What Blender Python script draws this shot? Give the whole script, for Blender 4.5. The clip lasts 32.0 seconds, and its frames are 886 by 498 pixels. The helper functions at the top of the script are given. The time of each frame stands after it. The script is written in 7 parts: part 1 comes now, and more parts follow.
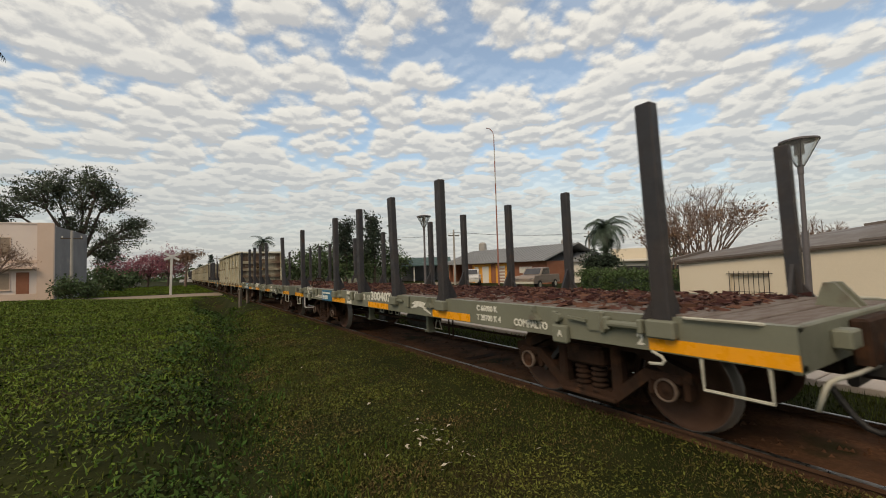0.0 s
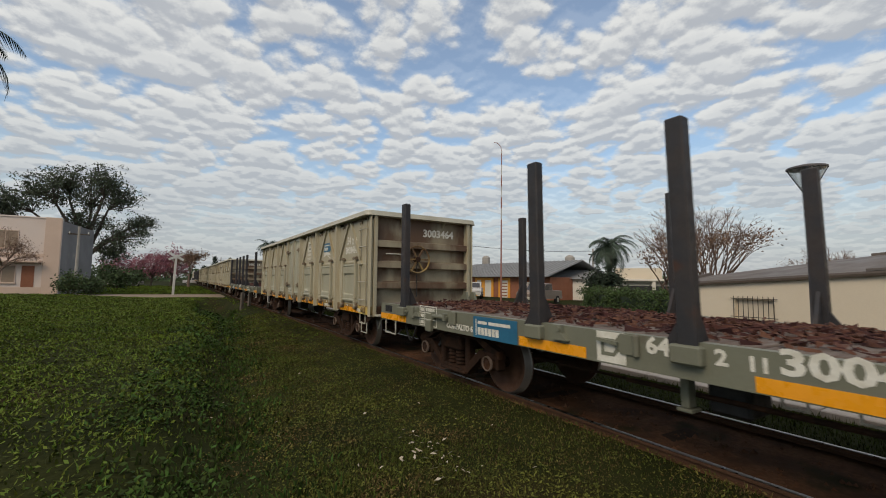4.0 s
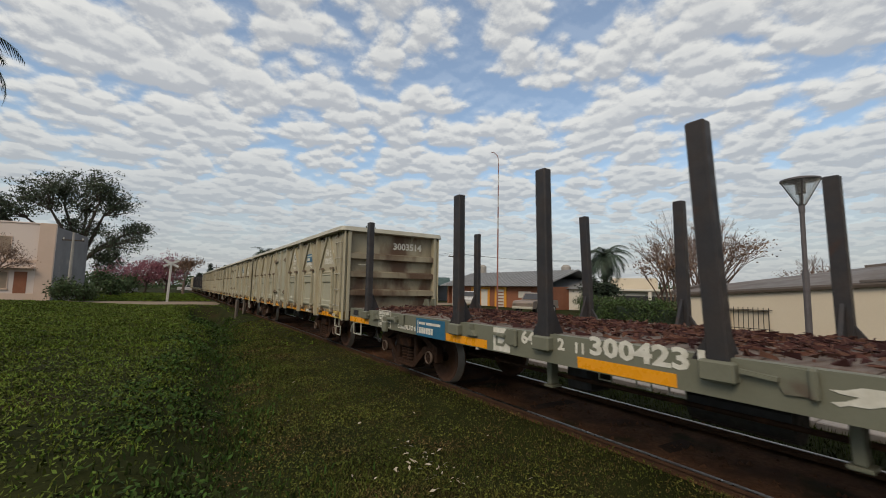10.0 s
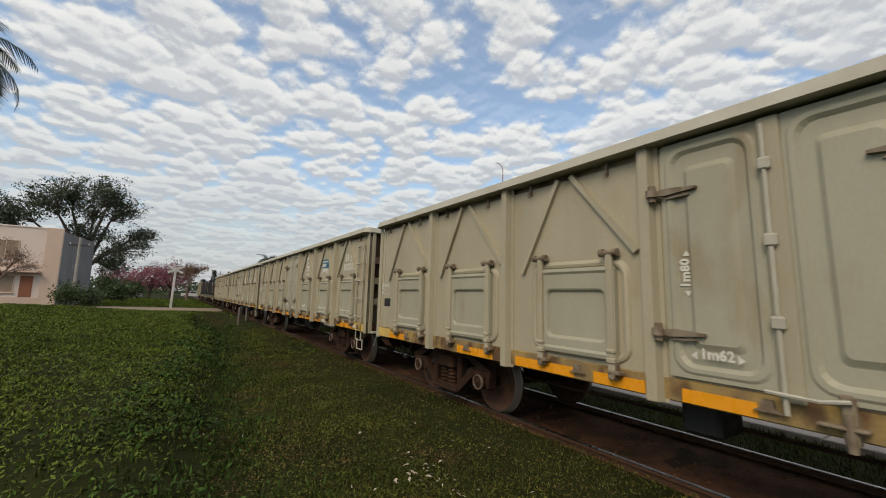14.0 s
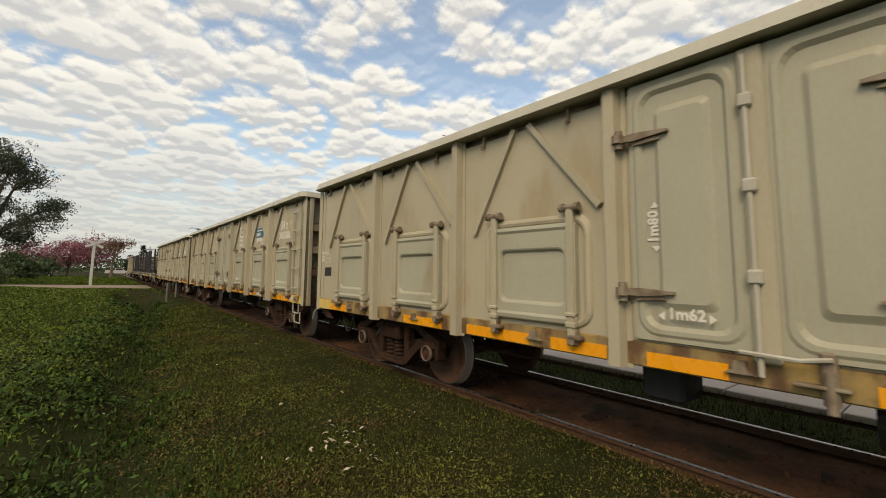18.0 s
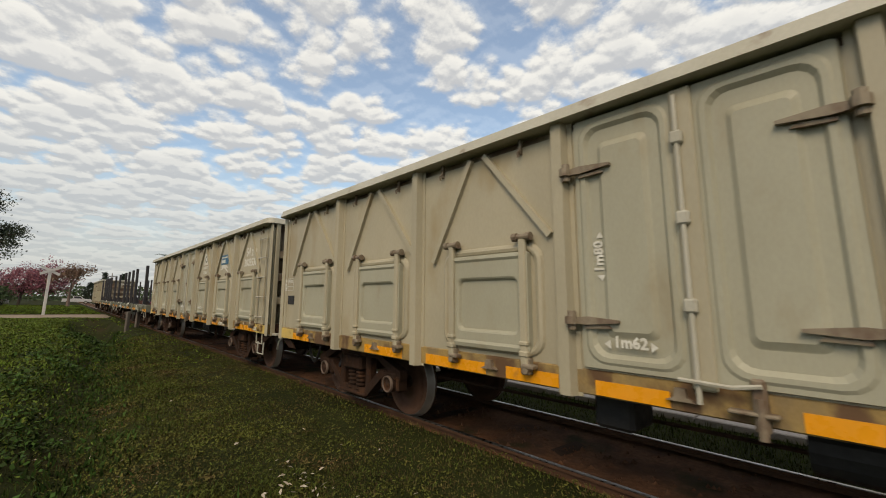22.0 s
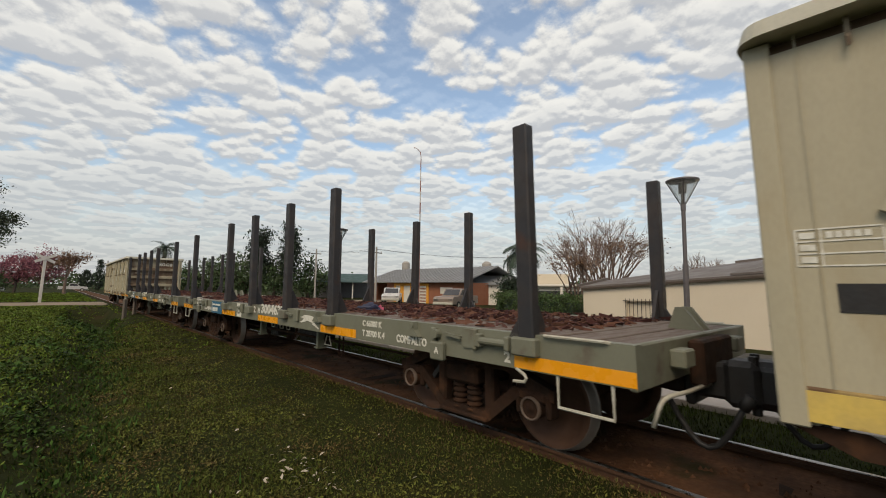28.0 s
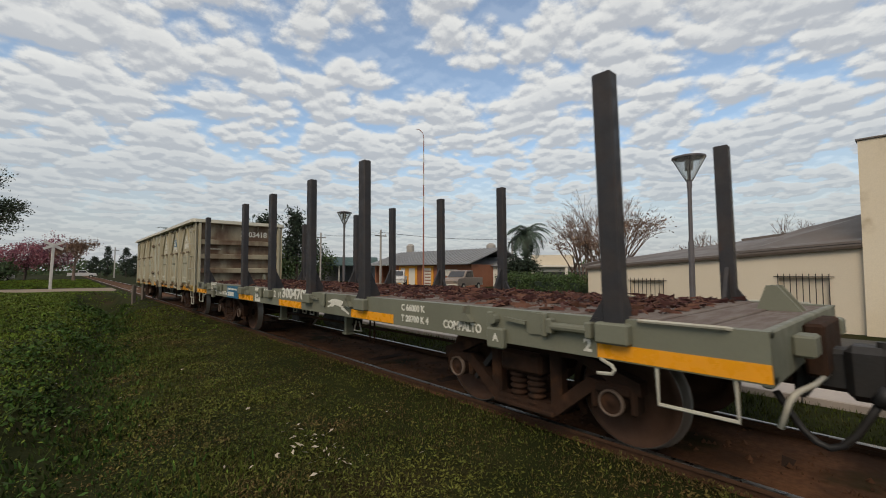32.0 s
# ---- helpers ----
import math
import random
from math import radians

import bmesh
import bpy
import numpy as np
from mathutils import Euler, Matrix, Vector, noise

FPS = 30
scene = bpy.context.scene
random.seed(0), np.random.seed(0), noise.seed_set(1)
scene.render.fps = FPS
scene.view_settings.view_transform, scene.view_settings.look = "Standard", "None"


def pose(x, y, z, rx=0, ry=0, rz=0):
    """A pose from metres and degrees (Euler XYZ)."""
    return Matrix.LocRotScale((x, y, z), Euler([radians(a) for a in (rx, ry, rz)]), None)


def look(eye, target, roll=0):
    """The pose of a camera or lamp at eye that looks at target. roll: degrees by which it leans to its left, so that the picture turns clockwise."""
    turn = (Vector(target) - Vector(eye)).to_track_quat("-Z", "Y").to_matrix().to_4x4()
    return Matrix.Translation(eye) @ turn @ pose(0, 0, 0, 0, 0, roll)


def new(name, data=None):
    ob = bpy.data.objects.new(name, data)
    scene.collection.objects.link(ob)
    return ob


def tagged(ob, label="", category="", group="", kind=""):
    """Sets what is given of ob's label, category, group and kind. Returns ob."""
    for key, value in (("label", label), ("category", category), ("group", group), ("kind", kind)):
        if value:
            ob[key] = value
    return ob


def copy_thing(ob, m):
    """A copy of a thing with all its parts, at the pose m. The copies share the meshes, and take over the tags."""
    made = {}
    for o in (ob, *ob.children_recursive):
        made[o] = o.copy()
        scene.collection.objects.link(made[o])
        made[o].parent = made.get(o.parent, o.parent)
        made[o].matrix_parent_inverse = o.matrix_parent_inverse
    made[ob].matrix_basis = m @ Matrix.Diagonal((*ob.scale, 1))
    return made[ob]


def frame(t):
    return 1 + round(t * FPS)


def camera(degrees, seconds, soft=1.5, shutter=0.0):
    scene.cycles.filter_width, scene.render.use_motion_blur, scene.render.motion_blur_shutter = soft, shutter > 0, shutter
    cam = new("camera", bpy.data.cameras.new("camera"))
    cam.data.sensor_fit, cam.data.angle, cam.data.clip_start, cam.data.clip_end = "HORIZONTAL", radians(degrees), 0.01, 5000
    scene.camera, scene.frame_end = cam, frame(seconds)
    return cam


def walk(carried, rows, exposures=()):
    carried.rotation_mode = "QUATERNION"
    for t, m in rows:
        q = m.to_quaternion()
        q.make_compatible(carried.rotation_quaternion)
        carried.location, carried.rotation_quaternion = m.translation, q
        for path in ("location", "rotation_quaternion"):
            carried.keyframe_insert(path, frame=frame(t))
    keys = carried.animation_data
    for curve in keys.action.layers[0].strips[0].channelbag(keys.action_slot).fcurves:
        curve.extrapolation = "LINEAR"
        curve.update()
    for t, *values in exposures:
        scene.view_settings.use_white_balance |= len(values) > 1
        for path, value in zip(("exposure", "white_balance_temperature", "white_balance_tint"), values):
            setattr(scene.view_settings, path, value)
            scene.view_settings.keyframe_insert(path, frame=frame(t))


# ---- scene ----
# the film camera's own brightness and colour balance: seconds, stops, kelvin, tint
EXPOSURES = [
    (0.0, 0.00, 6950, 7.0), (1.0, -0.05, 6720, 7.0), (2.0, -0.13, 6370, 7.0), (5.0, -0.14, 6370, 7.0), (6.0, -0.04, 6390, 7.0),
    (7.0, 0.04, 6640, 7.0), (8.0, 0.07, 6770, 7.0), (9.0, -0.03, 6720, 7.0), (10.0, -0.16, 6410, 7.0), (12.0, -0.15, 6400, 7.0),
    (13.0, -0.05, 6410, 7.0), (16.0, 0.08, 6820, 7.0), (17.0, 0.14, 7130, 7.0), (18.0, 0.20, 7130, 7.0), (19.0, 0.26, 7130, 7.0),
    (20.0, 0.26, 6880, 7.0), (21.0, 0.16, 6820, 7.0), (22.0, 0.10, 6770, 7.0), (24.0, 0.08, 6660, 7.0), (27.0, 0.16, 6610, 7.0),
    (28.0, 0.05, 6640, 7.0), (29.0, -0.10, 6720, 7.0), (30.0, -0.16, 6440, 7.0), (31.0, -0.16, 6390, 7.0), (32.0, -0.10, 6390, 7.0),
]
# seconds, x, y, z in metres, and three turns in degrees
PATH = [
    (0.0, 0.000, 0.0, 1.550, 92.72, 1.70, -32.31),
    (0.5, 0.000, 0.0, 1.550, 93.14, 1.93, -32.16),
    (1.0, 0.000, 0.0, 1.550, 93.59, 1.40, -32.06),
    (1.5, 0.000, 0.0, 1.550, 93.74, 0.87, -32.00),
    (2.0, 0.000, 0.0, 1.550, 93.80, 0.41, -31.91),
    (2.5, 0.000, 0.0, 1.550, 93.89, -0.28, -31.96),
    (4.5, 0.000, 0.0, 1.550, 94.37, -0.89, -31.89),
    (5.0, 0.000, 0.0, 1.550, 94.33, -0.98, -31.64),
    (5.5, 0.000, 0.0, 1.550, 94.33, -0.98, -31.51),
    (6.0, 0.000, 0.0, 1.550, 94.42, -0.98, -31.33),
    (6.5, 0.000, 0.0, 1.550, 94.45, -0.69, -31.47),
    (7.0, 0.000, 0.0, 1.550, 94.75, -0.75, -31.53),
    (7.5, 0.000, 0.0, 1.550, 95.02, -0.71, -31.76),
    (8.0, 0.000, 0.0, 1.550, 95.21, -0.61, -31.94),
    (8.5, 0.000, 0.0, 1.550, 95.19, -0.77, -31.98),
    (9.0, 0.000, 0.0, 1.550, 95.21, -0.97, -32.07),
    (9.5, 0.000, 0.0, 1.550, 95.31, -1.10, -32.28),
    (10.0, 0.000, 0.0, 1.550, 95.48, -1.18, -32.47),
    (10.5, 0.000, 0.0, 1.550, 95.31, -1.55, -32.52),
    (11.0, 0.000, 0.0, 1.550, 95.56, -1.02, -32.47),
    (11.5, 0.000, 0.0, 1.550, 95.79, -1.51, -32.35),
    (12.0, 0.000, 0.0, 1.550, 95.91, -1.73, -31.94),
    (12.5, 0.000, 0.0, 1.550, 96.32, -1.74, -31.71),
    (13.0, 0.000, 0.0, 1.550, 96.80, -1.63, -31.67),
    (13.5, 0.000, 0.0, 1.550, 96.90, -2.01, -31.70),
    (15.5, 0.070, 0.0, 1.528, 95.89, -0.78, -34.23),
    (16.0, 0.150, 0.0, 1.520, 96.54, -0.57, -35.38),
    (16.5, 0.200, 0.0, 1.500, 95.85, -0.58, -37.33),
    (17.0, 0.250, 0.0, 1.480, 95.06, -1.94, -39.71),
    (17.5, 0.295, 0.0, 1.455, 94.07, -1.39, -40.15),
    (18.0, 0.340, 0.0, 1.430, 93.60, -1.34, -38.86),
    (18.5, 0.380, 0.0, 1.435, 92.95, -0.66, -38.85),
    (19.0, 0.420, 0.0, 1.440, 92.14, -0.34, -40.69),
    (19.5, 0.445, 0.0, 1.445, 93.04, -0.64, -41.89),
    (20.0, 0.470, 0.0, 1.450, 93.60, -0.71, -42.42),
    (20.5, 0.470, 0.0, 1.452, 94.25, -0.84, -43.04),
    (21.0, 0.470, 0.0, 1.455, 94.74, -0.70, -43.09),
    (21.5, 0.470, 0.0, 1.458, 95.80, -0.80, -42.53),
    (22.0, 0.470, 0.0, 1.460, 97.17, -0.99, -42.03),
    (22.5, 0.467, 0.0, 1.460, 97.57, -0.99, -41.94),
    (23.0, 0.465, 0.0, 1.460, 97.46, -1.01, -41.84),
    (23.5, 0.463, 0.0, 1.460, 97.29, -1.20, -41.92),
    (24.0, 0.460, 0.0, 1.460, 96.74, -0.90, -41.93),
    (24.5, 0.460, 0.0, 1.458, 96.42, -0.79, -41.79),
    (26.5, 0.460, 0.0, 1.452, 94.99, -0.82, -42.35),
    (27.0, 0.460, 0.0, 1.450, 94.79, -0.60, -42.21),
    (27.5, 0.460, 0.0, 1.465, 94.99, -0.60, -42.34),
    (28.0, 0.460, 0.0, 1.480, 95.27, -0.73, -42.42),
    (28.5, 0.460, 0.0, 1.475, 95.59, -0.84, -42.58),
    (29.0, 0.460, 0.0, 1.470, 95.85, -1.01, -42.69),
    (29.5, 0.460, 0.0, 1.465, 95.89, -0.72, -42.80),
    (30.0, 0.460, 0.0, 1.460, 94.18, -0.10, -42.38),
    (30.5, 0.460, 0.0, 1.458, 93.09, 0.16, -42.16),
    (31.0, 0.460, 0.0, 1.455, 92.68, 0.31, -42.45),
    (31.5, 0.460, 0.0, 1.452, 92.64, 0.37, -42.39),
    (32.0, 0.460, 0.0, 1.450, 92.90, -0.04, -41.79),
]
cam = camera(92.5, 32.0, soft=1.0, shutter=1.0)
# a phone's sensor reads its lines from top to bottom
scene.cycles.rolling_shutter_type, scene.cycles.rolling_shutter_duration = "TOP", 0.12
walk(cam, [(r[0], pose(*r[1:])) for r in PATH], exposures=EXPOSURES)

# ---- sky and sun ----
SUN_ELEV, SUN_AZ = 42.0, 242.0  # degrees; azimuth clockwise from +y


def build_world():
    w = bpy.data.worlds.new("world")
    scene.world = w
    w.use_nodes = True
    nt = w.node_tree
    nt.nodes.clear()
    N, Lk = nt.nodes.new, nt.links.new

    def math_node(op, a, b=None, clamp=False):
        n = N("ShaderNodeMath")
        n.operation, n.use_clamp = op, clamp
        for i, v in enumerate((a, b)):
            if v is None:
                continue
            if isinstance(v, (int, float)):
                n.inputs[i].default_value = v
            else:
                Lk(v, n.inputs[i])
        return n.outputs[0]

    def ramp(src, lo, hi, c0=(0, 0, 0, 1), c1=(1, 1, 1, 1), ease=True):
        n = N("ShaderNodeMapRange")
        n.interpolation_type = "SMOOTHSTEP" if ease else "LINEAR"
        n.inputs["From Min"].default_value, n.inputs["From Max"].default_value = lo, hi
        Lk(src, n.inputs["Value"])
        return n.outputs[0]

    def mix(fac, a, b):
        n = N("ShaderNodeMix")
        n.data_type = "RGBA"
        if isinstance(fac, (int, float)):
            n.inputs[0].default_value = fac
        else:
            Lk(fac, n.inputs[0])
        for i, v in ((6, a), (7, b)):
            if isinstance(v, tuple):
                n.inputs[i].default_value = v
            else:
                Lk(v, n.inputs[i])
        return n.outputs[2]

    tc = N("ShaderNodeTexCoord")
    sep = N("ShaderNodeSeparateXYZ")
    Lk(tc.outputs["Generated"], sep.inputs[0])
    z = math_node("MAXIMUM", sep.outputs[2], 0.0)
    zz = math_node("ADD", z, 0.20)
    px, py = math_node("DIVIDE", sep.outputs[0], zz), math_node("DIVIDE", sep.outputs[1], zz)

    def layer(k):
        """The density of the cloud layer where the view meets it, drawn towards the zenith by the factor k."""
        comb = N("ShaderNodeCombineXYZ")
        Lk(math_node("MULTIPLY", px, k), comb.inputs[0])
        Lk(math_node("MULTIPLY", py, k), comb.inputs[1])

        def noise_tex(scale, detail, rough, off=0.0):
            mp = N("ShaderNodeMapping")
            mp.inputs["Location"].default_value = (off, off * 0.7, off * 0.3)
            Lk(comb.outputs[0], mp.inputs[0])
            n = N("ShaderNodeTexNoise")
            n.noise_dimensions = "2D"
            n.inputs["Scale"].default_value, n.inputs["Detail"].default_value = scale, detail
            n.inputs["Roughness"].default_value = rough
            Lk(mp.outputs[0], n.inputs["Vector"])
            return n

        def warp(src, amount, base):
            wv = N("ShaderNodeVectorMath")
            wv.operation = "MULTIPLY_ADD"
            wv.inputs[1].default_value = (amount, amount, 0.0)
            Lk(src, wv.inputs[0])
            Lk(base, wv.inputs[2])
            return wv.outputs[0]

        def cells(scale, vec, smooth):
            n = N("ShaderNodeTexVoronoi")
            n.voronoi_dimensions, n.feature = "2D", "SMOOTH_F1"
            n.inputs["Scale"].default_value, n.inputs["Randomness"].default_value, n.inputs["Smoothness"].default_value = scale, 1.0, smooth
            Lk(vec, n.inputs["Vector"])
            return math_node("SUBTRACT", 1.0, n.outputs["Distance"])

        v = warp(noise_tex(2.0, 1, 0.5, 0.3).outputs["Color"], 0.12, comb.outputs[0])
        v = warp(noise_tex(14.0, 4, 0.62, 4.1).outputs["Color"], 0.045, v)
        big = noise_tex(1.1, 2, 0.5, 2.1).outputs[0]
        mid = noise_tex(4.0, 3, 0.5, 5.0).outputs[0]
        fine = noise_tex(26.0, 5, 0.62, 1.0).outputs[0]
        d = math_node("ADD", math_node("MULTIPLY", cells(5.0, v, 0.30), 0.60), math_node("MULTIPLY", cells(12.0, v, 0.25), 0.36))
        for src, amount in ((big, 0.55), (mid, 0.30), (fine, 0.20)):
            d = math_node("ADD", d, math_node("MULTIPLY", math_node("SUBTRACT", src, 0.5), amount))
        return d, comb.outputs[0]

    dens, vec = layer(1.0)
    above, _ = layer(0.982)
    # a clearer lane high ahead
    gap = N("ShaderNodeVectorMath")
    gap.operation = "DISTANCE"
    gap.inputs[1].default_value = (0.45, 1.30, 0.0)
    Lk(vec, gap.inputs[0])
    clear = math_node("MULTIPLY", math_node("SUBTRACT", 1.0, ramp(gap.outputs["Value"], 0.05, 0.75)), 0.10)
    mask = ramp(math_node("SUBTRACT", dens, clear), 0.30, 0.54)
    relief = math_node("SUBTRACT", dens, above)
    shade = ramp(relief, -0.11, 0.13)
    thick = ramp(dens, 0.55, 0.85)
    lit = mix(shade, (0.545, 0.547, 0.57, 1), (0.90, 0.87, 0.83, 1))
    lit = mix(math_node("MULTIPLY", thick, 0.35), lit, (0.60, 0.60, 0.615, 1))
    sky = N("ShaderNodeTexSky")
    sky.sky_type, sky.sun_disc = "NISHITA", False
    sky.sun_elevation, sky.sun_rotation = radians(SUN_ELEV), radians(SUN_AZ)
    sky.altitude, sky.air_density, sky.dust_density, sky.ozone_density = 200, 1.3, 0.5, 2.5
    blue = N("ShaderNodeBackground")
    Lk(sky.outputs[0], blue.inputs[0])
    blue.inputs[1].default_value = 0.16
    # haze towards the horizon
    haze = math_node("SUBTRACT", 1.0, ramp(z, 0.02, 0.40))
    col = mix(math_node("MULTIPLY", haze, 0.72), lit, (0.46, 0.48, 0.51, 1))
    cloud = N("ShaderNodeBackground")
    Lk(col, cloud.inputs[0])
    cloud.inputs[1].default_value = 1.0
    cover = math_node("MAXIMUM", math_node("ADD", math_node("MULTIPLY", mask, 0.70), 0.22), math_node("MULTIPLY", haze, 0.96))
    mx = N("ShaderNodeMixShader")
    Lk(cover, mx.inputs[0])
    Lk(blue.outputs[0], mx.inputs[1])
    Lk(cloud.outputs[0], mx.inputs[2])
    out = N("ShaderNodeOutputWorld")
    Lk(mx.outputs[0], out.inputs[0])


build_world()
sun = new("sun", bpy.data.lights.new("sun", "SUN"))
sun.data.energy, sun.data.angle, sun.data.color = 2.0, radians(30), (1.0, 0.80, 0.60)
_a, _e = radians(SUN_AZ), radians(SUN_ELEV)
_d = Vector((math.sin(_a) * math.cos(_e), math.cos(_a) * math.cos(_e), math.sin(_e)))
sun.matrix_world = look(_d * 60, (0, 0, 0))

# ---- materials ----
def mat(name, base, rough=0.7, metal=0.0, second=None, scale=3.0, amount=0.5, fine=40.0, fine_amt=0.12,
        bump=0.1, third=None, third_scale=0.7, third_lo=0.55, third_hi=0.7, stretch=(1, 1, 1), island=0.0, spec=0.4):
    """Base colour with mottling at two scales, optional stains of a third colour, fine relief."""
    m = bpy.data.materials.new(name)
    m.use_nodes = True
    nt = m.node_tree
    bs = nt.nodes["Principled BSDF"]
    N, Lk = nt.nodes.new, nt.links.new
    tc, oi = N("ShaderNodeTexCoord"), N("ShaderNodeObjectInfo")
    mp = N("ShaderNodeMapping")
    mp.inputs["Scale"].default_value = stretch
    Lk(tc.outputs["Object"], mp.inputs[0])
    ad = N("ShaderNodeVectorMath")
    ad.operation = "MULTIPLY_ADD"
    ad.inputs[1].default_value = (37, 91, 53)
    cb = N("ShaderNodeCombineXYZ")
    for i in range(3):
        Lk(oi.outputs["Random"], cb.inputs[i])
    Lk(cb.outputs[0], ad.inputs[0])
    Lk(mp.outputs[0], ad.inputs[2])
    vec = ad.outputs[0]

    def nz(sc, det=4):
        n = N("ShaderNodeTexNoise")
        n.inputs["Scale"].default_value, n.inputs["Detail"].default_value = sc, det
        Lk(vec, n.inputs["Vector"])
        return n.outputs[0]

    def rng(src, lo, hi, a=0.0, b=1.0):
        n = N("ShaderNodeMapRange")
        n.interpolation_type = "SMOOTHSTEP"
        for k, v in (("From Min", lo), ("From Max", hi), ("To Min", a), ("To Max", b)):
            n.inputs[k].default_value = v
        Lk(src, n.inputs["Value"])
        return n.outputs[0]

    def mix(f, a, b, mode="MIX"):
        n = N("ShaderNodeMix")
        n.data_type, n.blend_type = "RGBA", mode
        if isinstance(f, float):
            n.inputs[0].default_value = f
        else:
            Lk(f, n.inputs[0])
        for i, v in ((6, a), (7, b)):
            if isinstance(v, tuple):
                n.inputs[i].default_value = (*v, 1) if len(v) == 3 else v
            else:
                Lk(v, n.inputs[i])
        return n.outputs[2]

    second = second or tuple(c * 0.72 for c in base)
    col = mix(rng(nz(scale), 0.35, 0.68, 0.0, amount), base, second)
    fn = nz(fine, 3)
    col = mix(rng(fn, 0.3, 0.7, 0.0, fine_amt), col, tuple(c * 0.45 for c in base))
    if third:
        col = mix(rng(nz(third_scale, 6), third_lo, third_hi, 0.0, 0.95), col, third)
    if island:
        ge = N("ShaderNodeNewGeometry")
        hs = N("ShaderNodeHueSaturation")
        Lk(rng(ge.outputs["Random Per Island"], 0.0, 1.0, 1 - island, 1 + island), hs.inputs["Value"])
        Lk(rng(ge.outputs["Random Per Island"], 0.0, 1.0, 0.5 - island * 0.04, 0.5 + island * 0.03), hs.inputs["Hue"])
        Lk(col, hs.inputs["Color"])
        col = hs.outputs[0]
    Lk(col, bs.inputs["Base Color"])
    Lk(rng(nz(scale * 2.3), 0.3, 0.7, max(rough - 0.1, 0.03), min(rough + 0.12, 1)), bs.inputs["Roughness"])
    bs.inputs["Metallic"].default_value = metal
    bs.inputs["Specular IOR Level"].default_value = spec
    if bump:
        bp = N("ShaderNodeBump")
        bp.inputs["Strength"].default_value, bp.inputs["Distance"].default_value = bump, 0.01
        Lk(fn, bp.inputs["Height"])
        Lk(bp.outputs[0], bs.inputs["Normal"])
    return m


def glass(name, color=(0.8, 0.85, 0.85), rough=0.05, trans=0.9):
    m = bpy.data.materials.new(name)
    m.use_nodes = True
    b = m.node_tree.nodes["Principled BSDF"]
    b.inputs["Base Color"].default_value = (*color, 1)
    b.inputs["Roughness"].default_value = rough
    b.inputs["Transmission Weight"].default_value = trans
    return m


M = {}
M["beige"] = mat("beige_paint", (0.41, 0.37, 0.262), 0.5, second=(0.345, 0.315, 0.225), scale=1.1, amount=0.8, fine=55, fine_amt=0.10, bump=0.06,
                 third=(0.30, 0.235, 0.125), third_scale=1.7, third_lo=0.55, third_hi=0.80, stretch=(1, 1, 0.45))
# rust stains, with the shade of ends and rim underside mixed into the colour
M["beige_end"] = mat("rust_stained_shaded_beige", (0.34, 0.305, 0.215), 0.65, second=(0.22, 0.18, 0.12), scale=1.4, amount=0.9, bump=0.12, third=(0.095, 0.052, 0.030), third_scale=1.5, third_lo=0.38, third_hi=0.60, stretch=(1, 1, 0.5))
M["beige_rim"] = mat("beige_rim_paint", (0.44, 0.425, 0.35), 0.55, second=(0.34, 0.32, 0.245), scale=2.0, third=(0.18, 0.13, 0.085), third_scale=3.2, third_lo=0.62, third_hi=0.78)
M["beige_grey"] = mat("greyed_beige_paint", (0.375, 0.365, 0.275), 0.5, second=(0.33, 0.315, 0.23), scale=1.3, amount=0.8, fine=55, fine_amt=0.10, bump=0.05, third=(0.27, 0.22, 0.13), third_scale=2.0, third_lo=0.58, third_hi=0.82, stretch=(1, 1, 0.5))
M["fitting"] = mat("grimy_beige_fitting", (0.24, 0.20, 0.14), 0.6, second=(0.13, 0.085, 0.055), scale=9, amount=0.9, bump=0.15)
M["sill_yellow"] = mat("worn_yellow_sill", (0.37, 0.255, 0.085), 0.65, second=(0.22, 0.16, 0.08), scale=5.0, amount=0.95, fine=60, fine_amt=0.35, third=(0.105, 0.056, 0.027), third_scale=4.5, third_lo=0.43, third_hi=0.62, stretch=(1, 1, 0.7))
M["corner_yellow"] = mat("corner_yellow_paint", (0.62, 0.45, 0.11), 0.55, second=(0.50, 0.37, 0.12), scale=5, amount=0.8, third=(0.20, 0.12, 0.05), third_scale=6.0, third_lo=0.62, third_hi=0.76)
M["tape"] = mat("orange_reflective_tape", (0.80, 0.33, 0.012), 0.28, second=(0.72, 0.30, 0.01), scale=5, amount=0.4, fine_amt=0.05, bump=0.02, third=(0.30, 0.12, 0.02), third_scale=3.0, third_lo=0.70, third_hi=0.80, spec=0.7)
M["greygreen"] = mat("grey_green_paint", (0.165, 0.17, 0.125), 0.55, second=(0.125, 0.125, 0.092), scale=1.8, fine_amt=0.1, bump=0.06, third=(0.10, 0.075, 0.055), third_scale=2.6, third_lo=0.62, third_hi=0.76)
M["steel_dark"] = mat("dark_stake_steel", (0.033, 0.033, 0.037), 0.55, metal=0.2, second=(0.052, 0.042, 0.038), scale=4, amount=0.7, third=(0.065, 0.034, 0.024), third_scale=3.0, third_lo=0.63, third_hi=0.75)
M["rust"] = mat("rusty_cast_steel", (0.040, 0.021, 0.013), 0.9, second=(0.022, 0.014, 0.010), scale=6, amount=0.8, bump=0.25, third=(0.070, 0.034, 0.018), third_scale=4.0, spec=0.15)
M["wheel"] = mat("brown_wheel_steel", (0.075, 0.040, 0.026), 0.7, metal=0.1, second=(0.10, 0.055, 0.034), scale=5, bump=0.1, spec=0.2)
M["tread"] = mat("polished_tread_steel", (0.22, 0.20, 0.18), 0.5, metal=0.7, second=(0.22, 0.19, 0.17), bump=0.03)
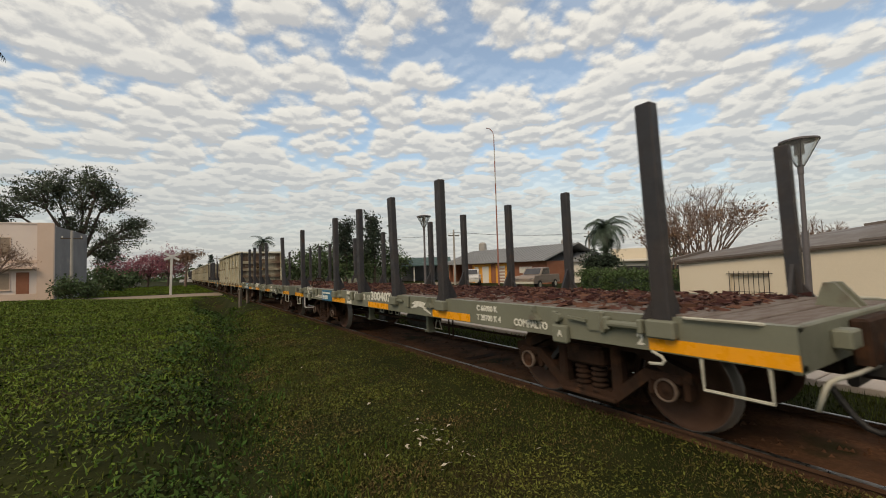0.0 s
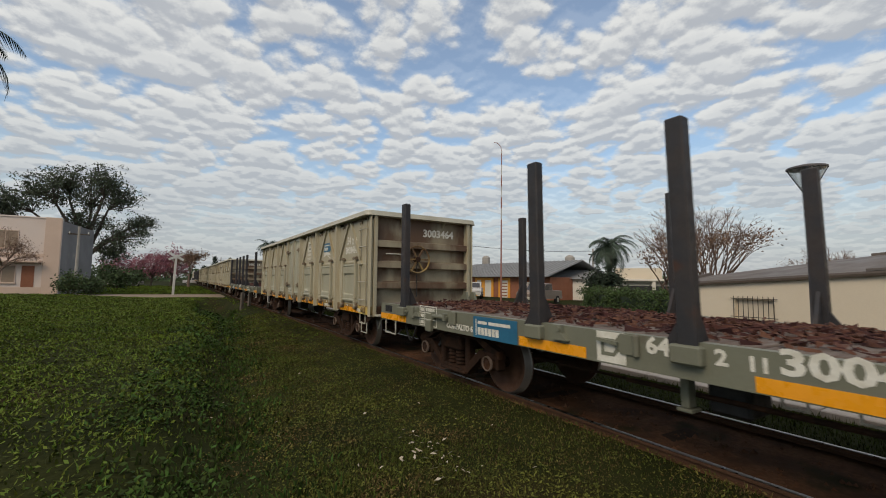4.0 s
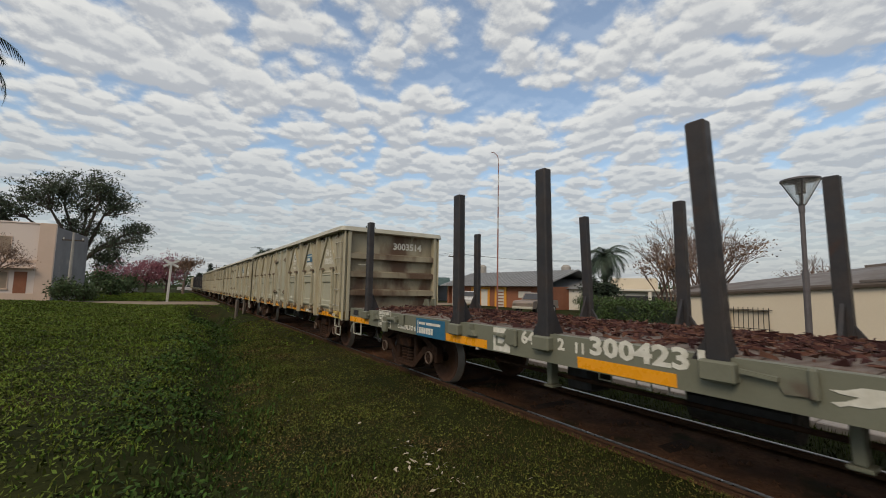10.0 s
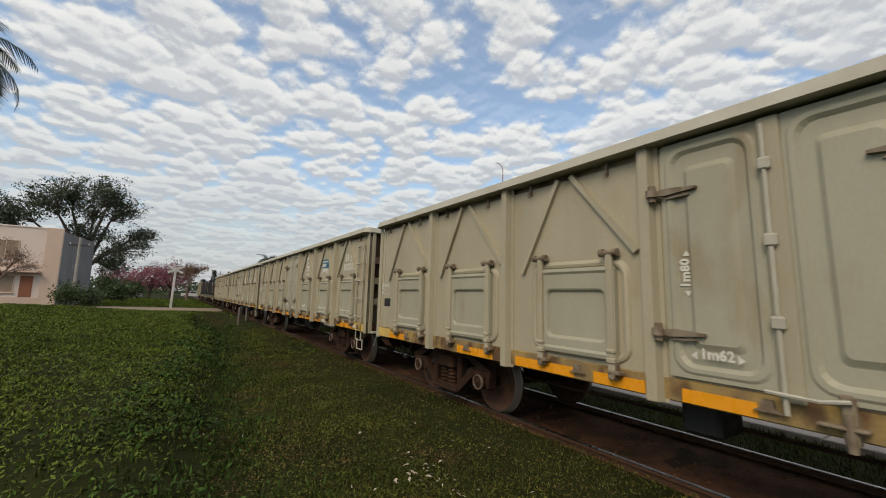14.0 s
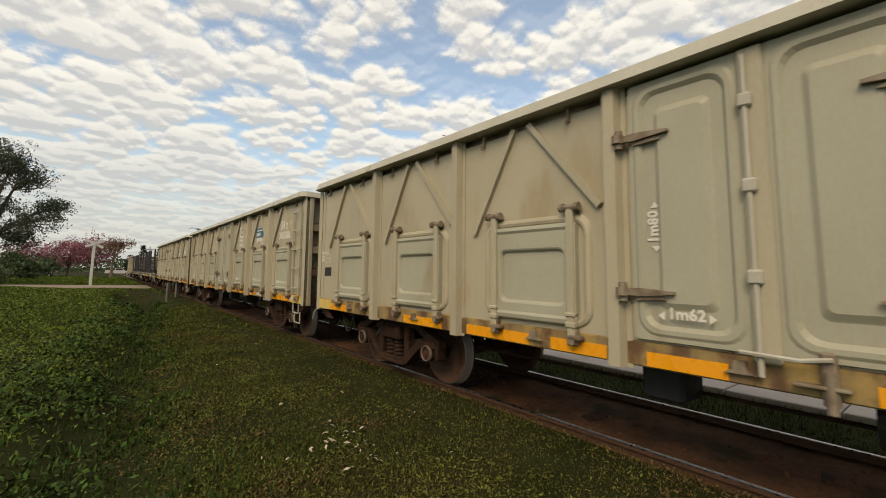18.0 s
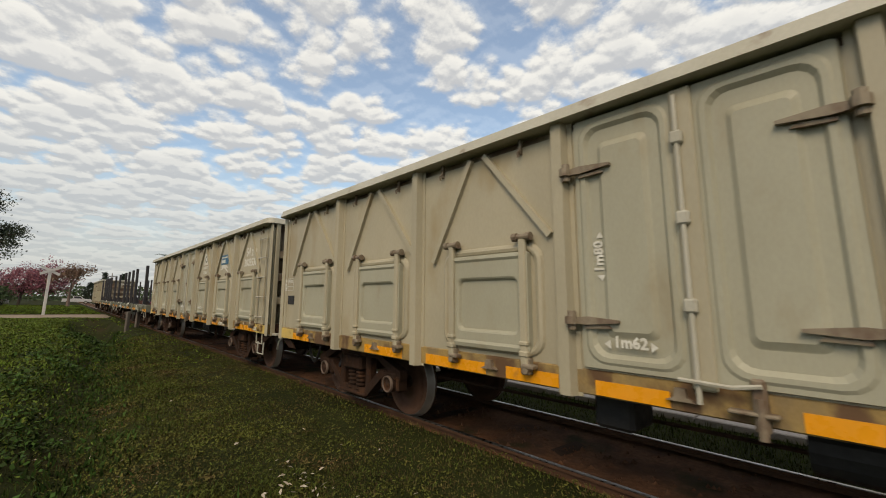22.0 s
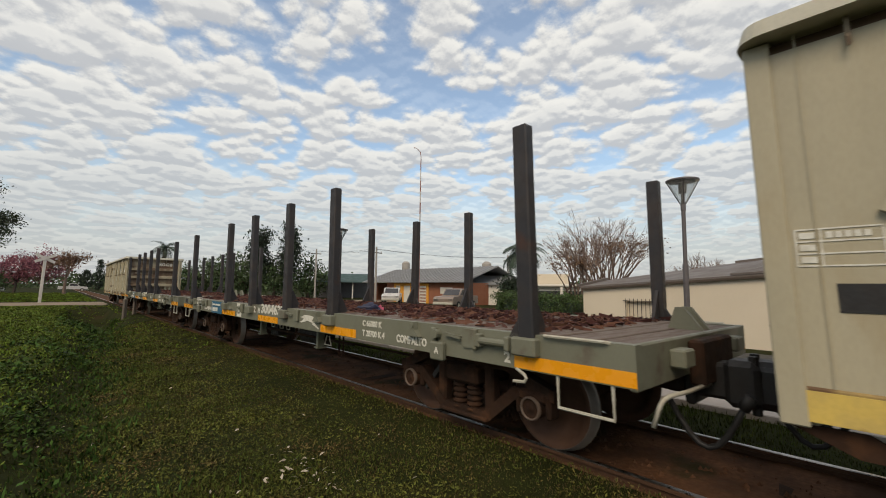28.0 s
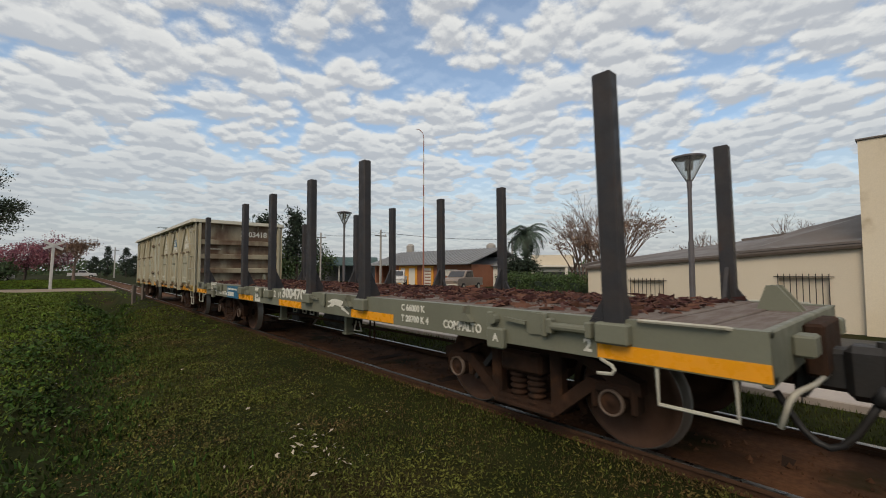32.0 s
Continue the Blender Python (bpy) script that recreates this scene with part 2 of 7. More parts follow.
M["cap_ring"] = mat("worn_bearing_ring", (0.15, 0.11, 0.085), 0.6, metal=0.2, second=(0.11, 0.075, 0.055), scale=9, bump=0.1)
M["black"] = mat("black_grease_steel", (0.018, 0.018, 0.019), 0.6, second=(0.03, 0.026, 0.022), scale=6, bump=0.2)
M["white_paint"] = mat("white_marking_paint", (0.68, 0.67, 0.60), 0.6, second=(0.52, 0.50, 0.42), scale=14, amount=0.7, bump=0.0)
M["pale_metal"] = mat("pale_painted_bar", (0.46, 0.45, 0.38), 0.5, second=(0.33, 0.29, 0.22), scale=8, bump=0.05)
M["blue_plate"] = mat("blue_plate_paint", (0.025, 0.13, 0.23), 0.45, second=(0.02, 0.10, 0.19), scale=5, bump=0.02, third=(0.10, 0.15, 0.18), third_scale=6, third_lo=0.68, third_hi=0.8)
M["bark"] = mat("red_brown_bark", (0.085, 0.034, 0.025), 0.95, second=(0.055, 0.024, 0.019), scale=9, bump=0.3, island=0.55)
M["deck"] = mat("weathered_deck_plank", (0.17, 0.14, 0.12), 0.9, second=(0.11, 0.075, 0.06), scale=3, amount=0.9, stretch=(1, 6, 1), bump=0.3)
# near-black base puts the shade beneath the wagon into the steel's colour
M["underframe_shade"] = mat("shadowed_underframe", (0.024, 0.019, 0.016), 0.95, second=(0.035, 0.021, 0.015), scale=3, spec=0.1)
M["railtop"] = mat("polished_rail_head", (0.34, 0.33, 0.32), 0.34, metal=1.0, second=(0.24, 0.22, 0.20), scale=8, bump=0.02)
M["railside"] = mat("rusty_rail_web", (0.075, 0.040, 0.024), 0.9, second=(0.045, 0.026, 0.016), scale=7, bump=0.2, spec=0.15)
M["sleeper"] = mat("buried_sleeper_wood", (0.055, 0.034, 0.023), 0.97, second=(0.034, 0.021, 0.015), scale=5, stretch=(6, 1, 1), bump=0.3, spec=0.08)
M["ballast"] = mat("brown_track_earth", (0.150, 0.074, 0.040), 0.97, second=(0.070, 0.040, 0.025), scale=2.5, amount=0.95, fine=22, fine_amt=0.55, bump=0.9, third=(0.032, 0.030, 0.013), third_scale=1.3, third_lo=0.55, third_hi=0.70, spec=0.08)
M["grass_soil"] = mat("grassy_soil", (0.030, 0.034, 0.010), 0.97, second=(0.018, 0.022, 0.007), scale=0.8, amount=0.9, fine=25, fine_amt=0.5, bump=0.6, third=(0.034, 0.026, 0.012), third_scale=0.55, third_lo=0.56, third_hi=0.72, spec=0.05)
M["blade"] = mat("grass_blade", (0.066, 0.080, 0.016), 0.85, second=(0.030, 0.040, 0.009), scale=0.9, amount=0.8, bump=0.0, island=0.55, third=(0.070, 0.058, 0.020), third_scale=0.9, third_lo=0.54, third_hi=0.66, spec=0.08)
M["blade_bright"] = mat("bright_grass_blade", (0.115, 0.155, 0.022), 0.8, second=(0.095, 0.137, 0.019), scale=0.9, amount=0.8, bump=0.0, island=0.6, third=(0.035, 0.055, 0.010), third_scale=0.7, third_lo=0.50, third_hi=0.66, spec=0.1)
M["straw"] = mat("dry_grass_blade", (0.105, 0.078, 0.034), 0.85, second=(0.055, 0.042, 0.018), scale=1.2, amount=0.8, bump=0.0, island=0.5, spec=0.1)
M["weed"] = mat("weed_leaf", (0.040, 0.070, 0.013), 0.75, second=(0.022, 0.042, 0.009), scale=2, bump=0.0, island=0.5, spec=0.12)
M["clover"] = mat("low_clover_leaf", (0.102, 0.130, 0.022), 0.8, second=(0.062, 0.088, 0.016), scale=1.1, amount=0.9, bump=0.0, island=0.5, third=(0.060, 0.084, 0.016), third_scale=0.8, third_lo=0.52, third_hi=0.66, spec=0.1)
M["turf"] = mat("trodden_turf_leaf", (0.096, 0.098, 0.022), 0.85, second=(0.050, 0.058, 0.014), scale=1.3, amount=0.9, bump=0.0, island=0.5, third=(0.105, 0.074, 0.030), third_scale=1.1, third_lo=0.52, third_hi=0.68, spec=0.06)
M["dry_leaf"] = mat("pale_dry_leaf", (0.38, 0.34, 0.27), 0.9, second=(0.22, 0.15, 0.10), scale=9, bump=0.1, island=0.5)
M["dirt"] = mat("pale_dirt_road", (0.25, 0.195, 0.14), 0.95, second=(0.19, 0.14, 0.10), scale=0.6, fine=12, fine_amt=0.25, bump=0.5)
M["paving"] = mat("pale_concrete_paving", (0.42, 0.37, 0.33), 0.9, second=(0.32, 0.28, 0.25), scale=1.5, bump=0.2)
M["asphalt"] = mat("grey_asphalt", (0.06, 0.058, 0.055), 0.9, second=(0.08, 0.076, 0.07), scale=0.8, fine=50, bump=0.4)
M["pink_wall"] = mat("pale_pink_plaster", (0.68, 0.58, 0.52), 0.85, second=(0.61, 0.51, 0.45), scale=0.5, bump=0.1)
M["pink_trim"] = mat("salmon_plaster", (0.60, 0.46, 0.37), 0.85, second=(0.53, 0.40, 0.32), scale=0.7, bump=0.1)
M["grey_wall"] = mat("bare_grey_render", (0.20, 0.20, 0.21), 0.9, second=(0.14, 0.14, 0.15), scale=0.5, bump=0.2, third=(0.3, 0.28, 0.26), third_scale=0.4, third_lo=0.6, third_hi=0.75)
M["cream_wall"] = mat("cream_plaster", (0.62, 0.55, 0.43), 0.85, second=(0.56, 0.49, 0.38), scale=0.5, amount=0.6, bump=0.1)
M["stained_wall"] = mat("stained_cream_plaster", (0.68, 0.60, 0.46), 0.85, second=(0.62, 0.52, 0.36), scale=0.6, bump=0.1, third=(0.36, 0.28, 0.18), third_scale=0.9, third_lo=0.58, third_hi=0.76)
M["metal_roof"] = mat("grey_brown_roof_sheet", (0.135, 0.112, 0.098), 0.6, second=(0.105, 0.095, 0.09), scale=0.6, bump=0.1)
M["grey_roof"] = mat("grey_corrugated_roof", (0.23, 0.235, 0.24), 0.6, second=(0.18, 0.18, 0.185), scale=0.6, bump=0.1)
M["green_roof"] = mat("dark_green_roof", (0.04, 0.075, 0.07), 0.6, second=(0.05, 0.085, 0.08), scale=0.7)
M["brick_wall"] = mat("red_brick_wall", (0.28, 0.115, 0.065), 0.9, second=(0.22, 0.09, 0.05), scale=1.2, fine=9, bump=0.3)
M["orange_paint"] = mat("orange_door_paint", (0.72, 0.33, 0.04), 0.6, second=(0.62, 0.28, 0.04), scale=2)
M["white_house"] = mat("white_plaster", (0.66, 0.63, 0.56), 0.85, second=(0.56, 0.53, 0.47), scale=0.6)
M["dark_glass"] = mat("dark_window", (0.05, 0.05, 0.055), 0.12, second=(0.035, 0.035, 0.04), bump=0.0, spec=0.6)
M["blind"] = mat("closed_brown_blind", (0.30, 0.23, 0.17), 0.8, second=(0.24, 0.18, 0.13), scale=3)
M["car_white"] = mat("white_car_paint", (0.50, 0.48, 0.46), 0.3, second=(0.6, 0.6, 0.6), bump=0.0, spec=0.6)
M["car_beige"] = mat("dusty_beige_car_paint", (0.24, 0.19, 0.155), 0.4, second=(0.20, 0.16, 0.13), bump=0.0, spec=0.5)
M["tyre"] = mat("tyre_rubber", (0.02, 0.02, 0.02), 0.85, bump=0.1)
M["lamp_pole"] = mat("grey_lamp_pole", (0.13, 0.12, 0.125), 0.5, metal=0.3, second=(0.10, 0.09, 0.09), scale=5)
M["lamp_glass"] = glass("clear_lamp_cone", (0.9, 0.92, 0.92), 0.08, 0.92)
M["red_paint"] = mat("faded_red_paint", (0.30, 0.13, 0.10), 0.6, scale=3)
M["iron"] = mat("dark_window_iron", (0.035, 0.03, 0.03), 0.7, metal=0.3)
M["trunk"] = mat("grey_brown_trunk_bark", (0.075, 0.058, 0.045), 0.95, second=(0.05, 0.04, 0.032), scale=3, stretch=(2, 2, 0.5), bump=0.6)
M["twig"] = mat("bare_twig_bark", (0.20, 0.14, 0.11), 0.9, second=(0.14, 0.10, 0.08), scale=3)
M["leaf_dark"] = mat("dark_tree_leaf", (0.062, 0.078, 0.044), 0.7, second=(0.042, 0.056, 0.033), scale=0.5, bump=0.0, island=0.45)
M["leaf_green"] = mat("green_shrub_leaf", (0.055, 0.085, 0.03), 0.7, second=(0.04, 0.065, 0.024), scale=0.5, bump=0.0, island=0.45)
M["leaf_pink"] = mat("pink_blossom", (0.26, 0.09, 0.12), 0.8, second=(0.20, 0.075, 0.09), scale=0.5, bump=0.0, island=0.4)
M["leaf_brown"] = mat("brown_bud_leaf", (0.17, 0.10, 0.065), 0.8, second=(0.16, 0.10, 0.06), bump=0.0, island=0.4)
M["leaf_hedge"] = mat("hedge_leaf", (0.05, 0.082, 0.02), 0.7, second=(0.035, 0.06, 0.016), scale=1.5, bump=0.0, island=0.5)
M["conifer"] = mat("conifer_needle", (0.026, 0.04, 0.024), 0.8, second=(0.018, 0.03, 0.018), scale=1, bump=0.0, island=0.45)
M["frond"] = mat("palm_frond_leaf", (0.045, 0.07, 0.045), 0.6, second=(0.035, 0.055, 0.036), scale=1, bump=0.0, island=0.4)
M["old_wood"] = mat("weathered_post_wood", (0.13, 0.11, 0.09), 0.95, second=(0.09, 0.075, 0.06), scale=3, stretch=(3, 3, 0.5), bump=0.4)
M["concrete"] = mat("pale_concrete", (0.34, 0.32, 0.29), 0.9, second=(0.26, 0.24, 0.21), scale=2, bump=0.2)
M["post_white"] = mat("whitewashed_post", (0.55, 0.53, 0.50), 0.8, second=(0.42, 0.40, 0.37), scale=3)
M["cloth_blue"] = mat("pale_blue_cloth", (0.12, 0.25, 0.46), 0.8, second=(0.2, 0.34, 0.5), scale=5)
M["cloth_navy"] = mat("navy_cloth", (0.03, 0.035, 0.075), 0.8, second=(0.05, 0.05, 0.06), scale=6)
M["cloth_pink"] = mat("pink_cloth", (0.45, 0.10, 0.16), 0.8, scale=5)

# ---- mesh tools ----
class Mesh:
    """Collects faces for one mesh."""

    def __init__(self):
        self.v, self.f = [], []

    def add(self, verts, faces, m=None):
        o = len(self.v)
        self.v += [tuple(m @ Vector(p)) for p in verts] if m else [tuple(p) for p in verts]
        self.f += [tuple(i + o for i in f) for f in faces]
        return self

    def box(self, x0, x1, y0, y1, z0, z1, c=0.0, m=None):
        """A box, with chamfered edges where c > 0."""
        if c <= 0:
            v = [(x, y, z) for x in (x0, x1) for y in (y0, y1) for z in (z0, z1)]
            return self.add(v, [(0, 1, 3, 2), (4, 6, 7, 5), (0, 4, 5, 1), (2, 3, 7, 6), (0, 2, 6, 4), (1, 5, 7, 3)], m)
        c = min(c, (x1 - x0) * 0.45, (y1 - y0) * 0.45, (z1 - z0) * 0.45)
        bm = bmesh.new()
        q = [bm.verts.new((x, y, z)) for x in (x0, x1) for y in (y0, y1) for z in (z0, z1)]
        for f in [(0, 1, 3, 2), (4, 6, 7, 5), (0, 4, 5, 1), (2, 3, 7, 6), (0, 2, 6, 4), (1, 5, 7, 3)]:
            bm.faces.new([q[i] for i in f])
        bmesh.ops.bevel(bm, geom=bm.edges[:], offset=c, segments=1, affect="EDGES", profile=0.5)
        bm.verts.index_update()
        self.add([p.co[:] for p in bm.verts], [[p.index for p in f.verts] for f in bm.faces], m)
        bm.free()
        return self

    def cyl(self, a, b, r0, r1=None, n=12, cap=True):
        """A (tapered) round bar from a to b."""
        a, b = Vector(a), Vector(b)
        r1 = r0 if r1 is None else r1
        q = (b - a).to_track_quat("Z", "Y")
        v = []
        for p, r in ((a, r0), (b, r1)):
            v += [p + q @ Vector((r * math.cos(6.28319 * i / n), r * math.sin(6.28319 * i / n), 0)) for i in range(n)]
        f = [(i, (i + 1) % n, n + (i + 1) % n, n + i) for i in range(n)]
        if cap:
            f += [tuple(range(n))[::-1], tuple(range(n, 2 * n))]
        return self.add(v, f)

    def tube(self, pts, r, n=6):
        """One round bar swept along a path."""
        pts = [Vector(p) for p in pts]
        k, v, ref = len(pts), [], None
        for i, p in enumerate(pts):
            d = (pts[min(i + 1, k - 1)] - pts[max(i - 1, 0)]).normalized()
            if ref is None:
                ref = d.orthogonal().normalized()
            ref = (ref - d * ref.dot(d)).normalized()
            s = d.cross(ref)
            v += [p + (ref * math.cos(6.28319 * j / n) + s * math.sin(6.28319 * j / n)) * r for j in range(n)]
        f = [(i * n + j, i * n + (j + 1) % n, (i + 1) * n + (j + 1) % n, (i + 1) * n + j) for i in range(k - 1) for j in range(n)]
        return self.add(v, f + [tuple(range(n))[::-1], tuple(range((k - 1) * n, k * n))])

    def pressed(self, rings, r=0.0, seg=3):
        """A pressed panel that faces -x: nested rectangles (y0, y1, z0, z1, x, corner radius), joined, the last one filled."""
        v, f, n = [], [], 4 * (seg + 1)
        for y0, y1, z0, z1, x, q in rings:
            for cy, cz, a0 in ((y1 - q, z1 - q, 0), (y0 + q, z1 - q, 90), (y0 + q, z0 + q, 180), (y1 - q, z0 + q, 270)):
                for i in range(seg + 1):
                    a = radians(a0 + 90 * i / seg)
                    v.append((x, cy + q * math.cos(a), cz + q * math.sin(a)))
        for k in range(len(rings) - 1):
            for i in range(n):
                j = (i + 1) % n
                f.append((k * n + i, k * n + j, (k + 1) * n + j, (k + 1) * n + i))
        if r >= 0:
            f.append(tuple(range((len(rings) - 1) * n, len(rings) * n)))
        return self.add(v, f)

    def bar(self, a, b, w, h, up=(1, 0, 0), c=0.0):
        """A flat bar from a to b; w across, h along up."""
        a, b, u = Vector(a), Vector(b), Vector(up)
        d = (b - a).normalized()
        s = d.cross(u).normalized()
        u = s.cross(d)
        v = [p + s * (i * w / 2) + u * (j * h / 2) for p in (a, b) for i, j in ((-1, -1), (1, -1), (1, 1), (-1, 1))]
        return self.add(v, [(0, 1, 2, 3), (7, 6, 5, 4), (0, 4, 5, 1), (1, 5, 6, 2), (2, 6, 7, 3), (3, 7, 4, 0)])

    def prism(self, pts, axis, a, b):
        """A polygon in the plane across axis, pulled from a to b along it."""
        n = len(pts)

        def place(p, t):
            return {"x": (t, p[0], p[1]), "y": (p[0], t, p[1]), "z": (p[0], p[1], t)}[axis]
        v = [place(p, a) for p in pts] + [place(p, b) for p in pts]
        return self.add(v, [tuple(range(n))[::-1], tuple(range(n, 2 * n))] + [(i, (i + 1) % n, n + (i + 1) % n, n + i) for i in range(n)])

    def lathe(self, prof, c, axis="x", n=24):
        """Turn a profile of (along, radius) about an axis through c."""
        v, f, k = [], [], len(prof)
        for i in range(n):
            t = 6.28319 * i / n
            for s, r in prof:
                p = (s, r * math.cos(t), r * math.sin(t))
                p = p if axis == "x" else (p[1], p[2], p[0])
                v.append((c[0] + p[0], c[1] + p[1], c[2] + p[2]))
        for i in range(n):
            for j in range(k - 1):
                a, b = i * k + j, ((i + 1) % n) * k + j
                f.append((a, b, b + 1, a + 1))
        return self.add(v, f)

    def mesh(self, name, smooth=False):
        me = bpy.data.meshes.new(name)
        me.from_pydata(self.v, [], self.f)
        bm = bmesh.new()
        bm.from_mesh(me)
        bmesh.ops.recalc_face_normals(bm, faces=bm.faces[:])
        bm.to_mesh(me)
        bm.free()
        if smooth:
            me.polygons.foreach_set("use_smooth", [True] * len(me.polygons))
        return me


def part(name, mb, material, parent=None, label="", smooth=False):
    """One mesh object, under a thing or a part."""
    me = mb.mesh(name, smooth) if isinstance(mb, Mesh) else mb
    if not me.materials:
        me.materials.append(material)
    ob = new(name, me)
    ob.parent = parent
    if label:
        ob["label"] = label
    return ob


def thing(name, label, category, group="", at=None):
    """An Empty at the base of a thing, to hold its parts."""
    return tagged(move(new(name), at), label, category, group)


def move(ob, m):
    if m is not None:
        ob.matrix_basis = m
    return ob


TEXTS = {}


def letters(txt, size, depth=0.002):
    """Raised lettering in the x-y plane, as mesh data; its width too."""
    key = (txt, size)
    if key not in TEXTS:
        cu = bpy.data.curves.new("lettering", "FONT")
        cu.body, cu.size, cu.extrude, cu.align_x, cu.align_y, cu.offset = txt, size, depth, "LEFT", "BOTTOM", size * 0.034
        cu.resolution_u = 2
        ob = new("lettering", cu)
        bpy.context.view_layer.update()
        me = bpy.data.meshes.new_from_object(ob)
        bpy.data.objects.remove(ob)
        TEXTS[key] = me
    return TEXTS[key]


def side_text(txt, size, y, z, parent, x, label="white painted lettering", mat_name="white_paint", squeeze=1.0, rot=0):
    """Lettering on a wagon's near side (which faces -x): it reads towards -y."""
    me = letters(txt, size)
    if not me.materials:
        me.materials.append(M[mat_name])
    ob = new("lettering", me)
    ob.parent = parent
    ob["label"] = label
    # text x runs to -y, text y runs up
    ob.matrix_basis = Matrix.Translation((x, y, z)) @ Matrix(((0, 0, -1, 0), (-1, 0, 0, 0), (0, 1, 0, 0), (0, 0, 0, 1))) @ pose(0, 0, 0, 0, 0, rot) @ Matrix.Diagonal((squeeze, 1, 1, 1))
    return ob


def end_text(txt, size, x, y, z, parent):
    """Lettering on a wagon's front end (which faces -y)."""
    me = letters(txt, size)
    if not me.materials:
        me.materials.append(M["white_paint"])
    ob = new("lettering", me)
    ob.parent = parent
    ob["label"] = "white painted lettering"
    ob.matrix_basis = Matrix.Translation((x, y, z)) @ pose(0, 0, 0, 90, 0, 0)
    return ob

# ---- ground, track, roads ----
def ditch_x(y):
    """Where the ditch runs: it closes in on the line as it goes."""
    return 0.28 + 0.088 * y + 0.30 * noise.noise((0.0, y * 0.42, 8.0)) + 0.12 * noise.noise((0.0, y * 1.3, 3.0))


def pit(x, y):
    """The washed-out hollow where the ditch meets the crossing."""
    return math.exp(-((x - 1.85 + 0.03 * (29 - y)) / 0.95) ** 4 - ((y - 29) / 6.8) ** 4)


def ground_z(x, y):
    """Height of the ground: flat by the track, a ditch beside it, a low mound on the open side."""
    z = -0.14
    if x < 3.15:
        far = 1 if y < 33 else max(0.0, 1 - (y - 33) / 5)
        u = x - ditch_x(y)
        z -= 0.20 * math.exp(-(u / 0.55) ** 2) * min(1.0, max(0.0, (y + 1) / 4)) * far
        z -= 1.05 * pit(x, y)
        # the mound has a short steep edge over the ditch and goes on rising to the open side
        e, q = min(max((-u - 0.25) / 0.9, 0), 1), min(max((-x - 0.5) / 9.0, 0), 1)
        lift = min(1, max(0, (y - 1.5) / 4.5)) * (1 if y < 36 else max(0.1, 1 - (y - 36) / 5))
        z += (0.20 * e * e * (3 - 2 * e) + 0.34 * q * q * (3 - 2 * q)) * lift
        if y < 38:
            k = 0.5 + 0.8 * e
            z += k * (0.06 * noise.noise((x * 0.55, y * 0.4, 0)) + 0.045 * noise.noise((x * 1.7, y * 1.4, 4)))
    elif x < 4.03:
        # banked up against the near rail
        u = (x - 3.15) / 0.83
        z += 0.095 * min(1, u * u * (3 - 2 * u))
    elif x > 10:
        z -= 0.02
    return z


def axis_steps(a, b, fine0, fine1, step, grow=1.35):
    v = list(np.arange(fine0, fine1 + 1e-6, step))
    s, p = step, fine1
    while p < b:
        s *= grow
        p += s
        v.append(min(p, b))
    s, p = step, fine0
    while p > a:
        s *= grow
        p -= s
        v.insert(0, max(p, a))
    return v


def build_ground():
    xs, ys = axis_steps(-900, 900, -16, 3.85, 0.3), axis_steps(-400, 1800, -4, 40, 0.4)
    v = [(x, y, ground_z(x, y)) for y in ys for x in xs]
    n = len(xs)
    f = [(j * n + i, j * n + i + 1, (j + 1) * n + i + 1, (j + 1) * n + i) for j in range(len(ys) - 1) for i in range(n - 1)]
    g = part("ground", Mesh().add(v, f), M["grass_soil"], None, smooth=True)
    tagged(g, "uneven grassy ground with a shallow ditch", "ground", kind="structure")
    # earth bed between and beside the rails
    m = Mesh()
    yb = axis_steps(-60, 400, -4, 40, 0.5)
    prof = [(3.86, -0.16), (3.91, -0.10), (3.97, -0.085), (4.28, -0.09), (4.78, -0.10), (5.18, -0.09), (5.63, -0.075), (5.83, -0.09), (6.03, -0.16)]
    v = []
    for y in yb:
        for i, (x, z) in enumerate(prof):
            e = 0.10 * noise.noise((y * 0.9, i * 3.1, 1)) if i in (0, len(prof) - 1) else 0.0
            v.append((x + e * 1.5, y, z + 0.02 * noise.noise((x * 3, y * 2.2, 2))))
    k = len(prof)
    f = [(j * k + i, j * k + i + 1, (j + 1) * k + i + 1, (j + 1) * k + i) for j in range(len(yb) - 1) for i in range(k - 1)]
    tagged(part("track_bed", m.add(v, f), M["ballast"], None, smooth=True), "brown earth track bed with buried sleepers", "track bed", kind="structure")


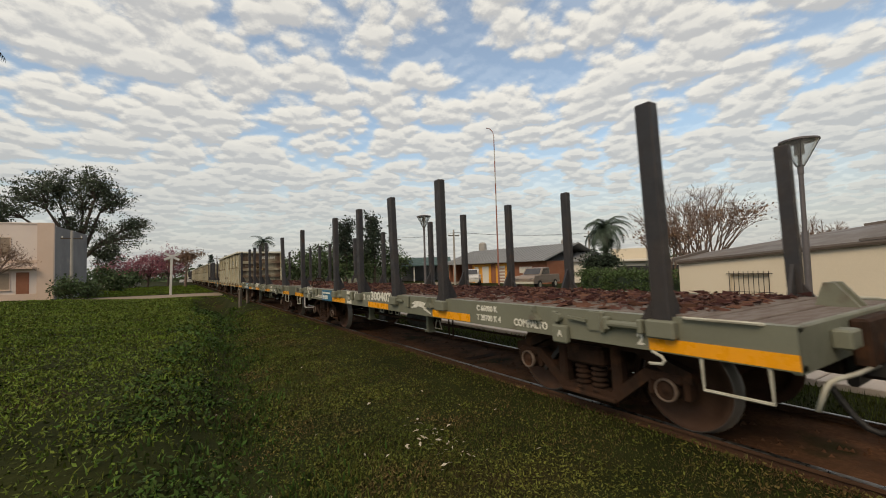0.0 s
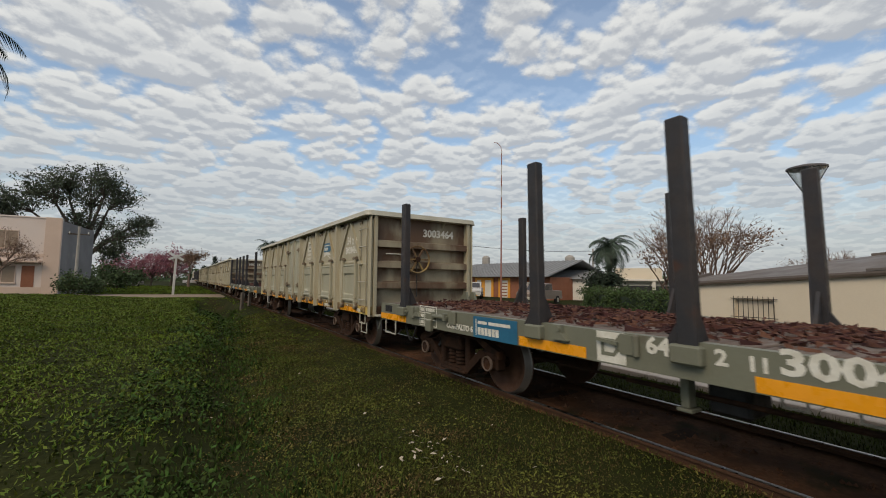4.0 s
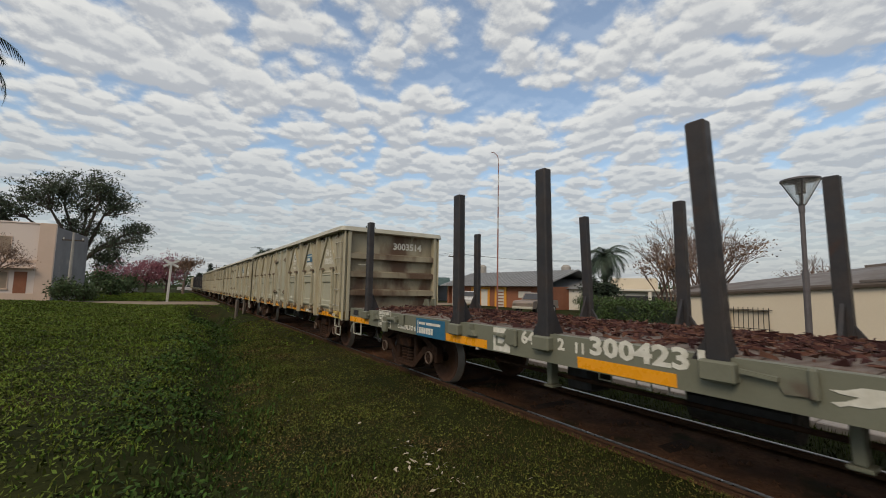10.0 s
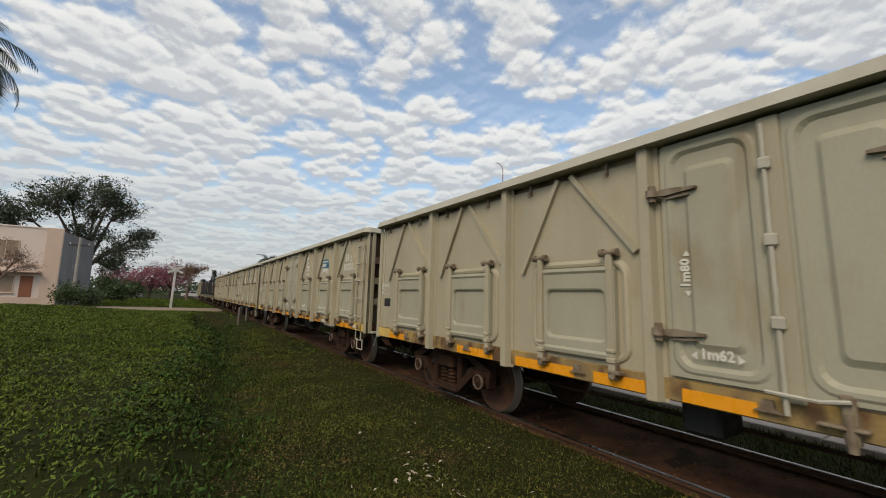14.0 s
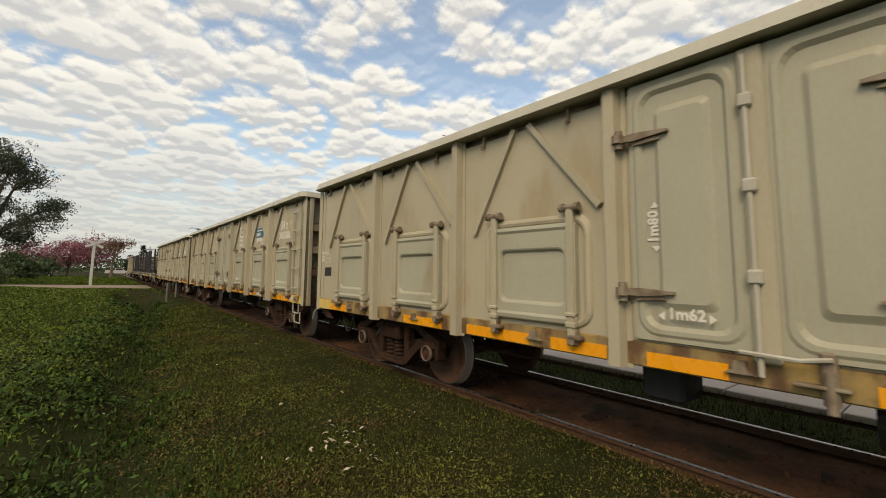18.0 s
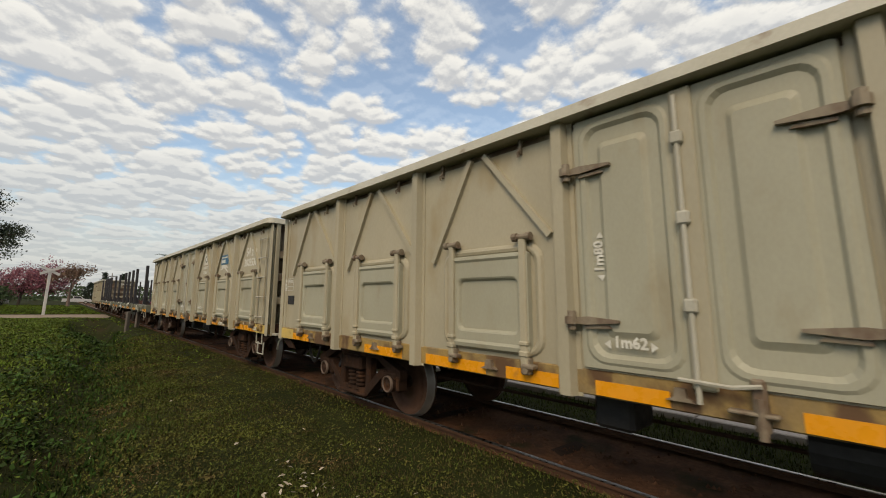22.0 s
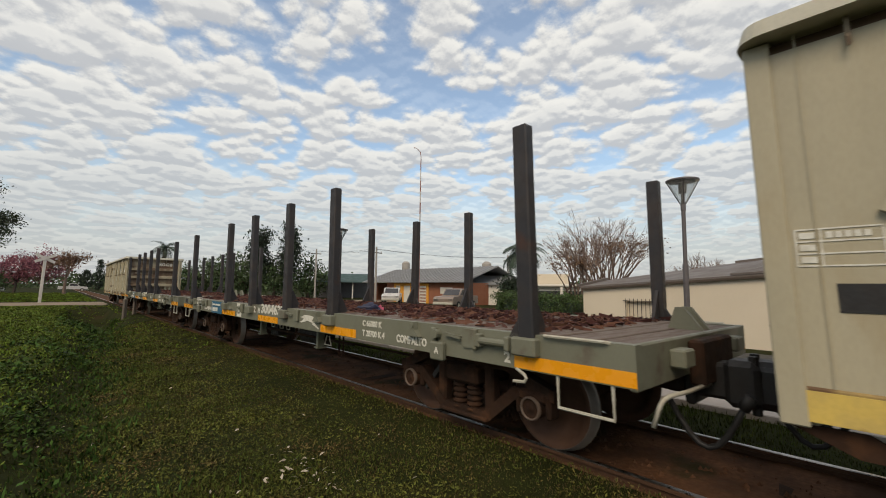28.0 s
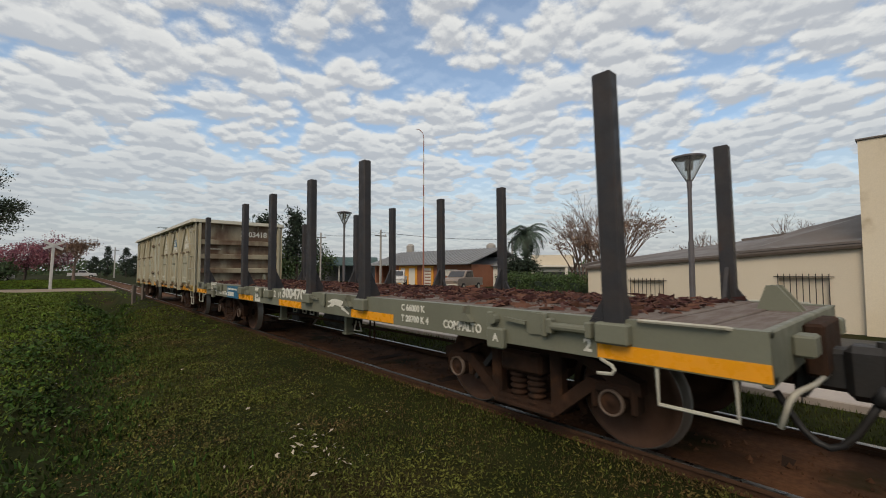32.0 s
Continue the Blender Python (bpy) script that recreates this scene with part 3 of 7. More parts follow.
def build_track():
    for x in (TRACK_C - 0.7525, TRACK_C + 0.7525):
        r = thing("rail", "rusty steel rail with a polished head", "rail", "rails", pose(x, 0, 0))
        r["kind"] = "structure"
        web = [(-0.065, -0.15), (0.065, -0.15), (0.065, -0.14), (0.012, -0.115), (0.012, -0.045), (0.034, -0.035), (0.034, -0.006), (-0.034, -0.006), (-0.034, -0.035), (-0.012, -0.045), (-0.012, -0.115), (-0.065, -0.14)]
        part("rail_web", Mesh().prism(web, "y", -60, 420), M["railside"], r)
        head = [(-0.030, -0.006), (0.030, -0.006), (0.020, 0.0), (-0.020, 0.0)]
        part("rail_head", Mesh().prism(head, "y", -60, 420), M["railtop"], r, "polished rail head")
    sl = Mesh().box(-1.02, 1.02, -0.11, 0.11, -0.2, -0.082, 0.015).mesh("sleeper")
    st = tagged(new("sleepers"), "half-buried dark wooden sleepers", "sleepers", kind="structure")
    for i in range(80):
        ob = part("sleeper", sl, M["sleeper"], st)
        ob.matrix_basis = pose(TRACK_C, -6 + i * 0.62, 0.012 * math.sin(i * 2.3) - 0.022, 0, 0, 1.5 * math.sin(i * 1.7))


def strip(name, label, x0, x1, y0, y1, z, material, cat, thick=0.1, c=0.01):
    return tagged(part(name, Mesh().box(x0, x1, y0, y1, z - thick, z, c), M[material], None), label, cat, kind="structure")


def clods():
    """Loose lumps of earth and small stones between the rails."""
    rng = np.random.default_rng(44)
    m = Mesh()
    for _ in range(2600):
        x, y = TRACK_C + rng.uniform(-0.9, 1.1), -2 + 24 * rng.random() ** 1.4
        s = 0.008 + 0.028 * rng.random() ** 3
        p = [(x + s * rng.uniform(0.6, 1.3) * math.cos(i * 1.257 + rng.uniform(-0.4, 0.4)), y + s * rng.uniform(0.6, 1.3) * math.sin(i * 1.257), -0.10 + s * rng.uniform(-0.2, 0.4)) for i in range(5)]
        m.add(p + [(x, y, -0.09 + s * rng.uniform(0.6, 1.2))], [(i, (i + 1) % 5, 5) for i in range(5)])
    tagged(part("clods", m, M["ballast"], None), "loose earth clods and stones between the rails", "stones", kind="stuff")


TRACK_C = 4.78
clods()
build_ground()
build_track()
# dirt road that crosses the line
m = Mesh()
nx = axis_steps(-9, 60, -8, 3.4, 0.6)
v = []
for x in nx:
    for k in range(7):
        y = 41.0 + k * 1.25 + 0.35 * noise.noise((x * 0.3, k * 0.1 if k in (0, 6) else 3.0, 0))
        v.append((x, y - 0.03 * x, max(ground_z(x, y), -0.16) + 0.045 - (0.05 if k in (0, 6) else 0)))
f = [(i * 7 + k, (i + 1) * 7 + k, (i + 1) * 7 + k + 1, i * 7 + k + 1) for i in range(len(nx) - 1) for k in range(6)]
tagged(part("road", m.add(v, f), M["dirt"], None, smooth=True), "pale dirt road crossing the railway line", "road", kind="structure")
# footpath of slabs on the far side of the line
fp = tagged(new("pavement"), "pale concrete slab footpath beside the line", "pavement", kind="structure")
slab = Mesh().box(-0.7, 0.7, -0.59, 0.59, -0.12, 0.0, 0.012).mesh("slab")
for i in range(52):
    ob = part("slab", slab, M["paving"], fp)
    ob.matrix_basis = pose(7.85, -8 + i * 1.2, -0.05 + 0.006 * math.sin(i * 3.1), 0.3 * math.sin(i * 1.3), 0, 0.2 * math.sin(i))
strip("street", "grey asphalt street behind the line", 11.2, 14.4, -60, 36, -0.155, "asphalt", "street", 0.1)


# ---- grass and litter ----
def blades(name, label, count, area, height, width, seed, material, fade=None, lean=0.5, clump=None, dens=None):
    """Many two-sided blades as one mesh of triangles."""
    rng = np.random.default_rng(seed)
    x0, x1, y0, y1 = area
    P = np.stack([rng.uniform(x0, x1, count), rng.uniform(0, 1, count)], 1)
    P[:, 1] = y0 + (y1 - y0) * P[:, 1] ** (fade or 1.0)
    if clump is not None:
        c = np.stack([rng.uniform(x0, x1, clump[0]), y0 + (y1 - y0) * rng.uniform(0, 1, clump[0]) ** (fade or 1.0)], 1)
        k = rng.integers(0, clump[0], count)
        P = c[k] + rng.normal(0, clump[1], (count, 2))
    if dens is not None:
        keep = np.array([rng.random() < dens(a, b) for a, b in P])
        P = P[keep]
    n = len(P)
    z = np.array([ground_z(a, b) for a, b in P]) - 0.01
    h = rng.uniform(0.45, 1.15, n) * height * np.array([0.65 + 0.7 * max(0, noise.noise((a * 0.8, b * 0.7, 7)) + 0.35) for a, b in P])
    w = rng.uniform(0.6, 1.3, n) * width * (1 + np.maximum(P[:, 1], 0) * 0.09)
    a = rng.uniform(0, 2 * np.pi, n)
    l, la = rng.uniform(0, lean, n) * h, rng.uniform(0, 2 * np.pi, n)
    base = np.stack([P[:, 0], P[:, 1], z], 1)
    dx = np.stack([np.cos(a) * w / 2, np.sin(a) * w / 2, 0 * a], 1)
    midp = base + np.stack([np.cos(la) * l * 0.3, np.sin(la) * l * 0.3, h * 0.6], 1)
    tip = base + np.stack([np.cos(la) * l, np.sin(la) * l, h], 1)
    V = np.stack([base - dx, base + dx, midp + dx * 0.7, midp - dx * 0.7, tip], 1).reshape(-1, 3)
    me = bpy.data.meshes.new(name)
    me.vertices.add(5 * n)
    me.vertices.foreach_set("co", V.ravel())
    me.loops.add(7 * n)
    i = np.arange(n)[:, None] * 5
    me.loops.foreach_set("vertex_index", (i + np.array([0, 1, 2, 3, 3, 2, 4])).ravel())
    me.polygons.add(2 * n)
    ls = (np.arange(n)[:, None] * 7 + np.array([0, 4])).ravel()
    me.polygons.foreach_set("loop_start", ls)
    me.update(calc_edges=True)
    me.validate()
    return tagged(part(name, me, M[material], None), label, "grass", kind="stuff")


def lawn(x, y):
    d = 1.0 if x < 2.2 else max(0.35, 1 - (x - 2.2) / 1.6)
    if x > 3.88:
        d *= max(0.0, 1 - (x - 3.88) / 0.1) * 0.8
    d *= 0.55 + 0.6 * min(1, max(0, noise.noise((x * 0.9, y * 0.8, 3)) + 0.55))
    d *= 1 - 0.9 * pit(x, y)
    return d if not (40.5 < y + 0.03 * x < 49 and x > -9) else 0.0


def dry(x, y):
    return (0.15 + 0.85 * min(1, max(0, (x - 0.9) / 1.6))) * (1 if noise.noise((x * 1.3, y * 1.1, 9)) > -0.15 else 0.25)


def mound(x, y):
    return lawn(x, y) * min(1, max(0.03, (ditch_x(y) - 0.35 - x) / 0.7)) * min(1, max(0.22, (y - 1) / 7))


def field(x, y):
    return lawn(x, y) * min(1, max(0.15, (x - ditch_x(y) + 0.5) / 0.7))


def ditch(x, y):
    return min(1, 1.2 * math.exp(-((x - ditch_x(y) + 0.1) / 0.5) ** 2)) * (0.5 + 0.5 * (noise.noise((x, y * 0.8, 2)) > -0.1))


def edge_bank(x, y):
    """Along the steep edge of the mound."""
    return math.exp(-((x - ditch_x(y) + 0.75) / 0.45) ** 2) * min(1, max(0, 0.35 + 1.3 * noise.noise((x * 0.8, y * 0.7, 6))))


def leafy(name, label, count, area, height, size, seed, material, fade, dens, lump=1.1):
    """Low leafy cover as one mesh of small leaves, heaped into uneven cushions."""
    rng = np.random.default_rng(seed)
    x0, x1, y0, y1 = area
    P = np.stack([rng.uniform(x0, x1, count), y0 + (y1 - y0) * rng.uniform(0, 1, count) ** fade], 1)
    P = P[[rng.random() < dens(a, b) for a, b in P]]
    n = len(P)
    hump = np.array([max(0.12, 0.45 + 0.9 * noise.noise((a * lump, b * lump, 12)) + 0.5 * noise.noise((a * lump * 3.1, b * lump * 3.1, 5))) for a, b in P])
    z = np.array([ground_z(a, b) for a, b in P]) + height * hump * (1 - rng.random(n) ** 2.2)
    s = rng.uniform(0.6, 1.35, n) * size * (1 + np.maximum(P[:, 1] - 3, 0) * 0.05)
    a = rng.uniform(0, 2 * np.pi, n)
    tilt = rng.normal(0, 0.55, n)
    c = np.stack([P[:, 0], P[:, 1], z], 1)
    u = np.stack([np.cos(a) * np.cos(tilt), np.sin(a) * np.cos(tilt), np.sin(tilt)], 1) * s[:, None]
    roll = rng.normal(0, 0.5, n)
    w = np.stack([-np.sin(a) * np.cos(roll), np.cos(a) * np.cos(roll), np.sin(roll)], 1) * (s * rng.uniform(0.25, 0.6, n))[:, None]
    V = np.stack([c - u, c + w - u * 0.1, c + u, c - w - u * 0.1], 1).reshape(-1, 3)
    me = bpy.data.meshes.new(name)
    me.vertices.add(4 * n)
    me.vertices.foreach_set("co", V.ravel())
    me.loops.add(4 * n)
    me.loops.foreach_set("vertex_index", np.arange(4 * n))
    me.polygons.add(n)
    me.polygons.foreach_set("loop_start", np.arange(n) * 4)
    me.update(calc_edges=True)
    me.validate()
    return tagged(part(name, me, M[material], None), label, "weeds", kind="stuff")


blades("grass", "short olive green lawn grass", 90000, (0.2, 3.95, 0.6, 16), 0.040, 0.009, 11, "blade", 1.7, 1.3, None, field)
leafy("turf", "low trodden turf of small leaves beside the line", 150000, (0.2, 3.95, 0.9, 22), 0.035, 0.016, 31, "turf", 1.9, field, 2.2)
blades("bright_grass", "bright green leafy grass on a low mound", 130000, (-13, 1.6, 1.2, 40), 0.065, 0.016, 16, "blade_bright", 1.6, 1.4, None, mound)
leafy("clover", "bright green cushions of leafy weeds on the mound", 230000, (-12, 1.9, 1.4, 34), 0.12, 0.021, 32, "clover", 2.1, mound, 1.25)
blades("far_grass", "short green grass further off", 60000, (-30, 3.7, 12, 41), 0.07, 0.020, 12, "blade_bright", 1.2, 0.8, None, lawn)
blades("field_grass", "green grass beyond the dirt road", 30000, (-30, 3.5, 50, 95), 0.10, 0.03, 20, "blade_bright", 1.3, 0.8)
blades("verge_grass", "rough grass strip behind the line", 24000, (5.95, 7.13, -4, 26), 0.07, 0.010, 13, "blade", 1.3, 0.6)
blades("dry_grass", "dry brownish grass beside the line", 50000, (0.6, 3.95, 0.6, 14), 0.035, 0.006, 15, "straw", 1.7, 1.0, None, dry)
blades("weeds", "dark weed tufts in the ditch", 34000, (-0.6, 3.0, 2.0, 30), 0.09, 0.018, 14, "weed", 1.9, 1.0, None, ditch)
leafy("bank_weeds", "tall dark leafy weeds along the edge of the mound", 90000, (-1.2, 2.4, 2.6, 26), 0.26, 0.030, 33, "weed", 1.5, edge_bank, 0.9)
blades("near_grass", "short green grass round the viewpoint", 30000, (-8, 3.9, -7, 1.25), 0.05, 0.016, 19, "blade", 1.0, 1.2, None, lawn)


def litter():
    """Pale dry leaves on the grass beside the line."""
    rng = np.random.default_rng(5)
    lf = Mesh().add([(-0.05, 0, 0), (0, 0.025, 0.012), (0.055, 0, 0.004), (0, -0.025, 0.012), (0.0, 0.0, 0.0)], [(0, 4, 1), (1, 4, 2), (2, 4, 3), (3, 4, 0)]).mesh("leaf")
    for _ in range(75):
        if rng.random() < 0.7:
            x, y = rng.normal(2.13, 0.17), rng.normal(3.58, 0.32)
        else:
            x, y = rng.uniform(0.4, 3.4), rng.uniform(2.0, 8)
        ob = part("dry_leaf", lf, M["dry_leaf"], None)
        ob.matrix_basis = pose(x, y, ground_z(x, y) + 0.035, rng.uniform(-35, 35), rng.uniform(-35, 35), rng.uniform(0, 360)) @ Matrix.Scale(rng.uniform(0.25, 0.7), 4)
        tagged(ob, "curled pale dry leaf on the grass", "dry leaf", "fallen leaves")


litter()

# ---- trees and plants ----
def grow(m, p, d, ln, r, depth, rng, tips, spread=0.6, n=6, up=0.15, kids=(2, 3), shrink=0.72):
    """Tapered limbs that fork; the ends are kept in tips."""
    q = p + d * ln
    m.cyl(p, q, r, r * 0.68, n, cap=False)
    if depth == 0:
        tips.append(q)
        return
    if depth <= 2:
        tips.append(p + d * ln * 0.6)
    for _ in range(rng.integers(kids[0], kids[1] + 1)):
        a = Vector((rng.normal(), rng.normal(), rng.normal() * 0.6))
        e = (d + a * spread + Vector((0, 0, up))).normalized()
        grow(m, q, e, ln * shrink * rng.uniform(0.75, 1.15), r * 0.62, depth - 1, rng, tips, spread, max(n - 1, 3), up, kids, shrink)


def leaf_cloud(points, per, spread, size, seed, flat=0.8):
    """Small leaf quads round the given points."""
    rng = np.random.default_rng(seed)
    c = np.repeat(np.array([tuple(p) for p in points]), per, 0)
    n = len(c)
    c = c + rng.normal(0, 1, (n, 3)) * np.array([spread, spread, spread * flat])
    u = rng.normal(0, 1, (n, 3))
    u /= np.linalg.norm(u, axis=1)[:, None]
    w = np.cross(u, rng.normal(0, 1, (n, 3)))
    w /= np.linalg.norm(w, axis=1)[:, None]
    s = (size * rng.uniform(0.5, 1.4, n))[:, None]
    V = np.stack([c - u * s, c + w * s * 0.55, c + u * s, c - w * s * 0.55], 1).reshape(-1, 3)
    me = bpy.data.meshes.new("crown")
    me.from_pydata(V.tolist(), [], [(4 * i, 4 * i + 1, 4 * i + 2, 4 * i + 3) for i in range(n)])
    return me


def polar(az, dist, z=0.0):
    """A place by its bearing and distance from the viewpoint; bearings are drawn together a little."""
    a = radians(30 + 0.974 * (az - 30))
    return (dist * math.sin(a), dist * math.cos(a), z)


def tree(label, az, dist, height, seed, leaf="leaf_dark", per=26, size=0.16, spread=0.5, depth=5, trunk=0.28, base_z=-0.15, fork=0.6, first=0.3, name="tree", flat=0.8, up=0.12, shrink=0.75):
    rng = np.random.default_rng(seed)
    x, y, _ = polar(az, dist)
    t = thing(name, label, "tree", "", pose(x, y, base_z))
    m, tips = Mesh(), []
    grow(m, Vector((0, 0, 0)), Vector((0.03, 0, 1)), height * first, trunk, depth, rng, tips, fork, 8, up, (2, 3), shrink)
    top = max(p.z for p in tips)
    k = height / (top + spread)
    m.v = [(a * k, b * k, c * k) for a, b, c in m.v]
    part("trunk", m, M["trunk" if leaf and leaf != "leaf_brown" else "twig"], t)
    if leaf and per:
        part("crown", leaf_cloud([p * k for p in tips], per, spread, size, seed), M[leaf], t)
    return t


def palm(label, az, dist, crown_z, seed, fronds=22, flen=2.2, trunk_r=0.16, base_z=-0.15, droop=1.0, leaflets=26, each=False, lw=0.03):
    rng = np.random.default_rng(seed)
    x, y, _ = polar(az, dist)
    t = thing("palm_tree", label, "palm tree", "", pose(x, y, base_z))
    h = crown_z - base_z
    m = Mesh()
    for i in range(10):
        r = trunk_r * (1.15 - 0.3 * i / 10)
        m.cyl((0, 0, h * i / 10), (0, 0, h * (i + 1) / 10), r * 1.06, r * 0.94, 10)
    part("trunk", m, M["trunk"], t)
    allm = Mesh()
    for k in range(fronds):
        fm = Mesh() if each else allm
        a = 6.28319 * k / fronds * 2.4 + rng.uniform(-0.2, 0.2)
        el = rng.uniform(-0.5, 1.35)
        L = flen * rng.uniform(0.8, 1.1)
        d = Vector((math.cos(a), math.sin(a), 0))
        pts, p, e = [], Vector((0, 0, h)), el
        for i in range(9):
            pts.append(p.copy())
            p = p + (d * math.cos(e) + Vector((0, 0, math.sin(e)))) * (L / 8)
            e -= droop * 0.24
        for i in range(8):
            fm.cyl(pts[i], pts[i + 1], 0.02 * (1 - i / 9), 0.02 * (1 - (i + 1) / 9), 4, cap=False)
        side = Vector((-d.y, d.x, 0))
        for j in range(leaflets):
            u = (j + 1.5) / (leaflets + 1)
            i = min(int(u * 8), 7)
            b = pts[i].lerp(pts[i + 1], u * 8 - i)
            ax = (pts[i + 1] - pts[i]).normalized()
            ll = flen * 0.26 * math.sin(math.pi * min(0.98, 0.18 + 0.8 * u)) + 0.05
            for s in (-1, 1):
                tip = b + side * s * ll * 0.8 + ax * ll * 0.55 + Vector((0, 0, -0.35 * ll + rng.uniform(-0.1, 0.1) * ll))
                fm.add([b - ax * lw, b + ax * lw, tip], [(0, 1, 2)])
        if each:
            part("frond", fm, M["frond"], t)
    if not each:
        part("crown", allm, M["frond"], t)
    return t


def broad_tree(label, az, dist, clumps, seed, trunk=0.55, leaf="leaf_dark", size=0.11, per=26, name="tree"):
    """A broad crown of leafy masses (across, along, up, radius), each on its own limb."""
    rng = np.random.default_rng(seed)
    x, y, _ = polar(az, dist)
    t = thing(name, label, "tree", "", pose(x, y, -0.15, 0, 0, -az))
    m, pts = Mesh(), []
    fork = Vector((0.2, 0, max(c[2] for c in clumps) * 0.28))
    m.cyl((0, 0, -0.2), fork, trunk, trunk * 0.75, 10, cap=False)
    for cx, cy, cz, r in clumps:
        c = Vector((cx, cy, cz))
        a, b = fork.lerp(c, 0.35) + Vector((0, 0, 0.6)), fork.lerp(c, 0.75) + Vector((rng.normal() * 0.3, rng.normal() * 0.3, 0.2))
        rr = trunk * 0.42
        m.cyl(fork, a, rr, rr * 0.75, 7, cap=False)
        m.cyl(a, b, rr * 0.75, rr * 0.45, 6, cap=False)
        for _ in range(int(26 * r)):
            d = Vector((rng.normal(), rng.normal(), rng.normal() * 0.75)).normalized() * r * rng.uniform(0.35, 1.05)
            p = c + d
            if rng.random() < 0.35:
                m.cyl(b, p, rr * 0.22, 0.02, 4, cap=False)
            pts += [p + Vector(rng.normal(0, 0.32, 3)) for _ in range(2)]
    part("trunk", m, M["trunk"], t)
    part("crown", leaf_cloud(pts, per, 0.30, size, seed, 0.7), M[leaf], t)
    return t


broad_tree("large spreading dark green tree beside the pink house", -9.6, 61,
           [(0.6, 0, 11.0, 2.6), (-5.4, 0.5, 9.6, 1.9), (-3.0, -0.5, 10.8, 2.2), (3.2, 0.6, 10.8, 1.8), (4.0, -0.4, 6.2, 1.9), (0.0, 1.2, 7.6, 2.2), (2.4, 0.3, 4.6, 1.5), (1.6, -0.8, 12.4, 1.5), (-6.6, 0, 8.4, 1.2), (-1.6, 1.0, 12.0, 1.5), (5.2, 0.2, 8.0, 1.2)], 21)
for az, d, h, sd in ((-3.4, 95, 6.4, 31), (-1.5, 92, 7.0, 32), (-6.2, 100, 5.6, 33)):
    broad_tree("pink blossoming roadside tree", az, d, [(-1.8, 0, h * 0.66, 1.6), (0.2, 0.5, h * 0.8, 1.7), (2.0, 0, h * 0.62, 1.6), (-0.6, -0.8, h * 0.5, 1.5), (1.0, 0.8, h * 0.45, 1.4)], sd, 0.22, "leaf_pink", 0.13, 11)
tree("sparse tree with pinkish buds beside the road", 0.3, 85, 6.6, 35, "leaf_brown", 8, 0.12, 0.4, 6, 0.20, fork=0.6)
for az, d, h, s in ((-7.5, 80, 3.8, 36), (-9.2, 75, 3.4, 37), (-5.0, 88, 3.2, 38), (-6.4, 72, 2.6, 39)):
    tree("dark green shrubs by the roadside", az, d, h, s, "leaf_green", 60, 0.18, 0.6, 3, 0.14, fork=1.0, name="shrub", first=0.2)
for az, d, h, s in ((-10.4, 46, 2.2, 41), (-8.6, 47, 1.5, 42)):
    tree("low green bush beside the pink house", az, d, h, s, "leaf_green", 70, 0.10, 0.35, 3, 0.06, fork=1.0, name="bush", first=0.2)
tree("small bare pruned tree in front of the house", -15.8, 40, 5.0, 43, "leaf_brown", 2, 0.05, 0.2, 6, 0.13, fork=0.5, first=0.28, name="bare_tree")
for az, d, h, s in ((13.0, 75, 5.4, 51), (15.5, 70, 6.4, 52), (17.5, 64, 6.0, 53), (25.0, 62, 5.6, 54), (11.0, 82, 4.6, 55), (20.8, 60, 5.0, 56)):
    broad_tree("mixed green tree behind the line", az, d, [(-1.5, 0, h * 0.55, 1.5), (0.3, 0.4, h * 0.78, 1.6), (1.6, 0, h * 0.5, 1.5), (-0.3, -0.6, h * 0.35, 1.5), (0.9, 0.5, h * 0.3, 1.4)], s, 0.2, "leaf_green", 0.18, 7)
for az, h, sd in ((19.1, 9.3, 57), (22.9, 9.9, 58)):
    rng = np.random.default_rng(sd)
    broad_tree("tall dark pine tree behind the sheds", az, 60, [(rng.normal() * 0.45, rng.normal() * 0.4, h * (0.42 + 0.062 * k), 1.15 - 0.06 * k) for k in range(9)], sd, 0.22, "conifer", 0.16, 9, "pine_tree")
def fan_tree(label, az, dist, height, width, seed, stems=11, depth=5, leaf=0.5):
    """A bare tree that fans out low into long straight shoots, with a few old brown leaves."""
    rng = np.random.default_rng(seed)
    x, y, _ = polar(az, dist)
    t = thing("bare_tree", label, "tree", "", pose(x, y, -0.15, 0, 0, -az))
    m, tips = Mesh(), []
    m.cyl((0, 0, -0.2), (0, 0, 0.5), 0.26, 0.2, 9, cap=False)
    for i in range(stems):
        a = (i + 0.5) / stems * 2 - 1
        d = Vector((a * width / height * 0.95, rng.normal() * 0.35, 1.0)).normalized()
        grow(m, Vector((0.15 * a, 0, 0.4)), d, height * rng.uniform(0.24, 0.33), 0.075, depth, rng, tips, 0.26, 5, 0.03, (2, 3), 0.70)
    k = height / max(p.z for p in tips)
    m.v = [(a * k, b * k, c * k) for a, b, c in m.v]
    part("trunk", m, M["twig"], t)
    low = [p * k for p in tips if p.z * k < height * 0.72]
    part("crown", leaf_cloud([low[i] for i in rng.permutation(len(low))[:int(len(low) * leaf)]], 5, 0.22, 0.06, seed), M["leaf_brown"], t, "sparse old brown leaves")
    return t


fan_tree("wide bare tree with long shoots behind the cream wall", 64.6, 26, 6.1, 3.1, 61, 15, 6, 0.10)
fan_tree("bare tree with brown leaves beside the cream wall", 61.2, 24, 4.4, 1.6, 65, 6, 5, 0.5)
fan_tree("bare brown tree behind the roof", 75.3, 40, 4.9, 2.4, 66, 7, 5, 0.5)
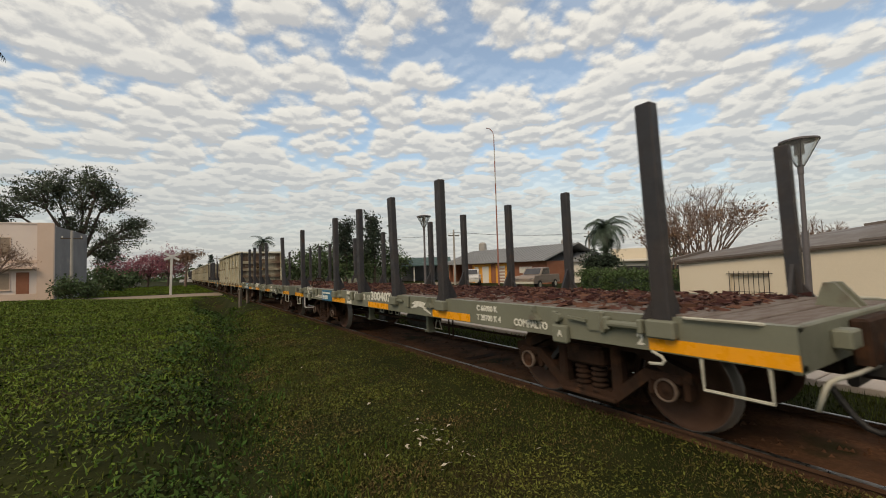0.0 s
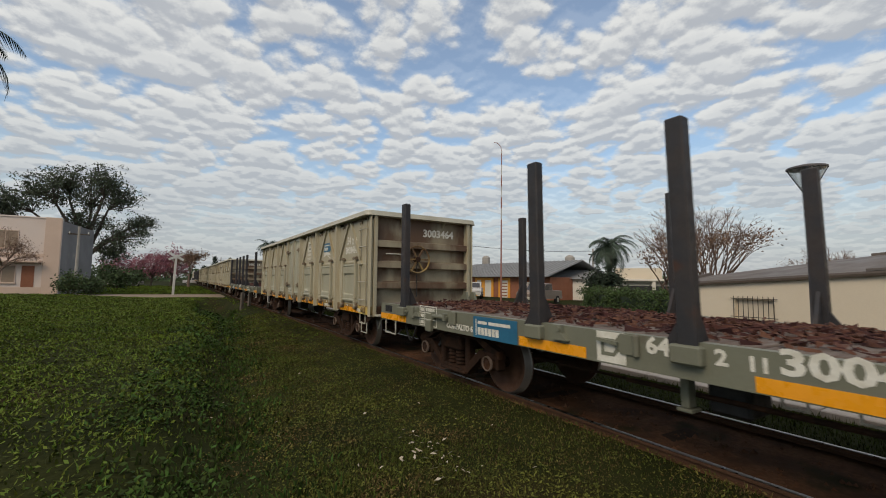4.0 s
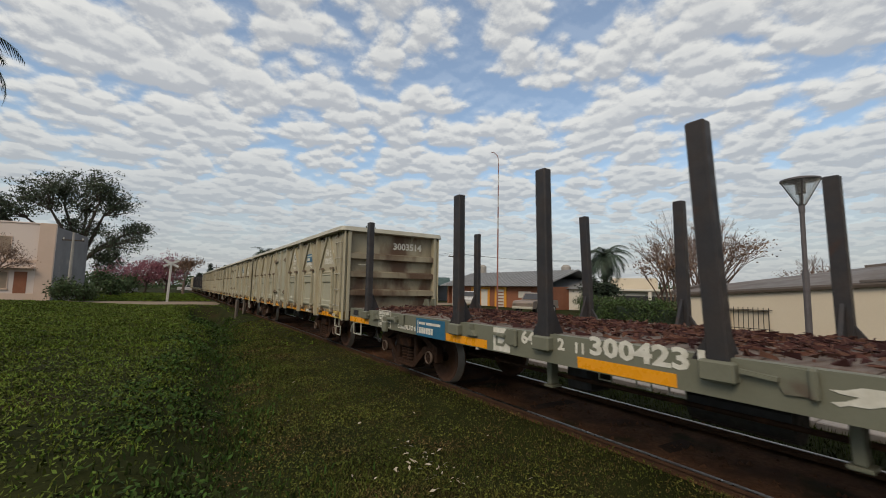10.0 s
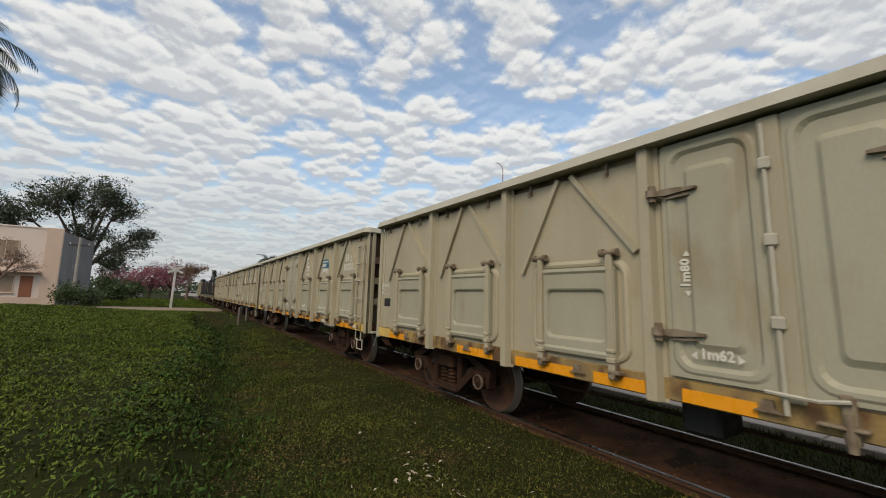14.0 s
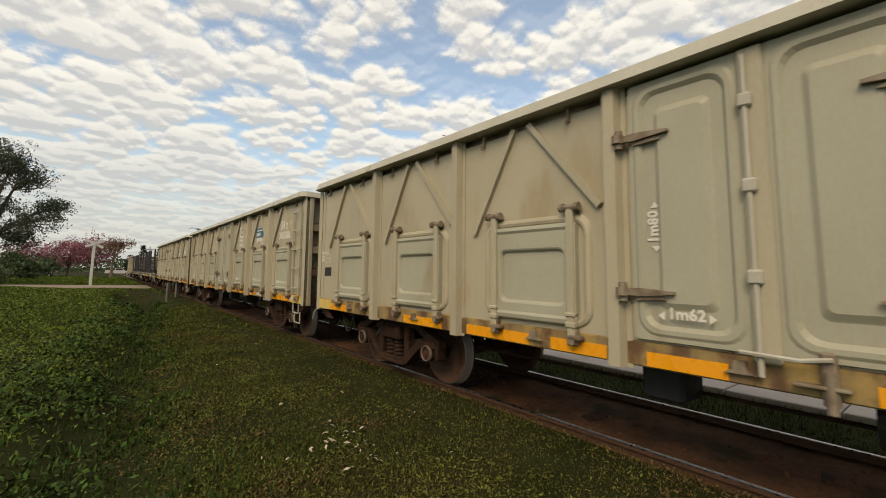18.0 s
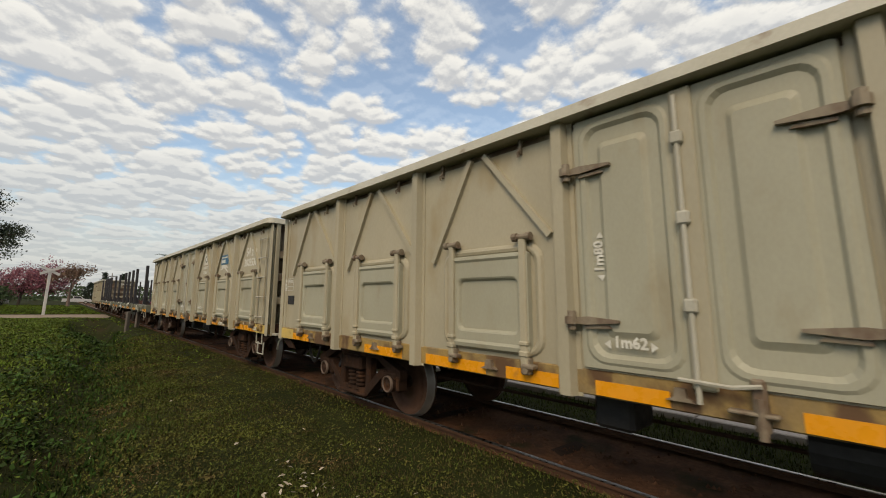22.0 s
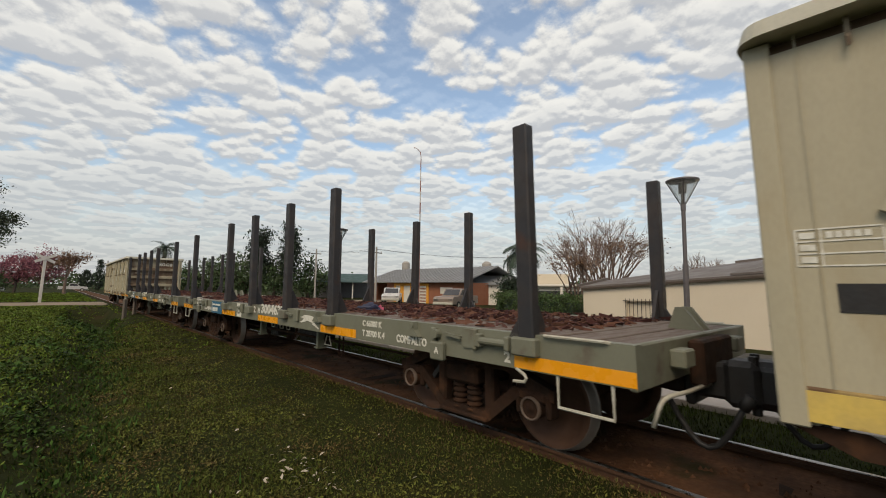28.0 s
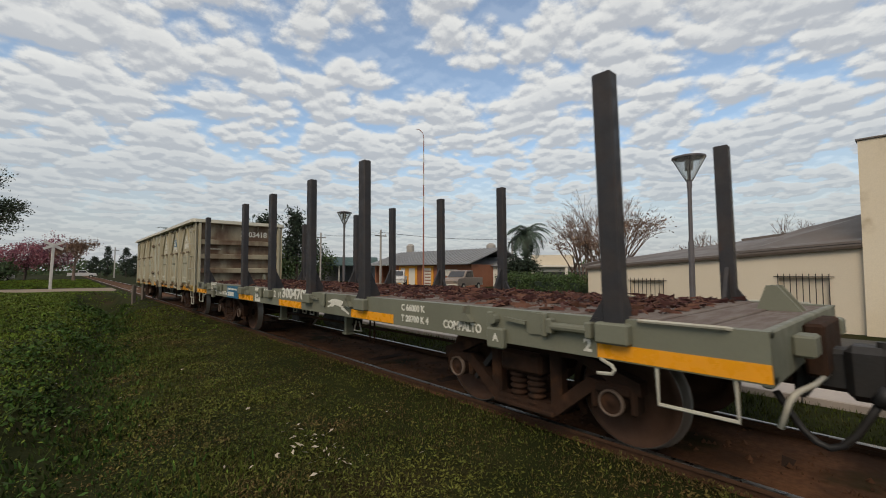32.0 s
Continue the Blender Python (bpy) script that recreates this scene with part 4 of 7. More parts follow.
fan_tree("bare brown tree behind the roof", 83.6, 42, 6.0, 3.0, 64, 8, 5, 0.3)
palm("tall date palm behind the wagons", 8.8, 80, 7.2, 71, 30, 2.6, 0.3)
palm("palm tree beside the hedge", 54.0, 33, 4.1, 72, 36, 2.3, 0.2, lw=0.03, droop=1.15, leaflets=34)
palm("drooping palm fronds over the grass", -21.5, 13, 6.3, 73, 34, 2.0, 0.17, droop=1.25, each=True, leaflets=30, lw=0.025)


def cypress(az, dist, h, r, seed):
    rng = np.random.default_rng(seed)
    x, y, _ = polar(az, dist)
    t = thing("cypress_tree", "narrow dark cypress far along the line", "tree", "", pose(x, y, -0.15))
    part("trunk", Mesh().cyl((0, 0, 0), (0, 0, h * 0.4), 0.15, 0.1, 6), M["trunk"], t)
    pts = []
    for _ in range(160):
        u = rng.random()
        a, q = rng.uniform(0, 6.28), r * math.sin(math.pi * min(1, 0.12 + 0.88 * u)) * rng.random() ** 0.4
        pts.append((q * math.cos(a), q * math.sin(a), 0.4 + u * (h - 0.5)))
    part("crown", leaf_cloud(pts, 16, 0.22, 0.14, seed), M["conifer"], t)


for az, d, h, r in ((2.95, 130, 7.4, 0.9), (1.9, 125, 4.6, 1.5), (4.6, 120, 6.6, 1.3), (5.4, 118, 4.8, 1.6)):
    cypress(az, d, h, r, int(az * 100))


tree("dark green bush beside the palm", 53.0, 31, 2.7, 74, "conifer", 60, 0.09, 0.3, 4, 0.08, fork=0.5, name="bush", first=0.2)


def far_woods():
    """A ragged belt of distant trees round the place."""
    rng = np.random.default_rng(91)
    pts = []
    for _ in range(5200):
        az = rng.uniform(-75, 115)
        d = rng.uniform(170, 230)
        top = 4.2 + 2.6 * noise.noise((az * 0.22, 0, 5)) + 1.6 * noise.noise((az * 0.9, 3, 5))
        pts.append(polar(az, d, rng.uniform(-0.2, max(1.5, top))))
    tagged(part("far_trees", leaf_cloud(pts, 7, 0.9, 0.6, 91), M["leaf_green"], None), "distant belt of dark green trees", "trees", kind="stuff")


far_woods()


def hedge():
    t = thing("hedge", "clipped dark green hedge beside the street", "hedge", "", pose(0, 0, 0))
    rng = np.random.default_rng(81)
    a, b = Vector(polar(51.5, 27)), Vector(polar(61.6, 19.5))
    pts = []
    for _ in range(900):
        u = rng.random()
        p = a.lerp(b, u)
        pts.append((p.x + rng.uniform(-0.5, 0.5), p.y + rng.uniform(-0.5, 0.5), rng.uniform(-0.1, 1.2 + 0.06 * math.sin(u * 17))))
    part("foliage", leaf_cloud(pts, 44, 0.12, 0.045, 81), M["leaf_hedge"], t)
    core = Mesh()
    core.bar((a.x, a.y, 0.4), (b.x, b.y, 0.4), 0.7, 1.0, (0, 0, 1))
    part("hedge_core", core, M["conifer"], t)


hedge()


# ---- buildings ----
def window(parent, name, x0, x1, z0, z1, y, s, frame_mat="white_house", pane_mat="dark_glass", rows=1, cols=2):
    """A window in a wall that faces along y (s: -1 towards -y)."""
    w = new(name)
    w.parent = parent
    d = 0.06
    part("pane", Mesh().box(x0, x1, y + s * 0.004 - 0.01, y + s * 0.004 + 0.01, z0, z1), M[pane_mat], w)
    fr = Mesh()
    for a, b, c, e in ((x0 - d, x0, z0 - d, z1 + d), (x1, x1 + d, z0 - d, z1 + d), (x0, x1, z1, z1 + d), (x0, x1, z0 - d, z0)):
        fr.box(a, b, min(y, y + s * 0.05), max(y, y + s * 0.05), c, e)
    for k in range(1, cols):
        xx = x0 + (x1 - x0) * k / cols
        fr.box(xx - 0.02, xx + 0.02, min(y, y + s * 0.03), max(y, y + s * 0.03), z0, z1)
    for k in range(1, rows):
        zz = z0 + (z1 - z0) * k / rows
        fr.box(x0, x1, min(y, y + s * 0.03), max(y, y + s * 0.03), zz - 0.02, zz + 0.02)
    part("window_frame", fr, M[frame_mat], w)
    part("sill", Mesh().box(x0 - 0.12, x1 + 0.12, min(y, y + s * 0.12), max(y, y + s * 0.12), z0 - d - 0.06, z0 - d, 0.01), M[frame_mat], w)
    return w


def pink_house():
    """Two storeys, a sunlit front and a bare grey side; own x along the front, -y to the viewer."""
    cx_, cy_, _ = polar(-11.3, 48)
    h = thing("house", "two-storey pale pink house with a bare grey side wall", "house", "", pose(cx_, cy_, 0.0, 0, 0, -6))
    H, W, D = 6.25, 11.0, 9.0
    part("front_wall", Mesh().box(-W, 0, 0, 0.3, -0.4, H), M["pink_wall"], h)
    part("side_wall", Mesh().box(-0.3, 0.003, 0.3, D, -0.4, H - 0.1), M["grey_wall"], h, "bare grey rendered side wall")
    part("back_wall", Mesh().box(-W, -0.3, D - 0.3, D, -0.4, H - 0.1), M["grey_wall"], h)
    part("left_wall", Mesh().box(-W, -W + 0.3, 0.3, D - 0.3, -0.4, H - 0.1), M["pink_wall"], h)
    part("roof", Mesh().box(-W + 0.3, -0.3, 0.3, D - 0.3, H - 0.6, H - 0.45), M["grey_roof"], h)
    part("corner_pier", Mesh().box(-1.0, 0.06, -0.14, -0.003, -0.4, H + 0.12, 0.02), M["pink_trim"], h, "salmon corner pier")
    part("parapet", Mesh().box(-W, -1.0, -0.06, 0.3, H + 0.003, H + 0.12, 0.02), M["pink_wall"], h)
    part("string_course", Mesh().box(-W, -1.0, -0.10, -0.003, 3.05, 3.30, 0.02), M["pink_trim"], h)
    part("plinth", Mesh().box(-W, -1.0, -0.05, -0.003, -0.4, 0.55, 0.01), M["pink_trim"], h)
    for x0 in (-4.2, -8.6):
        window(h, "window", x0, x0 + 1.5, 3.75, 5.1, 0, -1, "pink_trim", "blind", 1, 2)
        window(h, "window", x0 - 0.1, x0 + 1.5, 0.95, 2.25, 0, -1, "pink_trim", "blind", 1, 2)
    dr = new("front_door")
    dr.parent = h
    part("door_leaf", Mesh().box(-2.3, -1.5, -0.03, -0.003, -0.4, 2.3, 0.01), M["brick_wall"], dr, "brown wooden front door")
    part("canopy", Mesh().box(-5.0, -1.1, -0.7, -0.003, 2.55, 2.72, 0.02), M["pink_trim"], h)


def cream_building():
    """A long low cream shed along the street, with a sloped sheet roof and a tall stained wing."""
    b = thing("shed", "long low cream building with a brown sheet roof and barred windows", "building", "", pose(15.45, 0.18, 0))
    y0, y1 = 0.56, 8.25
    def top(y):
        return 2.10 - (y - 0.4) * 0.072
    # front wall with a sloping head, cut round the barred openings
    holes = [(1.38, 2.45, 0.42, 1.27), (5.50, 6.60, 0.42, 1.10)]
    m = Mesh()
    ys = [y0, 1.38, 2.45, 5.50, 6.60, y1]
    for k in range(5):
        a, c = ys[k], ys[k + 1]
        hole = [q for q in holes if abs(q[0] - a) < 0.01]
        for zl, zh in ([(-0.4, hole[0][2]), (hole[0][3], None)] if hole else [(-0.4, None)]):
            za, zb = (top(a), top(c)) if zh is None else (zh, zh)
            part("front_wall", Mesh().prism([(a, zl), (c, zl), (c, zb), (a, za)], "x", 0, 0.25), M["cream_wall"], b)
    part("end_wall", Mesh().prism([(0.253, -0.4), (5.0, -0.4), (5.0, 1.85), (2.2, 1.80), (0.253, top(y1) - 0.01)], "y", y1 - 0.25, y1 - 0.002), M["cream_wall"], b)
    part("back_wall", Mesh().box(4.8, 5.0, y0, y1 - 0.26, -0.4, 1.8), M["cream_wall"], b)
    rf = Mesh()
    v = [(-0.12, y1 + 0.1, top(y1)), (-0.12, y0, top(y0)), (4.9, y0, 2.95), (4.9, 4.4, 2.55), (2.2, y1 + 0.1, 1.84)]
    rf.add(v + [(p[0], p[1], p[2] + 0.07) for p in v], [(0, 1, 2, 3, 4), (9, 8, 7, 6, 5)] + [(i, (i + 1) % 5, 5 + (i + 1) % 5, 5 + i) for i in range(5)])
    part("roof", rf, M["metal_roof"], b)
    part("verge_trim", Mesh().bar((-0.15, y1 + 0.12, top(y1) + 0.10), (2.2, y1 + 0.12, 1.95), 0.10, 0.12, (0, 0, 1)), M["metal_roof"], b)
    part("ridge_trim", Mesh().bar((4.95, y0, 3.05), (4.95, 4.4, 2.65), 0.22, 0.10, (0, 0, 1)), M["metal_roof"], b)
    part("eave_trim", Mesh().bar((-0.10, y1, top(y1) - 0.02), (-0.10, y0, top(y0) - 0.02), 0.05, 0.07, (0, 0, 1)), M["trunk"], b)
    # steeper roof part against the tall wing
    v = [(-0.14, 3.4, top(3.4) + 0.08), (-0.14, y0, top(y0) + 0.08), (2.4, y0, 3.12), (3.4, 2.4, 2.80)]
    rf = Mesh().add(v + [(p[0], p[1], p[2] + 0.06) for p in v], [(0, 1, 2, 3), (7, 6, 5, 4)] + [(i, (i + 1) % 4, 4 + (i + 1) % 4, 4 + i) for i in range(4)])
    part("upper_roof", rf, M["metal_roof"], b)
    for q in holes:
        g = new("window_grille")
        g.parent = b
        part("pane", Mesh().box(0.12, 0.14, q[0], q[1], q[2], q[3]), M["cream_wall"], g)
        n = 9
        for i in range(n):
            y = q[0] + (q[1] - q[0]) * i / (n - 1)
            part("bar", Mesh().cyl((-0.05, y, q[2] - 0.02), (-0.05, y, q[3] + 0.10), 0.011, n=5), M["iron"], g)
        for z in (q[2] + 0.12, q[3] + 0.02):
            part("bar", Mesh().cyl((-0.05, q[0] - 0.1, z), (-0.05, q[1] + 0.1, z), 0.011, n=5), M["iron"], g)
    w = thing("tall_wing", "tall stained cream plaster building at the end of the shed", "building", "", pose(15.3, 0.90, 0))
    part("front_wall", Mesh().box(0, 0.25, -9.0, 0, -0.4, 4.72), M["stained_wall"], w)
    part("side_wall", Mesh().box(0.253, 9.0, -0.25, -0.003, -0.4, 4.72), M["stained_wall"], w)
    part("back_wall", Mesh().box(8.75, 9.0, -9.0, -0.26, -0.4, 4.72), M["stained_wall"], w)
    part("roof", Mesh().box(0.26, 8.7, -9.0, -0.3, 4.4, 4.55), M["grey_roof"], w)
    part("coping", Mesh().box(-0.04, 0.3, -9.0, 0.04, 4.723, 4.77, 0.01), M["metal_roof"], w)
    p = thing("post", "short dark steel post by the wall", "post", "", pose(13.9, -0.35, 0))
    part("shaft", Mesh().cyl((0, 0, -0.2), (0, 0, 1.0), 0.045, n=8), M["iron"], p)
    v = thing("vent_pipe", "thin grey vent pipe behind the roof", "pipe", "", pose(19.0, 1.0, 2.4))
    part("pipe", Mesh().cyl((0, 0, 0), (0, 0, 1.35), 0.05, n=8), M["grey_roof"], v)


def station():
    """A brick building with a grey sheet roof, its front along the line."""
    s = thing("station_building", "low brick building with a grey corrugated roof and orange doors", "building", "", pose(30, 0.3, 0))
    y0, y1, e, r = 28.6, 46.2, 2.05, 3.75
    part("front_wall", Mesh().box(0, 0.3, y0, 42.0, -0.4, e), M["brick_wall"], s)
    part("end_wall", Mesh().box(0.3, 8, y0, y0 + 0.3, -0.4, e), M["brick_wall"], s)
    part("far_wall", Mesh().box(0.3, 8, y1 - 0.3, y1, -0.4, e), M["brick_wall"], s)
    part("back_wall", Mesh().box(7.7, 8, y0 + 0.3, y1 - 0.3, -0.4, e), M["brick_wall"], s)
    part("recess_wall", Mesh().box(3.0, 3.2, 42.0, y1 - 0.3, -0.4, e), M["grey_wall"], s)
    rf = Mesh()
    a, b = -0.7, 8.5
    rf.prism([(a, e), (4.2, r), (b, e), (b, e + 0.08), (4.2, r + 0.08), (a, e + 0.08)], "y", y0 - 0.4, y1 + 0.3)
    part("roof", rf, M["grey_roof"], s)
    for k in range(30):
        y = y0 - 0.3 + k * 0.6
        part("roof_rib", Mesh().bar((a, y, e + 0.11), (4.2, y, r + 0.11), 0.06, 0.06, (0, 0, 1)), M["grey_roof"], s)
    for y, wd in ((34.6, 1.2), (37.4, 1.2), (39.3, 0.8)):
        d = new("door")
        d.parent = s
        part("door_frame", Mesh().box(-0.08, -0.003, y - 0.35, y, -0.4, 1.95).box(-0.08, -0.003, y + wd, y + wd + 0.35, -0.4, 1.95).box(-0.08, -0.003, y, y + wd, 1.7, 1.95), M["orange_paint"], d, "orange door frame")
        part("door_leaf", Mesh().box(-0.04, -0.003, y, y + wd, -0.4, 1.7), M["white_house"], d, "white panelled door")
        if wd > 1 and y < 36:
            for k in range(5):
                part("slat", Mesh().box(-0.06, -0.042, y + 0.1, y + wd - 0.1, 0.0 + k * 0.33, 0.12 + k * 0.33), M["brick_wall"], d)
    w = new("window")
    w.parent = s
    part("pane", Mesh().box(-0.03, -0.003, 30.6, 32.4, 0.9, 1.55), M["white_house"], w)
    part("column", Mesh().box(-0.3, 0.0, 44.0, 44.3, -0.4, e), M["brick_wall"], s)
    tk = thing("water_tank", "small pale rooftop water tank", "water tank", "", pose(36, 46.5, 3.2))
    part("tank", Mesh().lathe([(0, 0.0), (0, 0.55), (1.1, 0.55), (1.35, 0.3), (1.4, 0.0)], (0, 0, 0.5), "z", 14), M["concrete"], tk)
    for sx in (-0.4, 0.4):
        part("leg", Mesh().box(sx - 0.05, sx + 0.05, -0.05, 0.05, -0.3, 0.52), M["iron"], tk)
    tk2 = copy_thing(tk, pose(38, 33.5, 2.8))
    hs = thing("white_house", "low white house behind the hedge", "house", "", pose(*polar(58.5, 40), 0, 0, -60))
    part("wall", Mesh().box(-4.5, 4.5, 0, 6, -0.4, 1.75), M["white_house"], hs)
    part("roof", Mesh().box(-4.8, 4.8, -0.5, 6.3, 1.753, 1.95, 0.02), M["white_house"], hs)
    part("upper_wall", Mesh().box(-2.8, 1.0, 1.0, 5, 1.953, 2.9), M["cream_wall"], hs)
    part("porch", Mesh().box(-2.5, 3.5, -0.05, -0.003, -0.3, 1.35), M["dark_glass"], hs)
    for x in (-2.5, 0.3, 3.3):
        part("column", Mesh().box(x, x + 0.25, -0.45, -0.06, -0.4, 1.75), M["white_house"], hs)
    h2 = thing("white_house", "low white house beside the station", "house", "", pose(*polar(48.6, 44), 0, 0, -50))
    part("wall", Mesh().box(-2.6, 2.6, 0, 5, -0.4, 1.9), M["white_house"], h2)
    part("roof", Mesh().prism([(-0.4, 1.9), (2.5, 2.9), (5.4, 1.9)], "x", -2.9, 2.9), M["grey_roof"], h2)
    part("window", Mesh().box(-0.6, 0.6, -0.03, -0.003, 0.5, 1.4), M["dark_glass"], h2)
    gs = thing("open_shed", "open shed with a dark green sheet roof", "shed", "", pose(*polar(29.6, 62), 0, 0, -30))
    part("roof", Mesh().prism([(-0.5, 2.1), (3, 3.3), (6.5, 2.1), (6.5, 2.2), (3, 3.42), (-0.5, 2.2)], "x", -4.2, 4.2), M["green_roof"], gs)
    for x in (-3.9, -1.3, 1.3, 3.9):
        part("column", Mesh().box(x - 0.08, x + 0.08, 0, 0.16, -0.4, 2.1), M["white_house"], gs)
    part("back_wall", Mesh().box(-4, 4, 5.5, 5.7, -0.4, 2.1), M["grey_wall"], gs)


pink_house()
cream_building()
station()


# ---- street furniture ----
def street_lamp(x, y, h, label):
    l = thing("street_lamp", label, "street lamp", "lamps along the footpath", pose(x, y, -0.1))
    part("base", Mesh().lathe([(0, 0.0), (0, 0.11), (0.35, 0.10), (0.5, 0.06), (0.52, 0.0)], (0, 0, 0), "z", 14), M["lamp_pole"], l)
    part("pole", Mesh().cyl((0, 0, 0.4), (0, 0, h * 0.55), 0.055, n=12).cyl((0, 0, h * 0.55), (0, 0, h - 0.62), 0.04, n=12), M["lamp_pole"], l)
    part("collar", Mesh().cyl((0, 0, h - 0.66), (0, 0, h - 0.50), 0.05, n=12), M["lamp_pole"], l)
    sh = part("shade", Mesh().lathe([(h - 0.52, 0.055), (h - 0.06, 0.29), (h - 0.05, 0.29), (h - 0.50, 0.05)], (0, 0, 0), "z", 24), M["lamp_glass"], l, "clear conical glass shade")
    part("lamp_holder", Mesh().cyl((0, 0, h - 0.5), (0, 0, h - 0.30), 0.035, n=8).cyl((0, 0, h - 0.30), (0, 0, h - 0.10), 0.075, n=10), M["concrete"], l)
    part("cap", Mesh().lathe([(h - 0.065, 0.0), (h - 0.06, 0.31), (h - 0.03, 0.31), (h + 0.02, 0.12), (h + 0.03, 0.0)], (0, 0, 0), "z", 24), M["lamp_pole"], l)
    for k in range(4):
        t = 6.28319 * k / 4 + 0.4
        part("shade_rib", Mesh().cyl((0.055 * math.cos(t), 0.055 * math.sin(t), h - 0.52), (0.295 * math.cos(t), 0.295 * math.sin(t), h - 0.055), 0.009, n=5), M["lamp_pole"], l)


lx, ly, _ = polar(74.1, 10.3)
street_lamp(lx, ly, 3.88, "grey street lamp with a clear conical shade")
lx, ly, _ = polar(29.9, 18.2)
street_lamp(lx, ly, 3.98, "grey street lamp with a clear conical shade further along")

mast = thing("mast", "thin red and white mast with a hooked tip", "mast", "", pose(21.75, 26.15, 0.4))
z, k = -0.7, 0
while z < 11.6:
    zz = min(z + (6.8 if k == 0 else 0.9), 11.7)
    part("mast_section", Mesh().cyl((0, 0, z), (0, 0, zz), 0.07 - 0.003 * z, 0.07 - 0.003 * zz, 8), M["red_paint" if k % 2 == 0 else "post_white"], mast)
    z, k = zz, k + 1
part("mast_tip", Mesh().tube([(0, 0, 11.7), (-0.05, 0.05, 12.1), (-0.25, 0.25, 12.4), (-0.42, 0.42, 12.45)], 0.03, 6), M["red_paint"], mast)


def crossbuck():
    x, y = -0.30, 46.2
    s = thing("crossing_sign", "weathered white crossing sign with an X on a post", "sign", "", pose(x, y, -0.1, 0, 1.5, 8))
    part("post", Mesh().box(-0.09, 0.09, -0.08, 0.08, 0, 3.7, 0.015), M["post_white"], s)
    for a in (-1, 1):
        part("sign_arm", Mesh().bar((-0.60, -0.09 - 0.012 * a, 3.54 - a * 0.30), (0.60, -0.09 - 0.012 * a, 3.54 + a * 0.30), 0.2, 0.022, (0, 1, 0)), M["post_white"], s)


crossbuck()
for az, d, h in ((6.15, 26.5, 1.05), (7.0, 27.5, 0.9)):
    x, y, _ = polar(az, d)
    p = thing("marker_post", "short weathered wooden post beside the ditch", "post", "posts by the ditch", pose(x, y, ground_z(x, y) - 0.1, 0, 1, 20))
    part("shaft", Mesh().box(-0.08, 0.08, -0.08, 0.08, 0, h, 0.02), M["old_wood"], p)


def utility_pole(az, dist, h, label):
    x, y, _ = polar(az, dist)
    p = thing("utility_pole", label, "utility pole", "utility poles", pose(x, y, -0.2))
    part("pole", Mesh().cyl((0, 0, 0), (0, 0, h), 0.13, 0.09, 10), M["concrete"], p)
    part("cross_arm", Mesh().box(-0.7, 0.7, -0.05, 0.05, h - 0.7, h - 0.6), M["trunk"], p)
    for q in (-0.6, 0.0, 0.6):
        part("insulator", Mesh().cyl((q, 0, h - 0.6), (q, 0, h - 0.45), 0.04, n=6), M["white_house"], p)
    return Vector((x, y, h - 0.65))


tops = [utility_pole(26.0, 58, 6.6, "pale concrete utility pole by the shed"), utility_pole(34.0, 46, 6.0, "pale leaning utility pole"), utility_pole(52.0, 48, 5.4, "pale utility pole behind the houses"), utility_pole(3.6, 110, 6.4, "pale utility pole by the far track"), utility_pole(-9.9, 46, 5.8, "grey utility pole beside the pink house")]
for a, b in ((0, 1), (1, 2)):
    for q in (-0.5, 0.5):
        pts = []
        for i in range(11):
            t = i / 10
            p = tops[a].lerp(tops[b], t)
            pts.append((p.x + q, p.y, p.z + 0.2 - 1.2 * t * (1 - t)))
        ob = part("power_cable", Mesh().tube(pts, 0.014, 4), M["black"], None)
        tagged(ob, "thin black overhead power cable", "cable", "overhead cables")


